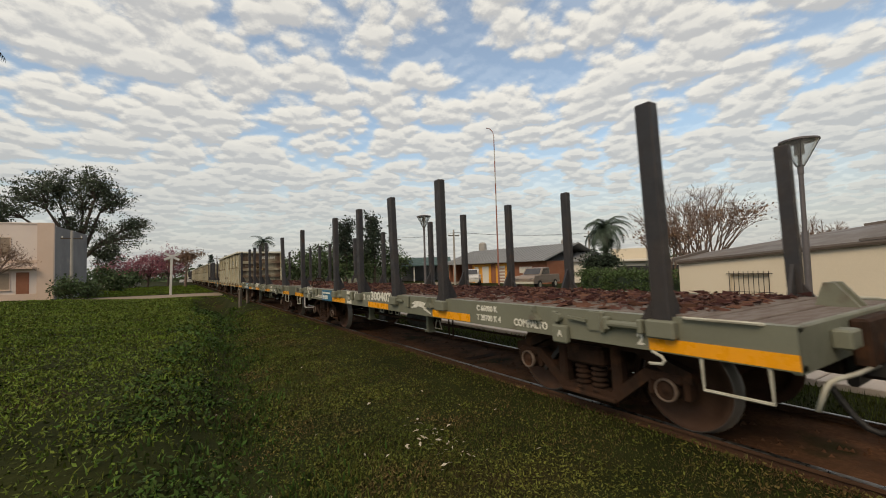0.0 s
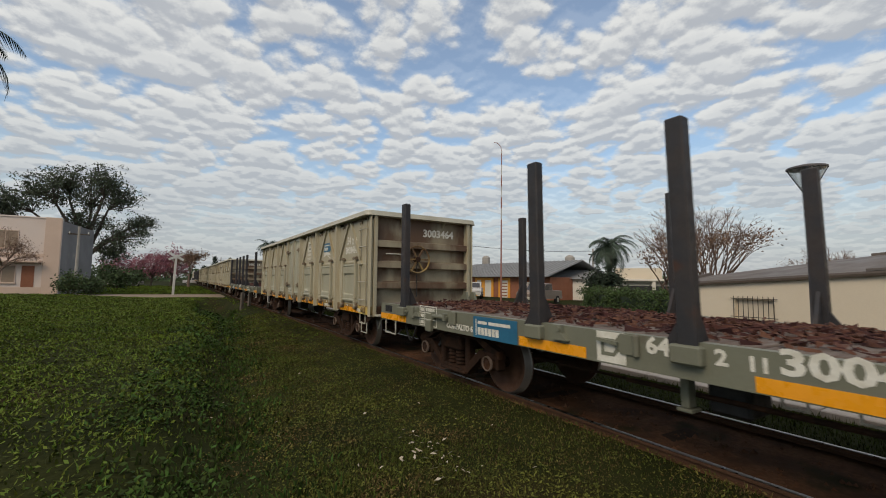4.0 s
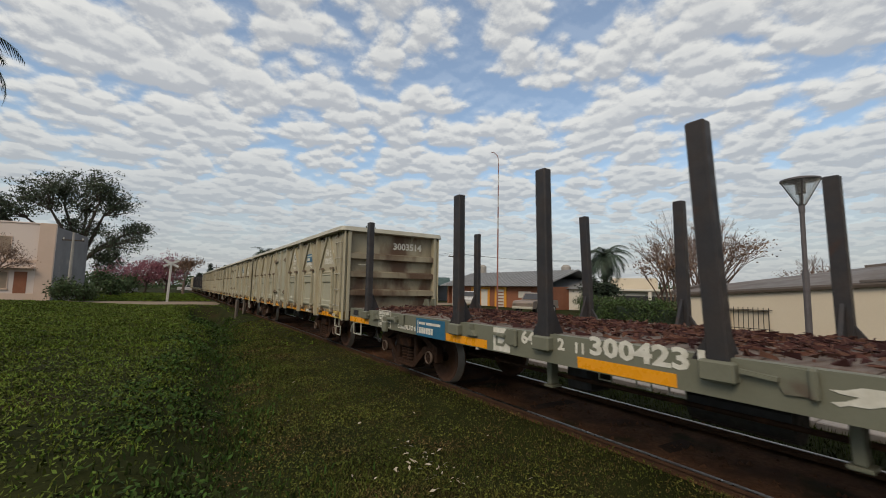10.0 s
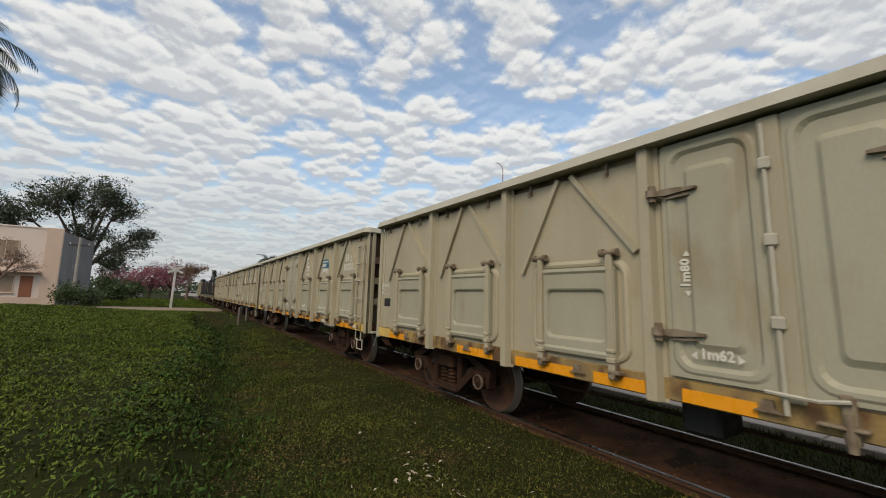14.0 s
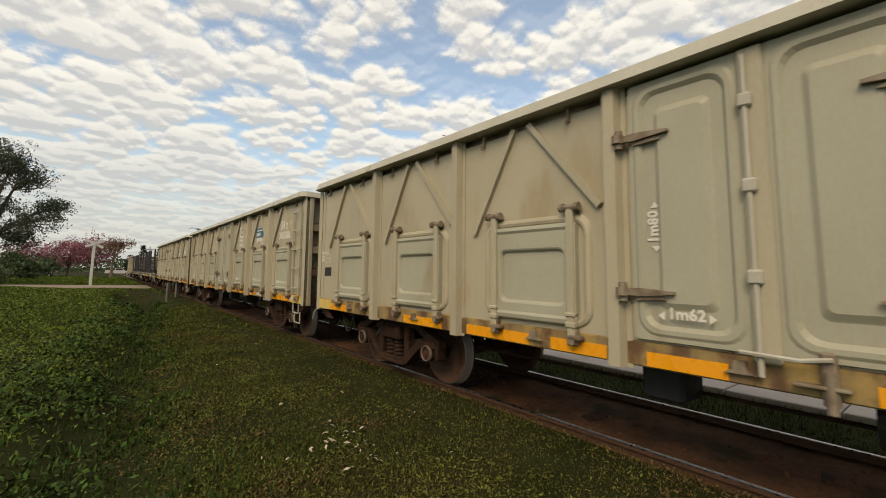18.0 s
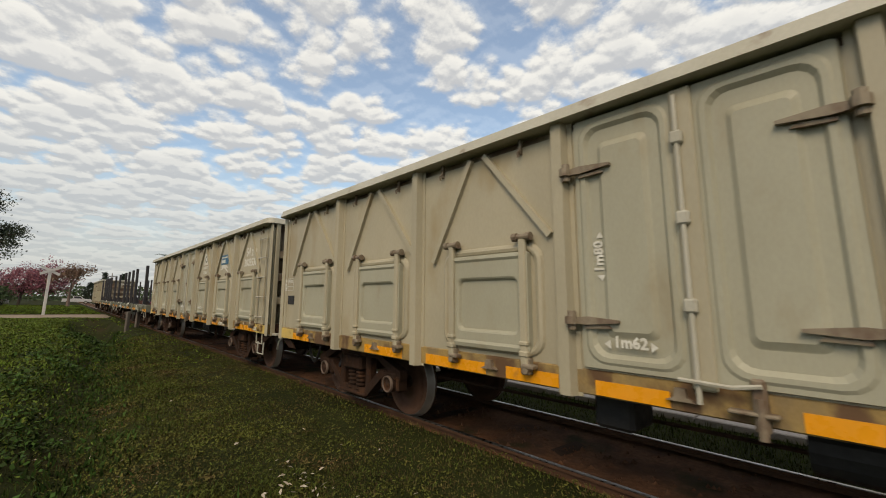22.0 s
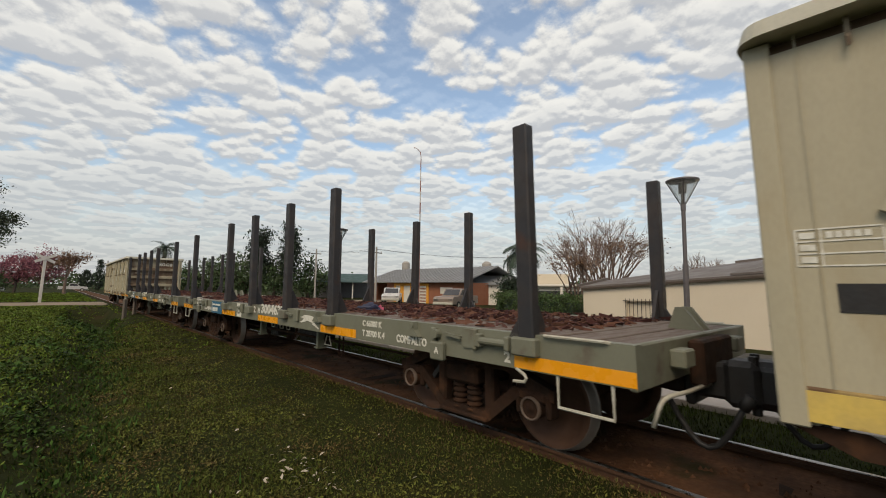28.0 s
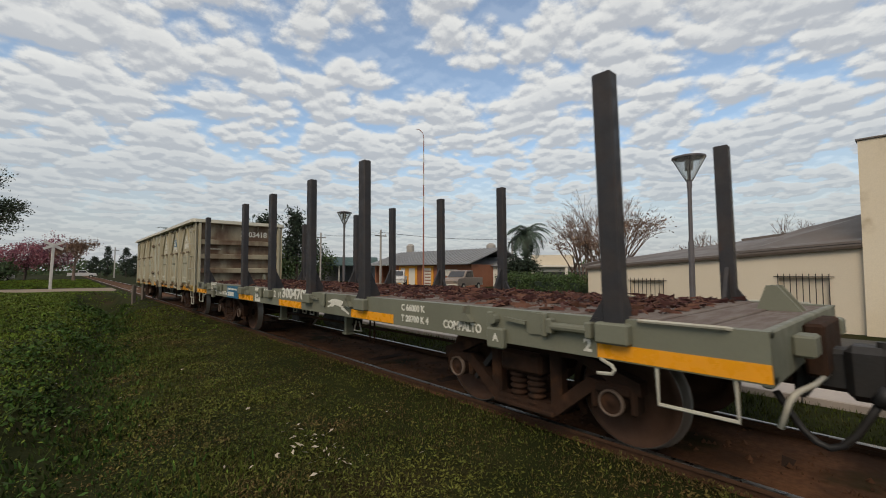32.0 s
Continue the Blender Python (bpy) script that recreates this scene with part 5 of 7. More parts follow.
# ---- vehicles ----
def pickup(x, y, turn, label, paint="car_white", name="pickup_truck", s=1.0):
    c = thing(name, label, "car", "parked cars", pose(x, y, -0.2, 0, 0, turn))
    b = Mesh()
    b.prism([(-2.4, 0.45), (2.35, 0.45), (2.4, 0.85), (2.2, 1.02), (1.05, 1.08), (-2.4, 1.08)], "y", -0.85, 0.85)
    part("body", b, M[paint], c)
    k = Mesh().prism([(-0.75, 1.08), (1.1, 1.08), (0.55, 1.62), (-0.6, 1.66)], "y", -0.76, 0.76)
    part("cab", k, M[paint], c)
    part("windscreen", Mesh().add([(1.06, -0.68, 1.13), (1.06, 0.68, 1.13), (0.60, 0.62, 1.58), (0.60, -0.62, 1.58)], [(0, 1, 2, 3)]), M["dark_glass"], c).location = (0.02, 0, 0.01)
    for q in (-1, 1):
        part("side_window", Mesh().prism([(-0.6, 1.14), (0.85, 1.14), (0.5, 1.56), (-0.5, 1.58)], "y", q * 0.765 - 0.004, q * 0.765 + 0.004), M["dark_glass"], c)
        for wx in (-1.45, 1.45):
            w = new("wheel")
            w.parent = c
            w.matrix_basis = pose(wx, q * 0.80, 0.34)
            part("tyre", Mesh().cyl((0, -0.1, 0), (0, 0.1, 0), 0.34, n=18), M["tyre"], w)
            part("rim", Mesh().cyl((0, -0.11, 0), (0, 0.11, 0), 0.19, n=14), M["pale_metal"], w)
        part("headlight", Mesh().box(2.30, 2.42, q * 0.6 - 0.16, q * 0.6 + 0.16, 0.72, 0.88, 0.02), M["lamp_glass"], c)
    part("rear_window", Mesh().add([(-0.775, -0.6, 1.15), (-0.775, 0.6, 1.15), (-0.64, 0.55, 1.58), (-0.64, -0.55, 1.58)], [(0, 1, 2, 3)]), M["dark_glass"], c)
    part("bumper", Mesh().box(2.36, 2.5, -0.85, 0.85, 0.42, 0.6, 0.03).box(-2.5, -2.36, -0.85, 0.85, 0.42, 0.6, 0.03), M["pale_metal"], c)
    return c


pickup(*polar(45.2, 35)[:2], 200, "dusty beige pickup truck parked before the station", "car_beige")
pickup(*polar(36.3, 44)[:2], 230, "white car parked under the open bay", name="parked_car")
pickup(*polar(-5.6, 90)[:2], 0, "pale car parked under the roadside trees", name="parked_car")
pickup(*polar(0.9, 120)[:2], 0, "pale car parked far down the road", name="parked_car")

# ---- the train ----
TRACK_X, PITCH, HALF, FHALF = 4.78, 14.3, 1.31, 1.40


def inst(name, me, material, parent, loc=(0, 0, 0), label="", turn=0.0):
    """A further object on shared mesh data."""
    ob = part(name, me, material, parent, label)
    ob.matrix_basis = pose(*loc, 0, 0, turn)
    return ob


def wheelset_meshes():
    R = 0.42
    w, t, h, a = Mesh(), Mesh(), Mesh(), Mesh()
    # x = 0 at the tread's outer face, flange inwards (+x)
    w.lathe([(0.03, 0.02), (0.03, 0.13), (0.055, 0.15), (0.06, 0.33), (0.0, 0.355), (0.0, R - 0.012)], (0, 0, 0), n=36)
    w.lathe([(0.105, R + 0.028), (0.135, R + 0.02), (0.135, 0.34), (0.09, 0.33), (0.09, 0.14), (0.13, 0.12), (0.13, 0.02)], (0, 0, 0), n=36)
    t.lathe([(0.0, R - 0.012), (0.008, R), (0.095, R + 0.004), (0.105, R + 0.028)], (0, 0, 0), n=36)
    h.lathe([(-0.01, 0.0), (-0.01, 0.05), (0.03, 0.055)], (0, 0, 0), n=20)
    a.cyl((0.0, 0, 0), (1.57, 0, 0), 0.075, n=14)
    return w.mesh("wheel", True), t.mesh("tread", True), a.mesh("axle", True)


WHEEL, TREAD, AXLE = wheelset_meshes()
WHEELSETS = []


def wheelset(parent, y):
    ws = new("wheelset")
    ws.parent = parent
    ws.matrix_basis = pose(0, y, 0.42)
    for s in (0, 1):
        m = pose(-0.785, 0, 0) if s == 0 else pose(0.785, 0, 0, 0, 0, 180)
        for nm, me, mm in (("wheel", WHEEL, "wheel"), ("tread", TREAD, "tread")):
            ob = part(nm, me, M[mm], ws, "polished steel tread" if nm == "tread" else "")
            ob.matrix_basis = m
    ax = part("axle", AXLE, M["rust"], ws)
    ax.matrix_basis = pose(-0.785, 0, 0)
    return ws


def bogie_meshes():
    """The cast side frame of a bogie, about its centre, outer face to -x."""
    d = {}
    f = Mesh()
    x0, x1 = -1.07, -0.95
    zt = 0.70
    # top member, sloping ends, bottom member, pillars
    top = [(-1.08, 0.50), (-0.86, 0.56), (-0.55, 0.70), (0.55, 0.70), (0.86, 0.56), (1.08, 0.50), (1.08, 0.60), (0.84, 0.68), (0.50, 0.80), (-0.50, 0.80), (-0.84, 0.68), (-1.08, 0.60)]
    f.prism(top, "x", x0, x1)
    low = [(-0.80, 0.56), (-0.34, 0.18), (0.34, 0.18), (0.80, 0.56), (0.66, 0.58), (0.28, 0.27), (-0.28, 0.27), (-0.66, 0.58)]
    f.prism(low, "x", x0 - 0.012, x1)
    for y in (-0.40, 0.28):
        f.box(x0 - 0.006, x1, y, y + 0.12, 0.22, 0.76, 0.02)
    f.box(x0 - 0.05, x1 + 0.1, -0.34, 0.34, 0.17, 0.215, 0.012)
    d["side_frame"] = f.mesh("side_frame")
    b = Mesh()
    b.box(x0 - 0.06, 0.0, -0.235, 0.235, 0.50, 0.70, 0.03)
    d["bolster"] = b.mesh("bolster")
    sp = Mesh()
    prof = [(0.215, 0.0)]
    for k in range(5):
        z = 0.222 + k * 0.055
        prof += [(z, 0.060), (z + 0.010, 0.084), (z + 0.030, 0.084), (z + 0.040, 0.060)]
    sp.lathe(prof + [(0.50, 0.0)], (x0 + 0.06, 0, 0), "z", 14)
    d["spring"] = sp.mesh("spring", True)
    ad = Mesh()
    ad.box(x0 - 0.02, x1 + 0.03, -0.15, 0.15, 0.47, 0.57, 0.025)
    ad.box(x0 - 0.01, x1 + 0.03, -0.19, -0.13, 0.34, 0.54, 0.02)
    ad.box(x0 - 0.01, x1 + 0.03, 0.13, 0.19, 0.34, 0.54, 0.02)
    d["adapter"] = ad.mesh("bearing_adapter")
    be = Mesh()
    be.lathe([(0.12, 0.10), (-0.018, 0.10), (-0.036, 0.09), (-0.030, 0.075), (-0.030, 0.03), (-0.038, 0.026), (-0.039, 0.0)], (x0, 0, 0.42), n=20)
    d["bearing"] = be.mesh("bearing", True)
    ri = Mesh()
    ri.lathe([(-0.016, 0.104), (-0.049, 0.101), (-0.049, 0.086), (-0.032, 0.084)], (x0, 0, 0.42), n=24)
    d["ring"] = ri.mesh("bearing_ring", True)
    br = Mesh()
    br.bar((x0 + 0.06, 0.40, 0.62), (x0 + 0.06, 0.66, 0.33), 0.05, 0.05)
    d["link"] = br.mesh("brake_link")
    for s in (-1, 1):
        arc = []
        for i in range(6):
            t = radians(-32 + i * 13)
            arc.append((s * (0.86 - 0.445 * math.cos(t)), 0.42 + 0.445 * math.sin(t)))
        for i in range(6):
            t = radians(33 - i * 13)
            arc.append((s * (0.86 - 0.50 * math.cos(t)), 0.42 + 0.50 * math.sin(t)))
        d["shoe%d" % (s > 0)] = Mesh().prism(arc, "x", -0.80, -0.70).mesh("brake_shoe")
    return d


BOGIE = bogie_meshes()


def bogie(parent, y):
    bg = new("bogie")
    bg.parent = parent
    bg.matrix_basis = pose(0, y, 0)
    bg["label"] = "rusty cast steel three-piece bogie"
    for turn in (0, 180):
        for nm, key, mm in (("side_frame", "side_frame", "rust"), ("bolster", "bolster", "rust"), ("brake_link", "link", "black"), ("brake_shoe", "shoe0", "rust"), ("brake_shoe", "shoe1", "rust")):
            inst(nm, BOGIE[key], M[mm], bg, (0, 0, 0), "", turn)
        for s in (-0.10, 0.10):
            inst("spring", BOGIE["spring"], M["rust"], bg, (0, s, 0), "", turn)
        for s in (-0.86, 0.86):
            inst("bearing_adapter", BOGIE["adapter"], M["rust"], bg, (0, s, 0), "", turn)
            inst("bearing", BOGIE["bearing"], M["rust"], bg, (0, s, 0), "", turn)
            inst("bearing_ring", BOGIE["ring"], M["cap_ring"], bg, (0, s, 0), "pale worn bearing ring", turn)
    return bg


def coupler_meshes():
    c, h, l = Mesh(), Mesh(), Mesh()
    c.box(-0.13, 0.13, -0.34, 0.30, 0.58, 0.88, 0.03)
    c.box(-0.19, 0.10, -0.42, -0.18, 0.54, 0.92, 0.045)
    c.box(-0.05, 0.19, -0.48, -0.30, 0.56, 0.90, 0.04)
    c.cyl((-0.10, -0.38, 0.50), (-0.10, -0.38, 0.96), 0.035, n=10)
    c.box(-0.24, 0.24, 0.02, 0.10, 0.52, 0.95, 0.02)
    pts = []
    for i in range(9):
        t = i / 8
        pts.append((-0.34, -0.36 + 0.55 * t, 0.62 - 0.36 * math.sin(math.pi * t) - 0.06 * t))
    h.tube(pts, 0.024, 8)
    h.cyl((-0.34, -0.40, 0.68), (-0.34, -0.34, 0.58), 0.045, n=8)
    l.tube([(-0.25, -0.10, 0.72), (-0.70, -0.08, 0.72), (-0.98, -0.04, 0.72), (-1.03, -0.02, 0.70), (-1.045, 0.0, 0.66), (-1.06, 0.05, 0.50)], 0.018, 6)
    return c.mesh("coupler"), h.mesh("brake_hose", True), l.mesh("uncoupling_lever", True)


COUPLER, HOSE, LEVER = coupler_meshes()


def running_gear(w, length, front, rear):
    for y in (front, rear):
        bogie(w, y)
        for s in (-0.86, 0.86):
            WHEELSETS.append(wheelset(w, y + s))
    for y, turn in ((0.0, 0), (length, 180)):
        inst("coupler", COUPLER, M["black"], w, (0, y, 0), "greasy black knuckle coupler", turn)
        inst("brake_hose", HOSE, M["black"], w, (0, y, 0), "black rubber brake hose", turn)
        inst("uncoupling_lever", LEVER, M["pale_metal"], w, (0, y, 0), "pale painted uncoupling lever", turn)
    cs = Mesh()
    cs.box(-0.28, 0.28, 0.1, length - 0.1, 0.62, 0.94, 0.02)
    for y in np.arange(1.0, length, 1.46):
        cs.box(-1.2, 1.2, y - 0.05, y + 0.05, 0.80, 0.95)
    part("underframe", cs, M["underframe_shade"], w)
    bc = Mesh()
    bc.cyl((-0.75, length * 0.42, 0.62), (-0.75, length * 0.42 + 0.75, 0.62), 0.17, n=16)
    part("brake_cylinder", bc, M["black"], w)
    part("air_tank", Mesh().box(-0.95, -0.55, length * 0.55, length * 0.55 + 0.32, 0.48, 0.80, 0.03), M["black"], w)
    rod = Mesh()
    rod.tube([(-0.6, 3.2, 0.55), (-0.6, length - 3.2, 0.52)], 0.018, 6)
    rod.tube([(-0.95, length * 0.35, 0.80), (-0.95, length * 0.35, 0.40), (-0.95, length * 0.35 + 0.12, 0.40), (-0.95, length * 0.35 + 0.12, 0.80)], 0.014, 6)
    part("brake_rod", rod, M["rust"], w)


def tape(w, y0, y1, z0, z1, x):
    part("reflective_tape", Mesh().box(x - 0.004, x, y0, y1, z0, z1), M["tape"], w, "bright orange reflective tape")


def hound(w, y, z, ln, x):
    """A plain white streak with slanting legs, as a painted emblem."""
    m = Mesh()
    body = [(0.0, 0.13), (0.10, 0.14), (0.22, 0.185), (0.42, 0.19), (0.60, 0.175), (0.72, 0.16), (0.80, 0.15), (0.88, 0.10), (0.99, 0.05), (0.96, 0.035), (0.84, 0.06), (0.76, 0.06), (0.66, 0.02), (0.50, 0.05), (0.36, 0.06), (0.26, 0.02), (0.12, 0.015), (0.06, -0.01), (0.0, 0.02), (0.10, 0.045), (0.20, 0.10), (0.08, 0.105)]
    leg = [(0.66, 0.04), (0.78, 0.02), (0.88, -0.03), (0.99, -0.07), (0.96, -0.10), (0.80, -0.05), (0.64, -0.01)]
    for poly in (body, leg):
        m.prism([(y - p[0] * ln, z + p[1] * ln) for p in poly], "x", x - 0.003, x)
    part("painted_emblem", m, M["white_paint"], w, "plain white painted emblem")


def blue_plate(w, y0, y1, z0, z1, x):
    part("blue_plate", Mesh().box(x - 0.006, x, y0, y1, z0, z1, 0.002), M["blue_plate"], w, "blue painted plate with white bars")
    h, ln = z1 - z0, y1 - y0
    bars = [(0.065, 0.085, 0.12, 0.88), (0.12, 0.34, 0.66, 0.80), (0.38, 0.86, 0.66, 0.80)] + [(0.12 + i * 0.085, 0.186 + i * 0.085, 0.16, 0.50) for i in range(6)]
    for a, b, c, d in bars:
        part("white_bar", Mesh().box(x - 0.009, x - 0.006, y1 - ln * b, y1 - ln * a, z0 + h * c, z0 + h * d), M["white_paint"], w)


def emblem_box(w, y, z, s, x, flip=False):
    """A white square with a plain grey outline in it."""
    part("emblem_panel", Mesh().box(x - 0.003, x, y - s, y, z, z + s * 0.92), M["white_paint"], w, "white square emblem panel")
    m = Mesh()
    o = [(0.16, 0.2), (0.62, 0.2), (0.86, 0.46), (0.62, 0.72), (0.16, 0.72)]
    i_ = [(0.27, 0.31), (0.56, 0.31), (0.70, 0.46), (0.56, 0.61), (0.27, 0.61)]
    if flip:
        o, i_ = [(1 - p[0], p[1]) for p in o], [(1 - p[0], p[1]) for p in i_]
    for k in range(5):
        a, b, c, d = o[k], o[(k + 1) % 5], i_[(k + 1) % 5], i_[k]
        m.prism([(y - p[0] * s, z + p[1] * s) for p in (a, b, c, d)], "x", x - 0.005, x - 0.003)
    part("emblem_mark", m, M["greygreen"], w)


def arrow_text(txt, size, y, z, w, x, upright=False):
    """A stencilled measure between two arrow heads, along the side or upwards."""
    side_text(txt, size, y, z, w, x, rot=90 if upright else 0)
    ln = max(v.co.x for v in letters(txt, size).vertices)
    h = size * 0.36
    for a, o in ((-0.02, -1), (ln + 0.02, 1)):
        tri = [(a, h - size * 0.30), (a + o * size * 0.42, h), (a, h + size * 0.30)]
        pts = [(y + v, z + u) for u, v in tri] if upright else [(y - u, z + v) for u, v in tri]
        part("arrow_mark", Mesh().prism(pts, "x", x - 0.002, x), M["white_paint"], w)


def data_panel(w, y, z, x, k_=1.0):
    m = Mesh()
    for dz in (0.0, 0.10, 0.20, 0.30):
        m.box(x - 0.003, x, y - 0.52, y, z + dz, z + dz + 0.012)
    for dy in (0.0, 0.16, 0.52):
        m.box(x - 0.003, x, y - dy - 0.012, y - dy, z, z + 0.31)
    for dz in (0.03, 0.13, 0.23):
        m.box(x - 0.003, x, y - 0.13, y - 0.03, z + dz, z + dz + 0.05)
    for k in range(5):
        m.box(x - 0.003, x, y - 0.24 - k * 0.055, y - 0.20 - k * 0.055, z + 0.23, z + 0.28)
    m.v = [(a, y + (b - y) * k_, z + (c - z) * k_) for a, b, c in m.v]
    part("data_panel", m, M["white_paint"], w, "white stencilled data panel with illegible marks")


G_LEN = 13.62
G_RIBS = [2.12, 4.02, 5.93, 7.79, 9.67, 11.49]
ZS, ZF, ZT = 0.80, 0.985, 2.94


def door_mesh(w, h):
    """A pressed drop door with a sunk field, about its lower centre; outer face to -x."""
    a, iw, z0, z1 = w / 2, w * 0.36, h * 0.09, h * 0.76
    m = Mesh()
    m.pressed([(-a, a, 0, h, 0.0, 0.02), (-a, a, 0, h, -0.058, 0.02), (-a + 0.015, a - 0.015, 0.035, h - 0.035, -0.066, 0.02), (-a + 0.03, a - 0.03, 0.06, h - 0.06, -0.050, 0.02),
               (-iw - 0.03, iw + 0.03, z0 + 0.06, z1 + 0.0, -0.050, 0.07), (-iw - 0.015, iw + 0.015, z0 + 0.075, z1 - 0.015, -0.042, 0.06), (-iw, iw, z0 + 0.09, z1 - 0.035, -0.012, 0.05)])
    return m.mesh("drop_door")


def surround_mesh(w, h):
    """The rounded pressed channel round a drop door."""
    a = w / 2 + 0.13
    m = Mesh()
    m.pressed([(-a, a, -0.01, h + 0.10, 0.003, 0.16), (-a + 0.015, a - 0.015, 0.0, h + 0.085, -0.022, 0.155), (-a + 0.04, a - 0.04, 0.02, h + 0.06, -0.034, 0.14), (-a + 0.065, a - 0.065, 0.04, h + 0.035, -0.026, 0.12), (-a + 0.09, a - 0.09, 0.05, h + 0.015, 0.003, 0.10)], -1, 6)
    return m.mesh("door_surround")


def strap_mesh(h):
    m = Mesh()
    m.box(-0.085, -0.03, -0.036, 0.036, -0.12, h + 0.12, 0.012)
    m.box(-0.095, -0.02, -0.045, 0.045, 0.06, 0.10, 0.01)
    m.box(-0.095, -0.02, -0.045, 0.045, -0.03, 0.02, 0.01)
    return m.mesh("hinge_strap")


def knob_mesh():
    m = Mesh()
    m.cyl((-0.065, -0.08, 0), (-0.065, 0.08, 0), 0.028, n=10)
    m.cyl((-0.065, -0.095, 0), (-0.065, -0.05, 0), 0.038, n=10)
    m.cyl((-0.065, 0.05, 0), (-0.065, 0.095, 0), 0.038, n=10)
    m.box(-0.06, 0.0, -0.07, 0.07, -0.03, 0.02, 0.01)
    return m.mesh("hinge_knob")


def latch_mesh():
    m = Mesh()
    m.box(-0.075, 0.0, -0.045, 0.045, -0.10, 0.04, 0.012)
    m.box(-0.10, -0.02, -0.10, 0.02, -0.05, -0.01, 0.01)
    m.cyl((-0.10, -0.02, -0.06), (-0.03, -0.02, -0.06), 0.03, n=8)
    return m.mesh("latch")


def hat_rib(z0, z1):
    """A pressed hat-section upright, about its foot."""
    m = Mesh()
    prof = [(0.0, -0.105), (-0.010, -0.105), (-0.012, -0.066), (-0.085, -0.046), (-0.085, 0.046), (-0.012, 0.066), (-0.010, 0.105), (0.0, 0.105)]
    m.prism(prof, "z", z0, z1)
    return m.mesh("rib")


DOOR_H, DOOR_Z = 0.86, 1.05
# middles of the drop doors, bay by bay
DOOR_Y = [1.17, 3.02, 4.93, None, 8.62, 10.46, 12.23]
G_DOOR, G_SURR, G_STRAP, G_KNOB, G_LATCH, G_RIB = door_mesh(0.98, DOOR_H), surround_mesh(0.98, DOOR_H), strap_mesh(DOOR_H), knob_mesh(), latch_mesh(), hat_rib(ZS - 0.02, ZT)


def hook_mesh():
    m = Mesh()
    m.box(-0.03, 0.0, -0.012, 0.012, -0.14, 0.0)
    m.tube([(-0.025, 0, -0.10), (-0.06, 0, -0.13), (-0.05, 0, -0.17)], 0.01, 6)
    return m.mesh("tie_hook")


G_HOOK = hook_mesh()


def side_bay(w, side, y0, y1, door, ladder_end=0):
    """Braces, drop door and fittings between two uprights. side -1 is the near side."""
    turn = 0 if side < 0 else 180
    x = side * HALF
    b0, b1 = y0 + 0.08, y1 - 0.08
    if ladder_end < 0:
        b0 += 0.40
    if ladder_end > 0:
        b1 -= 0.22
    mid = (b0 + b1) / 2
    zt, rear = ZT - 0.05, mid > G_LEN / 2
    # the outer brace of a bay is the steeper, and its door sits towards the middle of the wagon
    reach = {1: 0.66, -1: 0.82} if rear else {1: 0.69, -1: 0.81}
    for s in (-1, 1):
        m = Mesh()
        m.bar((x + side * 0.022, mid + s * 0.09, zt), (x + side * 0.022, mid + s * reach[s], 1.88 if (s > 0) == rear else 2.03), 0.055, 0.045)
        part("brace", m, M["beige"], w)
    mid = door
    inst("drop_door", G_DOOR, M["beige_grey"], w, (x, mid, DOOR_Z), "", turn)
    inst("door_surround", G_SURR, M["beige"], w, (x, mid, DOOR_Z - 0.02), "", turn)
    for s in (-1, 1):
        y = mid + s * 0.445
        inst("hinge_strap", G_STRAP, M["beige"], w, (x, y, DOOR_Z), "", turn)
        inst("hinge_knob", G_KNOB, M["fitting"], w, (x, y, 2.035), "", turn)
        inst("latch", G_LATCH, M["fitting"], w, (x, y, ZF - 0.01), "", turn)
    for f in (0.22, 0.78):
        inst("tie_hook", G_HOOK, M["fitting"], w, (x, y0 + (y1 - y0) * f, ZT - 0.005), "", turn)


def ring_rim(x, y0, y1, z0, z1, w, r=0.16, seg=5):
    """A top rail running round a rectangle with rounded corners."""
    def loop(o):
        pts = []
        for cx, cy, a0 in ((x - r, y1 - r, 0), (-x + r, y1 - r, 90), (-x + r, y0 + r, 180), (x - r, y0 + r, 270)):
            for i in range(seg + 1):
                a = radians(a0 + 90 * i / seg)
                pts.append((cx + (r - o) * math.cos(a), cy + (r - o) * math.sin(a)))
        return pts
    out, inn = loop(0), loop(w)
    n = len(out)
    m = Mesh()
    out2 = loop(0.035)
    v = [(p[0], p[1], z0) for q in (out, inn) for p in q] + [(p[0], p[1], z1) for q in (out2, inn) for p in q]
    f = []
    for i in range(n):
        j = (i + 1) % n
        f += [(i, j, 2 * n + j, 2 * n + i), (n + i, 3 * n + i, 3 * n + j, n + j), (2 * n + i, 2 * n + j, 3 * n + j, 3 * n + i), (i, n + i, n + j, j)]
    return m.add(v, f)


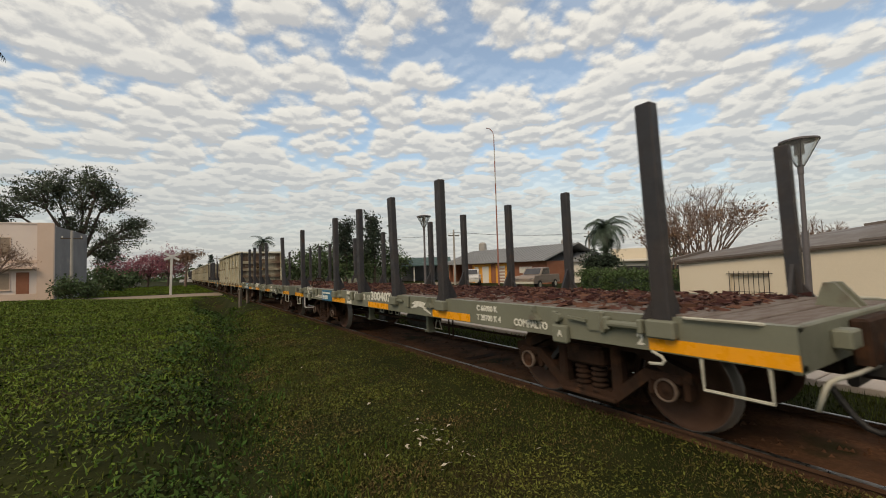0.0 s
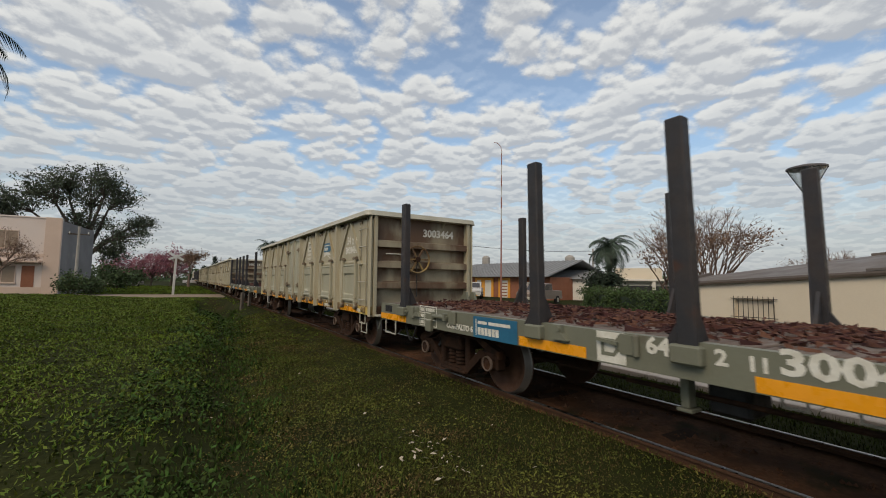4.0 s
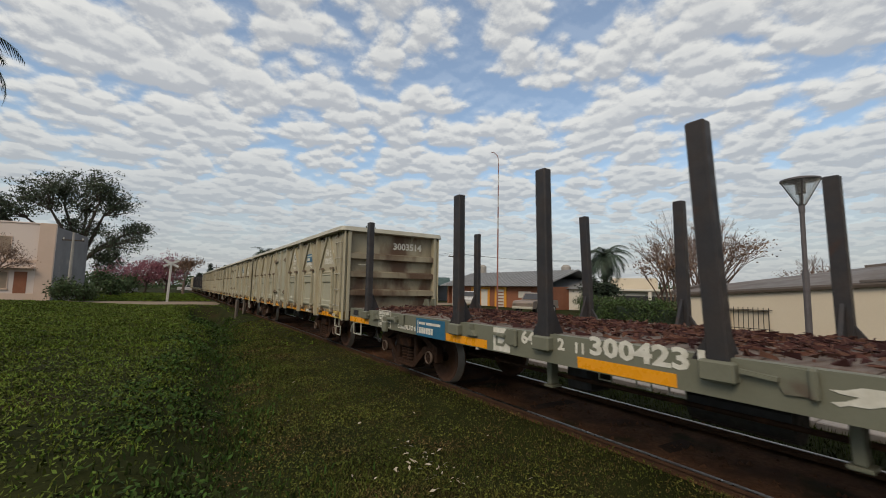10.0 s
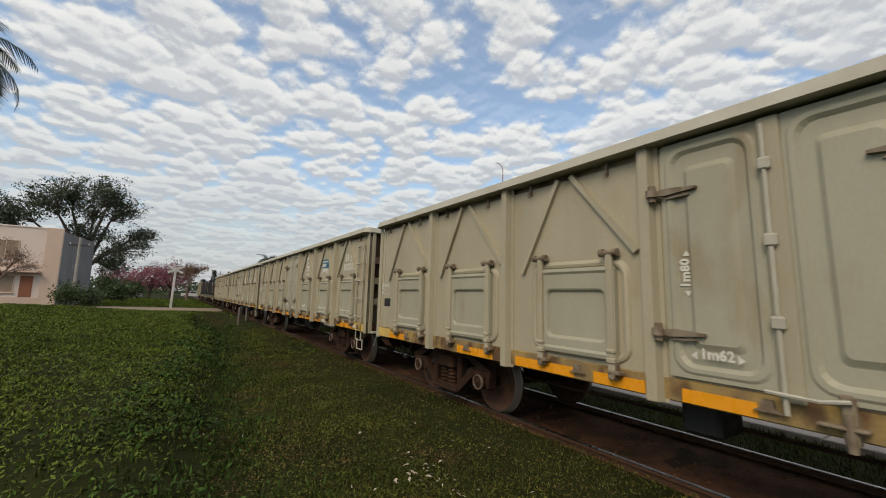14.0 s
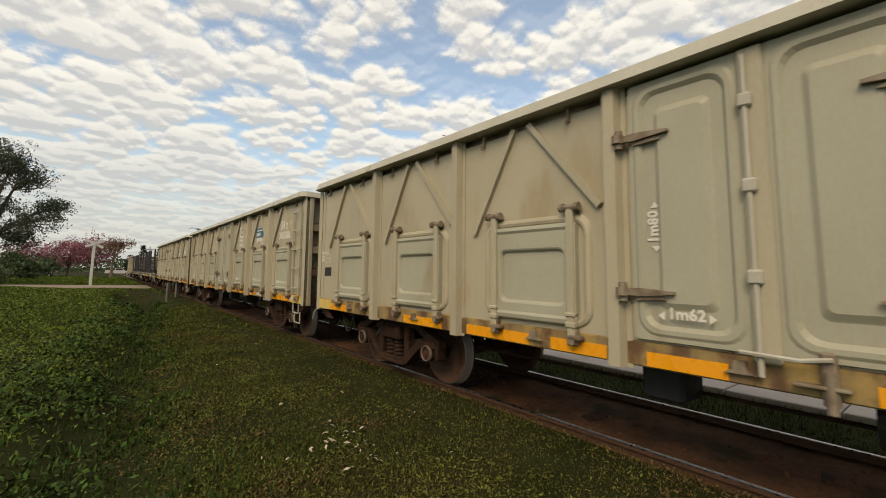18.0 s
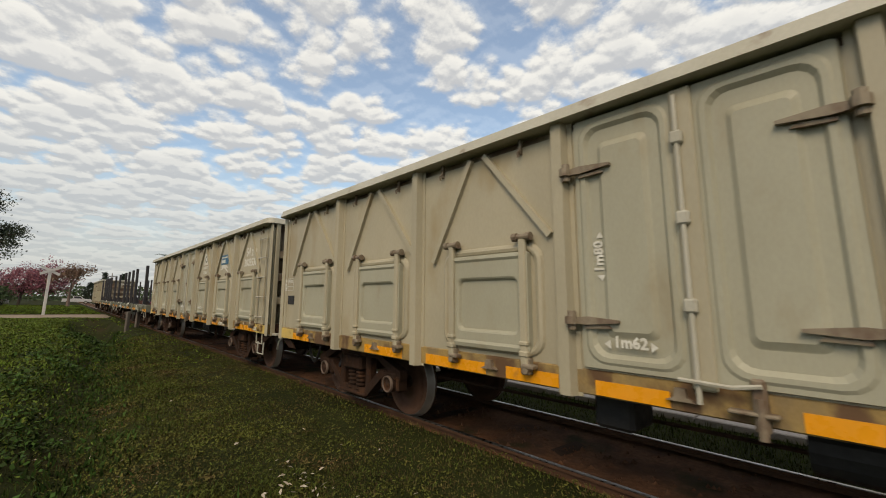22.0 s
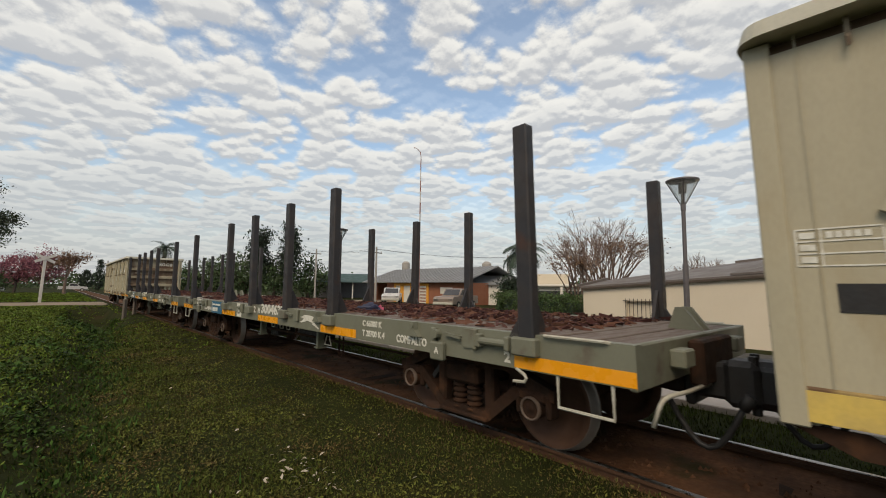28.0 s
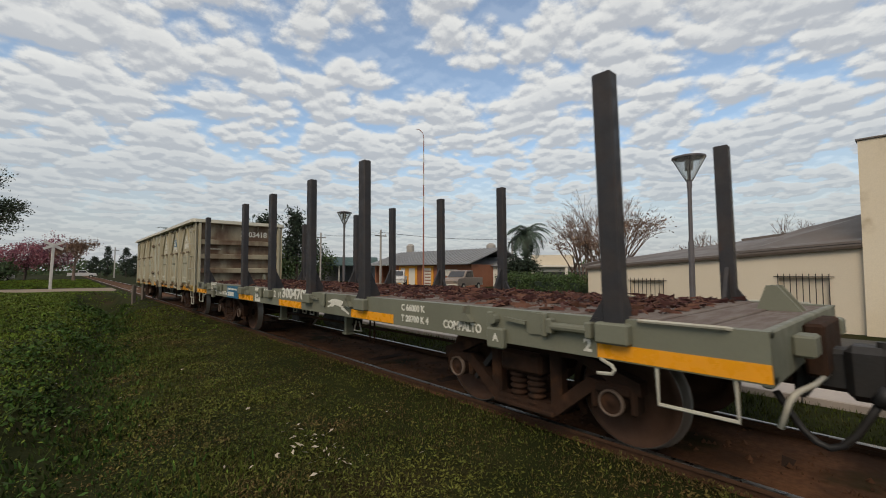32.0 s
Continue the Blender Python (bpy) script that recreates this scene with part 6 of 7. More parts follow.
def hand_wheel(w, x, y, z, mat_name="sill_yellow", r=0.26):
    """A spoked brake wheel that faces -y."""
    hw = new("hand_wheel")
    hw.parent = w
    hw["label"] = "worn yellow spoked hand brake wheel"
    hw.matrix_basis = pose(x, y, z)
    rim = Mesh()
    k = 24
    ring = [Vector((r * math.cos(6.28319 * i / k), 0, r * math.sin(6.28319 * i / k))) for i in range(k)]
    for i in range(k):
        rim.cyl(ring[i], ring[(i + 1) % k], 0.02, n=6, cap=False)
    part("wheel_rim", rim, M[mat_name], hw)
    for i in range(6):
        t = 6.28319 * i / 6
        part("spoke", Mesh().bar((0.05 * math.cos(t), 0, 0.05 * math.sin(t)), (r * math.cos(t), 0, r * math.sin(t)), 0.035, 0.016, (0, 1, 0)), M[mat_name], hw)
    part("hub", Mesh().cyl((0, -0.04, 0), (0, 0.12, 0), 0.06, n=12), M["rust"], hw)
    ch = Mesh()
    for i in range(14):
        ch.cyl((0.02 * (i % 2), 0.06, -0.06 - i * 0.055), (0.02 * ((i + 1) % 2), 0.06, -0.12 - i * 0.055), 0.012, n=6)
    part("chain", ch, M["black"], hw)


def gondola():
    w = thing("gondola_wagon", "beige steel high-sided open gondola wagon with drop doors and rusty bogies", "rail wagon", "wagons of the train")
    L, A = G_LEN, -0.08
    running_gear(w, L, 2.04, 11.40)
    fl = Mesh().box(-1.24, 1.24, 0.12, L - 0.12, 0.93, 1.0)
    part("floor", fl, M["rust"], w)
    for s in (-1, 1):
        x = s * HALF
        part("side_panel", Mesh().box(min(x, x - s * 0.05), max(x, x - s * 0.05), A + 0.05, L - 0.05, ZF, ZT - 0.075), M["beige"], w)
        # strip set back and coloured dark to stand for the shade under the rim
        part("top_chord", Mesh().box(min(x - s * 0.055, x - s * 0.09), max(x - s * 0.055, x - s * 0.09), A + 0.05, L - 0.05, ZT - 0.12, ZT + 0.06), M["beige_end"], w, "recessed chord under the top rail, coloured as shade")
        part("side_sill", Mesh().box(min(x - s * 0.10, x + s * 0.012), max(x - s * 0.10, x + s * 0.012), A + 0.05, L - 0.05, ZS, ZF, 0.01), M["sill_yellow"], w, "worn yellow rusted side sill")
        for y in G_RIBS:
            inst("rib", G_RIB, M["beige"], w, (x, y, 0), "", 0 if s < 0 else 180)
        for y0 in (A, L - 0.13):
            part("corner_post", Mesh().box(min(x, x + s * 0.02), max(x, x + s * 0.02), y0, y0 + 0.13, ZS - 0.03, ZT, 0.008), M["beige"], w)
            part("seam", Mesh().box(min(x, x + s * 0.008), max(x, x + s * 0.008), (0.19 if y0 < 1 else L - 0.25), (0.20 if y0 < 1 else L - 0.24), ZF, ZT), M["beige"], w)
        edges = [0.0] + G_RIBS + [L]
        for k in range(7):
            if k == 3:
                continue
            side_bay(w, s, edges[k], edges[k + 1], DOOR_Y[k], -1 if k == 0 else (1 if k == 6 else 0))
        # double hinged doors in the middle bay
        turn = 0 if s < 0 else 180
        for q, (a, b) in enumerate(((6.05, 6.80), (6.90, 7.66))):
            d = new("side_door")
            d.parent = w
            xo = x + s * 0.035
            m = Mesh()
            rings = [(a, b, ZF + 0.01, ZT - 0.02, 0.002, 0.03), (a + 0.01, b - 0.01, ZF + 0.02, ZT - 0.03, -0.035, 0.03), (a + 0.04, b - 0.04, ZF + 0.05, ZT - 0.06, -0.035, 0.14), (a + 0.06, b - 0.06, ZF + 0.07, ZT - 0.08, -0.046, 0.13), (a + 0.09, b - 0.09, ZF + 0.10, ZT - 0.11, -0.046, 0.12), (a + 0.115, b - 0.115, ZF + 0.13, ZT - 0.14, -0.018, 0.11),
                     (a + 0.19, b - 0.19, ZF + 0.24, ZT - 0.24, -0.018, 0.06), (a + 0.20, b - 0.20, ZF + 0.25, ZT - 0.25, -0.022, 0.05), (a + 0.23, b - 0.23, ZF + 0.29, ZT - 0.29, -0.045, 0.04)]
            m.pressed([(r0, r1, r2, r3, x - s * r4, r5) for r0, r1, r2, r3, r4, r5 in rings], 0, 4)
            part("door_leaf", m, M["beige_grey"], d)
            for z in (ZF + 0.36, ZT - 0.44):
                yy, o = (b + 0.05, -1) if q else (a - 0.05, 1)
                h = Mesh().prism([(yy, z - 0.02), (yy + o * 0.12, z - 0.03), (yy + o * 0.36, z - 0.01), (yy + o * 0.36, z + 0.01), (yy + o * 0.12, z + 0.03), (yy, z + 0.02)], "x", min(xo + s * 0.01, xo + s * 0.05), max(xo + s * 0.01, xo + s * 0.05))
                h.prism([(yy + o * 0.10, z - 0.06), (yy + o * 0.30, z - 0.05), (yy + o * 0.28, z - 0.03), (yy + o * 0.10, z - 0.035)], "x", min(xo, xo + s * 0.03), max(xo, xo + s * 0.03))
                h.cyl((xo + s * 0.045, yy, z - 0.07), (xo + s * 0.045, yy, z + 0.07), 0.032, n=8)
                h.cyl((xo + s * 0.06, yy, z - 0.03), (xo + s * 0.06, yy, z + 0.03), 0.045, n=8)
                part("door_hinge", h, M["fitting"], d)
        part("door_strip", Mesh().box(min(x + s * 0.03, x + s * 0.062), max(x + s * 0.03, x + s * 0.062), 6.78, 6.92, ZF - 0.03, ZT - 0.03, 0.012), M["beige"], w)
        bolt = Mesh().cyl((x + s * 0.075, 6.88, ZS + 0.08), (x + s * 0.075, 6.88, ZT - 0.08), 0.017, n=8)
        for z in (1.42, 1.98, 2.52):
            bolt.box(min(x + s * 0.04, x + s * 0.10), max(x + s * 0.04, x + s * 0.10), 6.84, 6.92, z, z + 0.09, 0.012)
        part("door_bolt", bolt, M["beige_rim"], w)
        part("door_latch", Mesh().tube([(x + s * 0.09, 6.56, ZF + 0.045), (x + s * 0.10, 6.70, ZF + 0.02), (x + s * 0.10, 6.98, ZF + 0.03)], 0.014, 6), M["pale_metal"], w)
        part("latch_bracket", Mesh().box(min(x, x + s * 0.07), max(x, x + s * 0.07), 6.55, 6.62, ZS - 0.03, ZF + 0.08, 0.012).cyl((x + s * 0.07, 6.58, ZS - 0.06), (x + s * 0.07, 6.58, ZS + 0.16), 0.025, n=8).box(min(x + s * 0.02, x + s * 0.09), max(x + s * 0.02, x + s * 0.09), 6.50, 6.74, ZS + 0.06, ZS + 0.085, 0.008), M["fitting"], w)
        # ladder beside the leading corner, and its steps below
        ld = new("ladder")
        ld.parent = w
        yl0, yl1 = (0.12, 0.50) if s < 0 else (L - 0.50, L - 0.12)
        for y in (yl0, yl1):
            part("ladder_rail", Mesh().box(min(x + s * 0.045, x + s * 0.055), max(x + s * 0.045, x + s * 0.055), y - 0.02, y + 0.02, ZF + 0.0, ZT - 0.22), M["beige"], ld)
        for k in range(5):
            z = 1.12 + k * 0.385
            part("rung", Mesh().tube([(x + s * 0.01, yl0, z), (x + s * 0.07, yl0, z), (x + s * 0.07, yl1, z), (x + s * 0.01, yl1, z)], 0.011, 6), M["pale_metal"], ld)
        st = new("corner_step")
        st.parent = w
        for z, o in ((ZS - 0.20, 0.11), (ZS - 0.39, 0.01)):
            ya, yb = (0.17 + o, 0.48 + o) if s < 0 else (L - 0.48 - o, L - 0.17 - o)
            part("step_bar", Mesh().tube([(x - s * 0.03, ya, z + 0.22), (x - s * 0.03, ya, z), (x - s * 0.03, yb, z), (x - s * 0.03, yb, z + 0.22)], 0.014, 6), M["pale_metal"], st)
        for a, b in ((A + 0.06, 0.60), (L - 0.62, L - 0.06)):
            part("corner_plate", Mesh().box(min(x + s * 0.010, x + s * 0.016), max(x + s * 0.010, x + s * 0.016), a, b, ZS + 0.004, ZF - 0.02), M["corner_yellow"], w, "brighter yellow sill corner")
        # orange tape pieces along the sill
        for y0, y1 in ((0.62, 1.25), (1.30, 1.85), (3.31, 3.78), (4.06, 4.87), (5.10, 5.64), (5.96, 6.41), (7.07, 7.58), (7.89, 8.42), (8.66, 9.52), (9.95, 10.75), (12.4, 13.0)):
            part("reflective_tape", Mesh().box(min(x + s * 0.012, x + s * 0.017), max(x + s * 0.012, x + s * 0.017), y0, y1, ZS + 0.012, ZS + 0.115), M["tape"], w, "bright orange reflective tape")
        for y in (1.75, 3.42, 5.02, 7.0, 8.6, 10.5, 12.3):
            part("sill_lug", Mesh().prism([(y - 0.09, ZS + 0.07), (y + 0.09, ZS + 0.07), (y + 0.04, ZS + 0.095), (y + 0.03, ZS + 0.15), (y - 0.03, ZS + 0.15), (y - 0.04, ZS + 0.095)], "x", min(x + s * 0.01, x + s * 0.05), max(x + s * 0.01, x + s * 0.05)), M["fitting"], w)
        part("sill_bracket", Mesh().box(min(x, x + s * 0.06), max(x, x + s * 0.06), 0.16, 0.34, ZS + 0.04, ZS + 0.16, 0.01).cyl((x + s * 0.02, 0.25, ZS + 0.10), (x + s * 0.09, 0.25, ZS + 0.10), 0.035, n=8), M["sill_yellow"], w)
    part("top_rim", ring_rim(HALF + 0.145, A - 0.03, L + 0.03, ZT, ZT + 0.105, 0.225), M["beige_rim"], w, "scuffed beige top rail")
    for y0, s in ((A, -1), (L, 1)):
        yp = y0 - s * 0.16
        part("end_top", Mesh().box(-1.24, 1.24, min(y0 - s * 0.01, yp), max(y0 - s * 0.01, yp), ZT - 0.012, ZT - 0.002), M["beige"], w)
        part("end_panel", Mesh().box(-1.24, 1.24, min(yp, yp - s * 0.05), max(yp, yp - s * 0.05), ZF - 0.05, ZT), M["beige_end"], w)
        for z in (1.38, 1.83, 2.28):
            m = Mesh()
            ya, yb = yp, y0 - s * 0.02
            m.prism([(ya, z - 0.01), (yb, z - 0.01), (yb, z + 0.12), (ya, z + 0.15)], "x", -1.22, 1.22)
            part("end_rib", m, M["beige_end"], w)
        for sx in (-1, 1):
            part("end_post", Mesh().box(min(sx * 1.25, sx * 1.17), max(sx * 1.25, sx * 1.17), min(y0 - s * 0.004, yp), max(y0 - s * 0.004, yp), ZS - 0.03, ZT, 0.008), M["beige"], w)
            part("corner_gusset", Mesh().prism([(y0, ZS - 0.03), (y0 - s * 0.35, ZS - 0.03), (y0 - s * 0.55, ZS - 0.16), (y0 - s * 0.30, ZS - 0.16)], "x", sx * 1.24 - 0.01, sx * 1.24 + 0.01), M["rust"], w)
        part("end_sill", Mesh().box(-1.24, 1.24, min(y0 - s * 0.02, y0 - s * 0.14), max(y0 - s * 0.02, y0 - s * 0.14), ZS - 0.05, ZF, 0.01), M["rust"], w, "rusty brown end sill")
        for sx in (-0.55, 0.55):
            part("rim_bracket", Mesh().prism([(yp, ZT - 0.16), (y0 + s * 0.0, ZT - 0.01), (yp, ZT - 0.01)], "x", sx - 0.01, sx + 0.01), M["beige"], w)
    hd = Mesh().tube([(-0.95, -0.02, 2.12), (-0.95, -0.08, 2.12), (-0.62, -0.08, 2.12), (-0.62, -0.02, 2.12)], 0.014, 6)
    part("hand_rail", hd, M["pale_metal"], w)
    x = -HALF - 0.002
    blue_plate(w, 2.80, 3.40, 2.30, 2.54, x)
    hound(w, 3.44, 2.17, 0.66, x)
    emblem_box(w, 5.12, 2.38, 0.36, x, True)
    side_text("C 65500 K", 0.105, 5.20, 2.25, w, x, squeeze=0.95)
    side_text("T 22300 K", 0.105, 5.20, 2.115, w, x, squeeze=0.95)
    arrow_text("1m25", 0.105, 5.06, 1.15, w, x - 0.066)
    arrow_text("1m62", 0.105, 7.40, 1.15, w, x - 0.062)
    arrow_text("1m80", 0.105, 7.44, 1.70, w, x - 0.022, True)
    arrow_text("0m85", 0.085, 5.64, 1.46, w, x, True)
    side_text("2", 0.10, 1.35, ZS + 0.07, w, x - 0.012)
    side_text("COMPALTO", 0.10, 3.20, ZS + 0.008, w, x - 0.012, squeeze=0.9)
    side_text("4", 0.085, 3.02, ZS + 0.112, w, x - 0.012)
    side_text("1", 0.09, 12.35, ZS + 0.07, w, x - 0.012)
    data_panel(w, 13.47, 1.62, x, 0.66)
    part("black_panel", Mesh().box(x - 0.003, x, 13.06, 13.32, 1.38, 1.53), M["black"], w, "black painted square")
    return w


F_LEN = 13.4
F_STAKES = [0.88, 4.25, 5.86, 7.57, 9.21, 12.44]
FS, FD = 0.815, 1.10


def stake_mesh(h):
    m = Mesh()
    m.box(-0.055, 0.055, -0.075, 0.075, 0.0, h, 0.012)
    m.prism([(0.055, 0.0), (0.26, 0.0), (0.055, 0.42)], "y", -0.02, 0.02)
    m.prism([(0.07, 0.0), (0.20, 0.0), (0.07, 0.2)], "x", -0.02, 0.02)
    return m.mesh("stake")


STAKE = stake_mesh(1.835)


def pocket_mesh():
    m = Mesh()
    m.box(-0.085, 0.03, -0.12, 0.12, -0.15, 0.0, 0.015)
    return m.mesh("stake_pocket")


POCKET = pocket_mesh()


def buckle_mesh(k):
    m = Mesh()
    if k == 0:      # ratchet drum
        m.cyl((-0.05, -0.16, 0), (-0.05, 0.16, 0), 0.032, n=10)
        m.box(-0.08, 0.0, -0.19, -0.14, -0.06, 0.06, 0.01)
        m.box(-0.08, 0.0, 0.14, 0.19, -0.06, 0.06, 0.01)
    elif k == 1:    # shackle and pin
        m.prism([(-0.10, -0.08), (0.06, -0.09), (0.12, 0.02), (0.06, 0.09), (-0.10, 0.08)], "x", -0.02, 0.0)
        m.bar((-0.035, 0.08, 0.0), (-0.035, 0.30, 0.02), 0.03, 0.03)
        m.box(-0.05, 0.0, -0.12, -0.07, -0.10, 0.10, 0.015)
    else:           # lug with eye
        m.prism([(-0.11, -0.05), (0.11, -0.05), (0.04, 0.02), (0.03, 0.10), (-0.03, 0.10), (-0.04, 0.02)], "x", -0.06, 0.0)
        m.cyl((-0.07, 0, 0.06), (0.0, 0, 0.06), 0.028, n=10)
    return m.mesh("lashing_fitting")


BUCKLES = [buckle_mesh(k) for k in range(3)]


def bark_litter(length, seed):
    """Broken bark strips scattered over a deck."""
    rng = np.random.default_rng(seed)
    m = Mesh()
    for _ in range(3900):
        y = rng.uniform(0.7, length - 0.5)
        x = rng.normal(0, 0.55) if rng.random() < 0.6 else rng.uniform(-1.24, 1.24)
        if abs(x) > 1.25:
            continue
        heap = 0.075 * math.exp(-(x / 0.8) ** 2) * (0.55 + 0.45 * math.sin(y * 1.7 + seed) * math.cos(y * 0.6))
        z = FD + 0.015 + max(heap, 0) * rng.random()
        a, ln, wd = rng.uniform(0, 6.28), rng.uniform(0.04, 0.20), rng.uniform(0.008, 0.032)
        c, s = math.cos(a), math.sin(a)
        t0, t1 = rng.uniform(-0.03, 0.05), rng.uniform(-0.02, 0.06)
        p = [(-ln / 2, -wd / 2, 0), (ln / 2, -wd / 2, t0), (ln / 2, wd / 2, t0), (-ln / 2, wd / 2, t1), (-ln * 0.4, 0, 0.018 + t1 / 2), (ln * 0.4, 0, 0.018 + t0 / 2)]
        m.add([(x + q[0] * c - q[1] * s, y + q[0] * s + q[1] * c, z + q[2]) for q in p], [(0, 1, 5, 4), (3, 4, 5, 2), (0, 4, 3), (1, 2, 5), (0, 3, 2, 1)])
    return m


def flat_wagon():
    w = thing("flat_wagon", "grey-green flat wagon with dark steel stakes and bark-strewn deck", "rail wagon", "wagons of the train")
    L = F_LEN
    running_gear(w, L, 1.95, L - 2.06)
    for k, y in enumerate(np.arange(0.05, L - 0.3, 0.296)):
        part("deck_plank", Mesh().box(-1.28, 1.28, y, y + 0.285, FD - 0.06, FD + 0.004 * ((k * 7) % 5), 0.008), M["deck"], w)
    for s in (-1, 1):
        x = s * FHALF
        m = Mesh()
        m.prism([(x, FS), (x, FD + 0.01), (x - s * 0.10, FD + 0.01), (x - s * 0.10, FD - 0.03), (x - s * 0.03, FD - 0.03), (x - s * 0.03, FS + 0.04), (x - s * 0.12, FS + 0.04), (x - s * 0.12, FS)], "y", 0.0, L)
        part("side_sill", m, M["greygreen"], w)
        turn = 0 if s < 0 else 180
        for y in F_STAKES:
            inst("stake_pocket", POCKET, M["greygreen"], w, (x, y, FD - 0.015), "", turn)
            inst("stake", STAKE, M["steel_dark"], w, (x - s * 0.02, y, FD - 0.03), "dark square steel stake", turn)
        for k, y in ((0, 1.22), (1, 1.55), (2, 2.35), (2, 4.62), (1, 5.42), (1, 8.10), (2, 8.85), (1, 10.9), (0, 11.2), (2, 11.9), (1, 12.15)):
            inst("lashing_fitting", BUCKLES[k], M["greygreen"], w, (x, y, FD - 0.085), "", turn)
        for y0, y1 in ((0.0, 1.02), (3.58, 4.56), (6.18, 7.14), (8.55, 9.49), (12.35, L)):
            part("reflective_tape", Mesh().box(min(x, x + s * 0.005), max(x, x + s * 0.005), y0, y1, FS + 0.01, FS + 0.115), M["tape"], w, "bright orange reflective tape")
        part("jack_bracket", Mesh().box(min(x, x + s * 0.07), max(x, x + s * 0.07), 1.86, 2.05, FS - 0.05, FS + 0.13, 0.015).box(min(x, x + s * 0.05), max(x, x + s * 0.05), 2.0, 2.06, FS - 0.02, FD - 0.02, 0.01).cyl((x, 1.98, FD - 0.08), (x + s * 0.07, 1.98, FD - 0.08), 0.045, n=10), M["greygreen"], w)
        part("jack_bracket", Mesh().box(min(x, x + s * 0.07), max(x, x + s * 0.07), 11.42, 11.58, FS - 0.05, FS + 0.13, 0.015), M["greygreen"], w)
        part("grab_bar", Mesh().tube([(x - s * 0.01, 0.18, FD + 0.005), (x + s * 0.03, 0.20, FD + 0.015), (x + s * 0.03, 0.70, FD + 0.015), (x - s * 0.01, 0.72, FD + 0.005)], 0.013, 6), M["pale_metal"], w)
        part("corner_step", Mesh().tube([(x - s * 0.02, 0.18, FS), (x - s * 0.02, 0.18, FS - 0.24), (x - s * 0.02, 0.62, FS - 0.24), (x - s * 0.02, 0.62, FS)], 0.014, 6), M["pale_metal"], w)
        part("rope_hook", Mesh().tube([(x, 1.00, FS), (x + s * 0.01, 0.96, FS - 0.015), (x + s * 0.02, 0.91, FS - 0.03), (x + s * 0.02, 0.89, FS - 0.06), (x + s * 0.02, 0.91, FS - 0.09), (x + s * 0.02, 1.02, FS - 0.10)], 0.014, 6), M["pale_metal"], w)
    part("corner_step", Mesh().tube([(-FHALF + 0.02, L - 0.18, FS), (-FHALF + 0.02, L - 0.18, FS - 0.24), (-FHALF + 0.02, L - 0.6, FS - 0.24), (-FHALF + 0.02, L - 0.6, FS)], 0.014, 6), M["pale_metal"], w)
    for y0, s in ((0.0, -1), (L, 1)):
        part("end_beam", Mesh().box(-FHALF + 0.005, FHALF - 0.005, min(y0, y0 - s * 0.06), max(y0, y0 - s * 0.06), FS - 0.02, FD + 0.01, 0.012), M["greygreen"], w)
        part("buffer_block", Mesh().box(-0.42, 0.42, min(y0 + s * 0.12, y0), max(y0 + s * 0.12, y0), FS - 0.10, FD - 0.02, 0.02), M["rust"], w)
        for sx in (-0.72, 0.72):
            part("end_bracket", Mesh().box(sx - 0.11, sx + 0.11, min(y0 + s * 0.12, y0), max(y0 + s * 0.12, y0), FD - 0.20, FD - 0.06, 0.015), M["greygreen"], w)
        for sx in (0.35, 0.55):
            part("bridge_plate", Mesh().prism([(y0 - s * 0.10, FD), (y0 - s * 0.42, FD), (y0 - s * 0.34, FD + 0.22), (y0 - s * 0.26, FD + 0.22)], "x", sx, sx + 0.05), M["greygreen"], w, "raised grey hinged plate")
    for y in (6.25, 6.55, 6.95):
        part("hanger", Mesh().tube([(-1.15, y, FS), (-1.15, y, FS - 0.11), (-1.15, y + 0.14, FS - 0.11), (-1.15, y + 0.14, FS)], 0.011, 6), M["pale_metal"], w, "pale bent steel hanger")
    part("hanger", Mesh().tube([(-1.1, 4.86, FS - 0.1), (-1.1, 4.80, FS - 0.24), (-1.1, 5.00, FS - 0.24), (-1.1, 4.94, FS - 0.1)], 0.012, 6), M["pale_metal"], w, "pale bent steel hanger")
    for y in (5.2, 7.75):
        part("brake_bracket", Mesh().box(-1.12, -1.0, y, y + 0.07, FS - 0.30, FS, 0.008).box(-1.14, -0.98, y - 0.03, y + 0.10, FS - 0.33, FS - 0.30, 0.006), M["greygreen"], w)
    part("brake_beam", Mesh().tube([(-1.0, 4.3, FS - 0.18), (-1.0, 8.4, FS - 0.20)], 0.022, 8), M["rust"], w)
    part("bark_litter", bark_litter(L, 3), M["bark"], w, "scattered red-brown bark strips")["kind"] = "stuff"
    x = -FHALF - 0.002
    side_text("2", 0.13, 1.13, FS + 0.015, w, x)
    side_text("A", 0.09, 1.97, FS + 0.0, w, x - 0.07)
    side_text("COMPALTO", 0.115, 2.70, FS + 0.03, w, x, squeeze=0.86)
    side_text("C 66000 K", 0.10, 3.42, FS + 0.16, w, x, squeeze=0.95)
    side_text("T 20700 K 4", 0.10, 3.42, FS + 0.04, w, x, squeeze=0.95)
    hound(w, 5.26, FS + 0.10, 0.66, x)
    side_text("64", 0.19, 7.93, FS + 0.12, w, x, squeeze=1.1)
    side_text("2", 0.16, 7.39, FS + 0.12, w, x, squeeze=1.1)
    side_text("11", 0.14, 7.19, FS + 0.12, w, x, squeeze=1.1)
    emblem_box(w, 8.42, FS + 0.015, 0.30, x)
    blue_plate(w, 9.52, 10.38, FS + 0.0, FD - 0.01, x)
    side_text("COMPALTO 6", 0.105, 11.05, FS + 0.035, w, x)
    data_panel(w, 11.86, FS + 0.02, x)
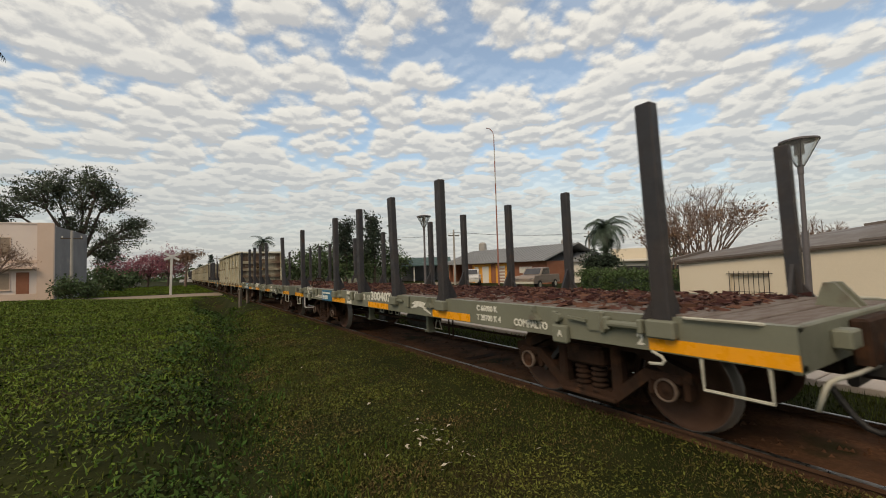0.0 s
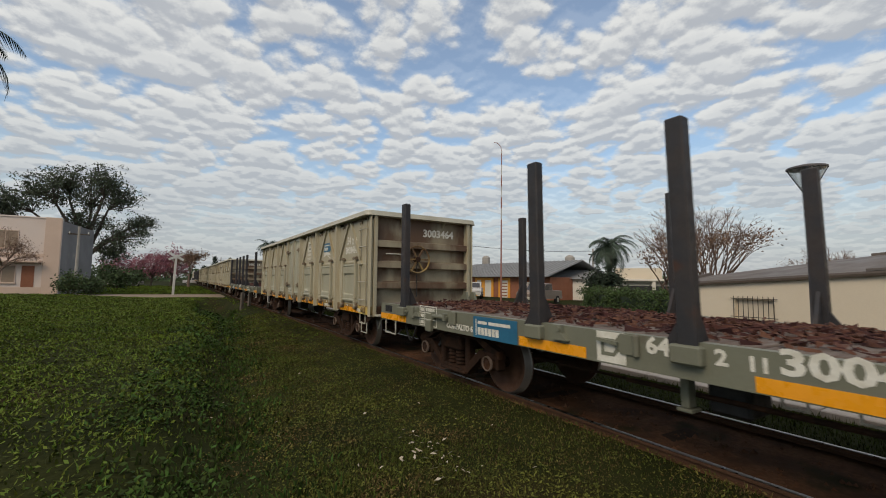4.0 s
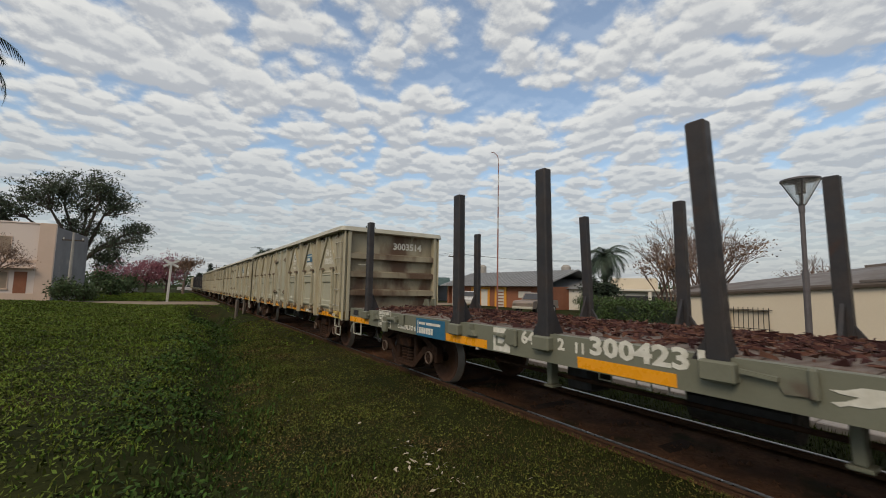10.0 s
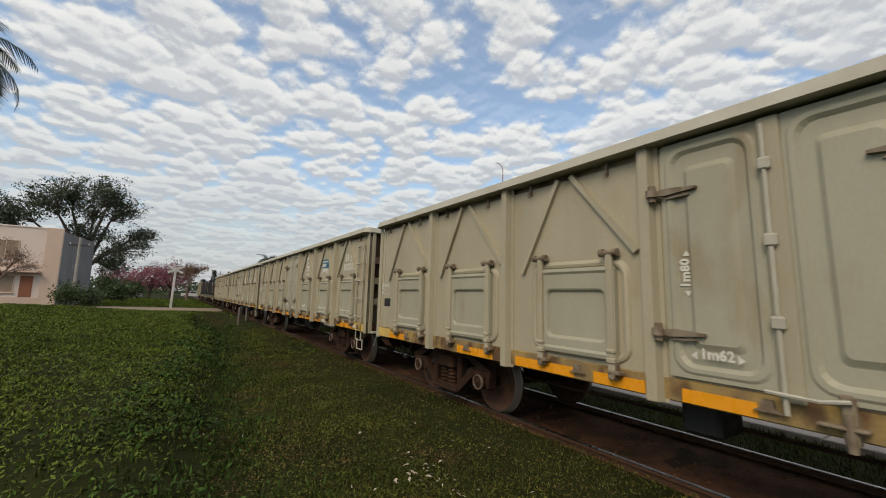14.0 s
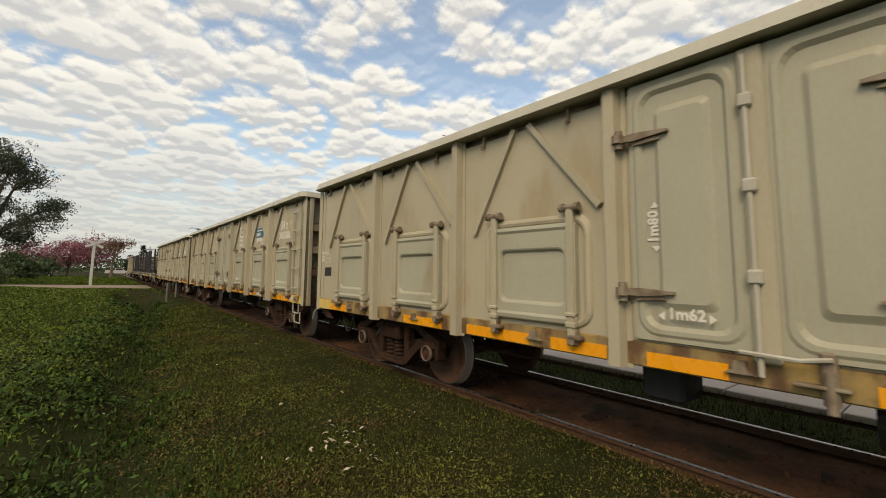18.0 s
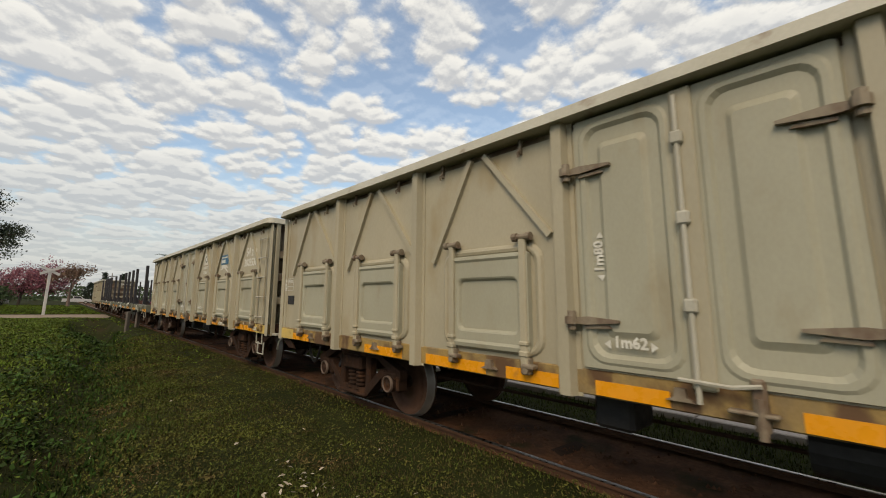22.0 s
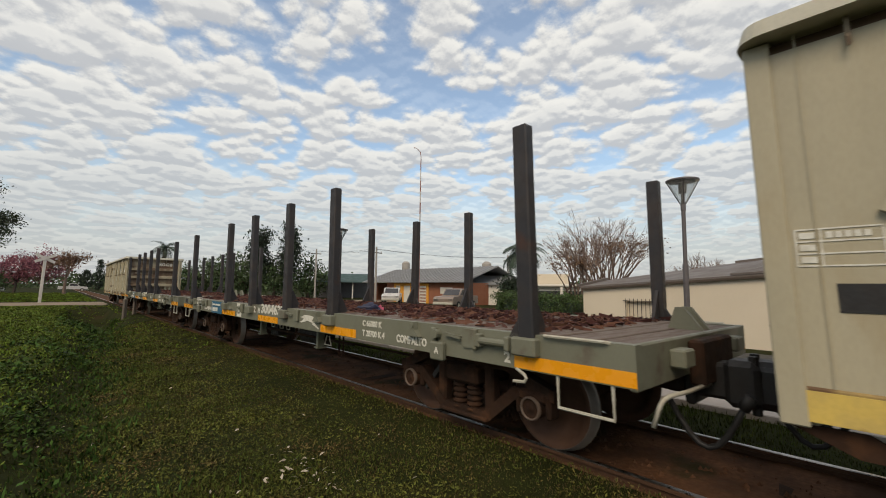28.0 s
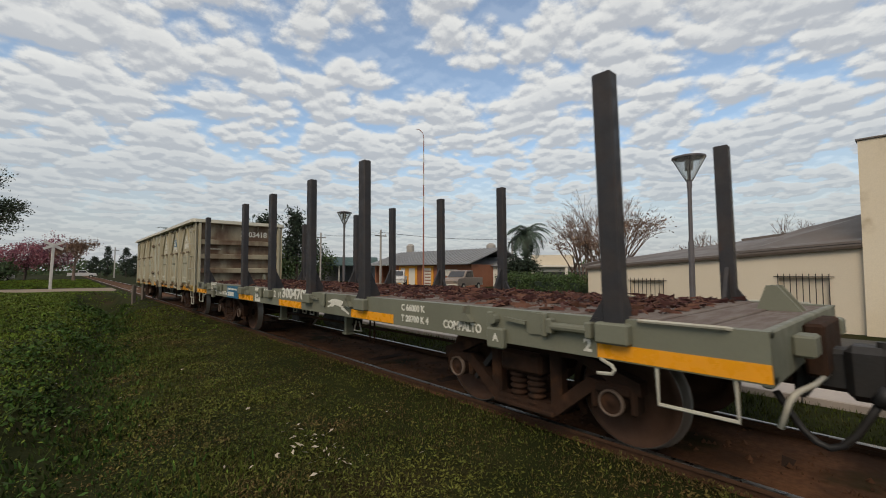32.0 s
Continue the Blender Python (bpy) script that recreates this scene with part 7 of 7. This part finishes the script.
    part("black_panel", Mesh().box(x - 0.003, x, 12.92, 13.2, FS + 0.15, FD - 0.02), M["black"], w, "black painted square")
    return w


# consist, leading wagon first: kind, number, brake wheel at the leading end
CONSIST = [
    ("f", "3004001", 0), ("f", "3004074", 0), ("f", "3004097", 1), ("g", "3003464", 1), ("f", "3004231", 1), ("g", "3003514", 0), ("g", "3003373", 1),
    ("g", "3003886", 0), ("g", "3003536", 1), ("f", "3004637", 0), ("f", "3004702", 0), ("g", "3003418", 0),
]
WAGONS = []
# slack in the couplings, metres by wagon
SLACK = [0, 0, 0, 0.01, 0.02, -0.02, -0.035, 0.035, 0.02, 0.01, 0, 0]


def build_train():
    proto = {"g": gondola(), "f": flat_wagon()}
    used = set()
    for i, (kind, num, wheel) in enumerate(CONSIST):
        if kind in used:
            w = copy_thing(proto[kind], pose(0, 0, 0))
        else:
            w = proto[kind]
            used.add(kind)
        WAGONS.append(w)
    for w, (kind, num, wheel) in zip(WAGONS, CONSIST):
        if kind == "g":
            x = -HALF - 0.002
            side_text("54", 0.25, 1.46, 2.345, w, x)
            side_text("2 11", 0.195, 1.13, 2.345, w, x)
            side_text(num, 0.222, 1.57, 2.125, w, x)
            side_text(num, 0.10, 0.72, ZS + 0.02, w, x - 0.016)
            end_text(num, 0.24, 0.02, 0.0, 2.52, w).location.y = 0.077
            if wheel:
                hand_wheel(w, -0.22, -0.12, 2.02, r=0.30)
                part("walkway", Mesh().box(-1.22, -0.75, -0.24, 0.0, ZS - 0.02, ZS + 0.02, 0.01), M["pale_metal"], w, "pale end walkway plate")
        else:
            x = -FHALF - 0.002
            side_text(num, 0.23, 7.0, FS + 0.115, w, x, squeeze=1.36)
            if wheel:
                hand_wheel(w, -0.45, -0.30, FD + 0.02, "rust", 0.24)
                part("brake_step", Mesh().tube([(-0.9, -0.12, FS), (-0.9, -0.14, FS - 0.45), (-0.9, -0.45, FS - 0.45), (-0.62, -0.45, FS - 0.45)], 0.022, 6), M["post_white"], w)
                part("step_board", Mesh().box(-0.88, -0.55, -0.46, -0.28, FS - 0.46, FS - 0.43, 0.005), M["rust"], w)


def lean_stakes(i, leans):
    """Bend single stakes of a wagon: how far along it, which side, degrees away from its front."""
    for c in WAGONS[i].children:
        if c.name.startswith("stake") and "pocket" not in c.name:
            for y, sd, a, b in leans:
                if abs(c.location.y - y) < 0.1 and c.location.x * sd > 0:
                    c.matrix_basis = c.matrix_basis @ pose(0, 0, 0, -a * (1 if sd < 0 else -1), b, 0)


BUNDLES = []


def bundle(i, x, y, size, seed, material, label, name="cloth_bundle"):
    """A crumpled heap left on a deck; it rides with the wagon."""
    rng = np.random.default_rng(seed)
    bm = bmesh.new()
    bmesh.ops.create_icosphere(bm, subdivisions=3, radius=1.0)
    for v in bm.verts:
        k = 0.75 + 0.45 * noise.noise(v.co * 1.7 + Vector((seed, 0, 0))) + 0.2 * noise.noise(v.co * 4.5)
        v.co = Vector((v.co.x * size[0] * k, v.co.y * size[1] * k, max(v.co.z * k, -0.15) * size[2] + 0.15 * size[2]))
    me = bpy.data.meshes.new(name)
    bm.to_mesh(me)
    bm.free()
    ob = tagged(part(name, me, M[material], None), label, "bundle", "things left on the decks")
    BUNDLES.append((ob, i, x, y, FD + 0.02))


# how far the train has run, seconds and metres
RUN = [(0.0, -0.09), (1.0, 5.43), (2.0, 10.87), (5.0, 26.02), (6.0, 30.76), (7.0, 35.22), (10.0, 48.24), (12.0, 56.24), (13.0, 60.11), (16.0, 71.07), (17.0, 74.77), (18.0, 78.52), (19.0, 82.13), (20.0, 85.72), (21.0, 89.31), (22.0, 92.75), (23.0, 96.29), (24.0, 99.83), (27.0, 110.44), (28.0, 114.17), (29.0, 117.88), (30.0, 121.60), (31.0, 125.31), (32.0, 129.17)]


def run_at(t):
    """Smooth way along the track between the rows of RUN."""
    T, S = [r[0] for r in RUN], [r[1] for r in RUN]
    n = len(T)
    sl = [(S[i + 1] - S[i]) / (T[i + 1] - T[i]) for i in range(n - 1)]
    m = [sl[0]] + [(sl[i - 1] + sl[i]) / 2 for i in range(1, n - 1)] + [sl[-1]]
    k = min(max(sum(1 for q in T if q <= t) - 1, 0), n - 2)
    h = T[k + 1] - T[k]
    u = (t - T[k]) / h
    return ((1 + 2 * u) * (1 - u) ** 2 * S[k] + u * (1 - u) ** 2 * h * m[k] + u * u * (3 - 2 * u) * S[k + 1] + u * u * (u - 1) * h * m[k + 1])


build_train()
lean_stakes(2, [(0.88, -1, 7, 0), (0.88, 1, 1, 0), (4.25, -1, 3.5, 0), (4.25, 1, -3, 0), (5.86, -1, 2, 0)])
lean_stakes(9, [(0.88, -1, 0.5, 0), (5.86, 1, -1.5, 0), (7.57, -1, 1.2, 0)])
lean_stakes(1, [(5.86, -1, 3.0, 0)])
lean_stakes(4, [(5.86, -1, 1.5, 0), (0.88, -1, 1.5, 0), (9.21, 1, 2, 0)])
bundle(4, -0.55, 0.55, (0.16, 0.20, 0.10), 1, "cloth_blue", "crumpled pale blue cloth on the wagon deck")
bundle(4, -0.25, 0.40, (0.14, 0.26, 0.05), 2, "post_white", "crumpled white cloth on the wagon deck")
bundle(9, -0.75, 4.25, (0.16, 0.34, 0.12), 3, "cloth_navy", "crumpled navy blue bag on the wagon deck")
bundle(9, -0.70, 4.05, (0.05, 0.07, 0.09), 4, "cloth_pink", "small pink rag on the navy bag")


def motions():
    ts = [i * 0.5 for i in range(65)]
    for i, w in enumerate(WAGONS):
        y0 = 1.05 + SLACK[i] + PITCH * (i - 1) + (-0.06 if CONSIST[i][0] == "g" else 0.0)
        walk(w, [(t, pose(TRACK_X, y0 - run_at(t), 0)) for t in ts])
    for ob, i, x, y, z in BUNDLES:
        y0 = 1.05 + SLACK[i] + PITCH * (i - 1)
        walk(ob, [(t, pose(TRACK_X + x, y0 + y - run_at(t), z)) for t in ts])
    # wheels roll without slipping
    tw, last = [0.0], 0.0
    for k in range(1, 641):
        t = k * 0.05
        if run_at(t) - last > 0.30 or k == 640:
            tw.append(t)
            last = run_at(t)
    sets = [c for w in WAGONS for c in w.children if c.name.startswith("wheelset")]
    for ws in sets:
        x, y, z = ws.location
        walk(ws, [(t, pose(x, y, z, math.degrees(run_at(t) / 0.42))) for t in tw])


motions()
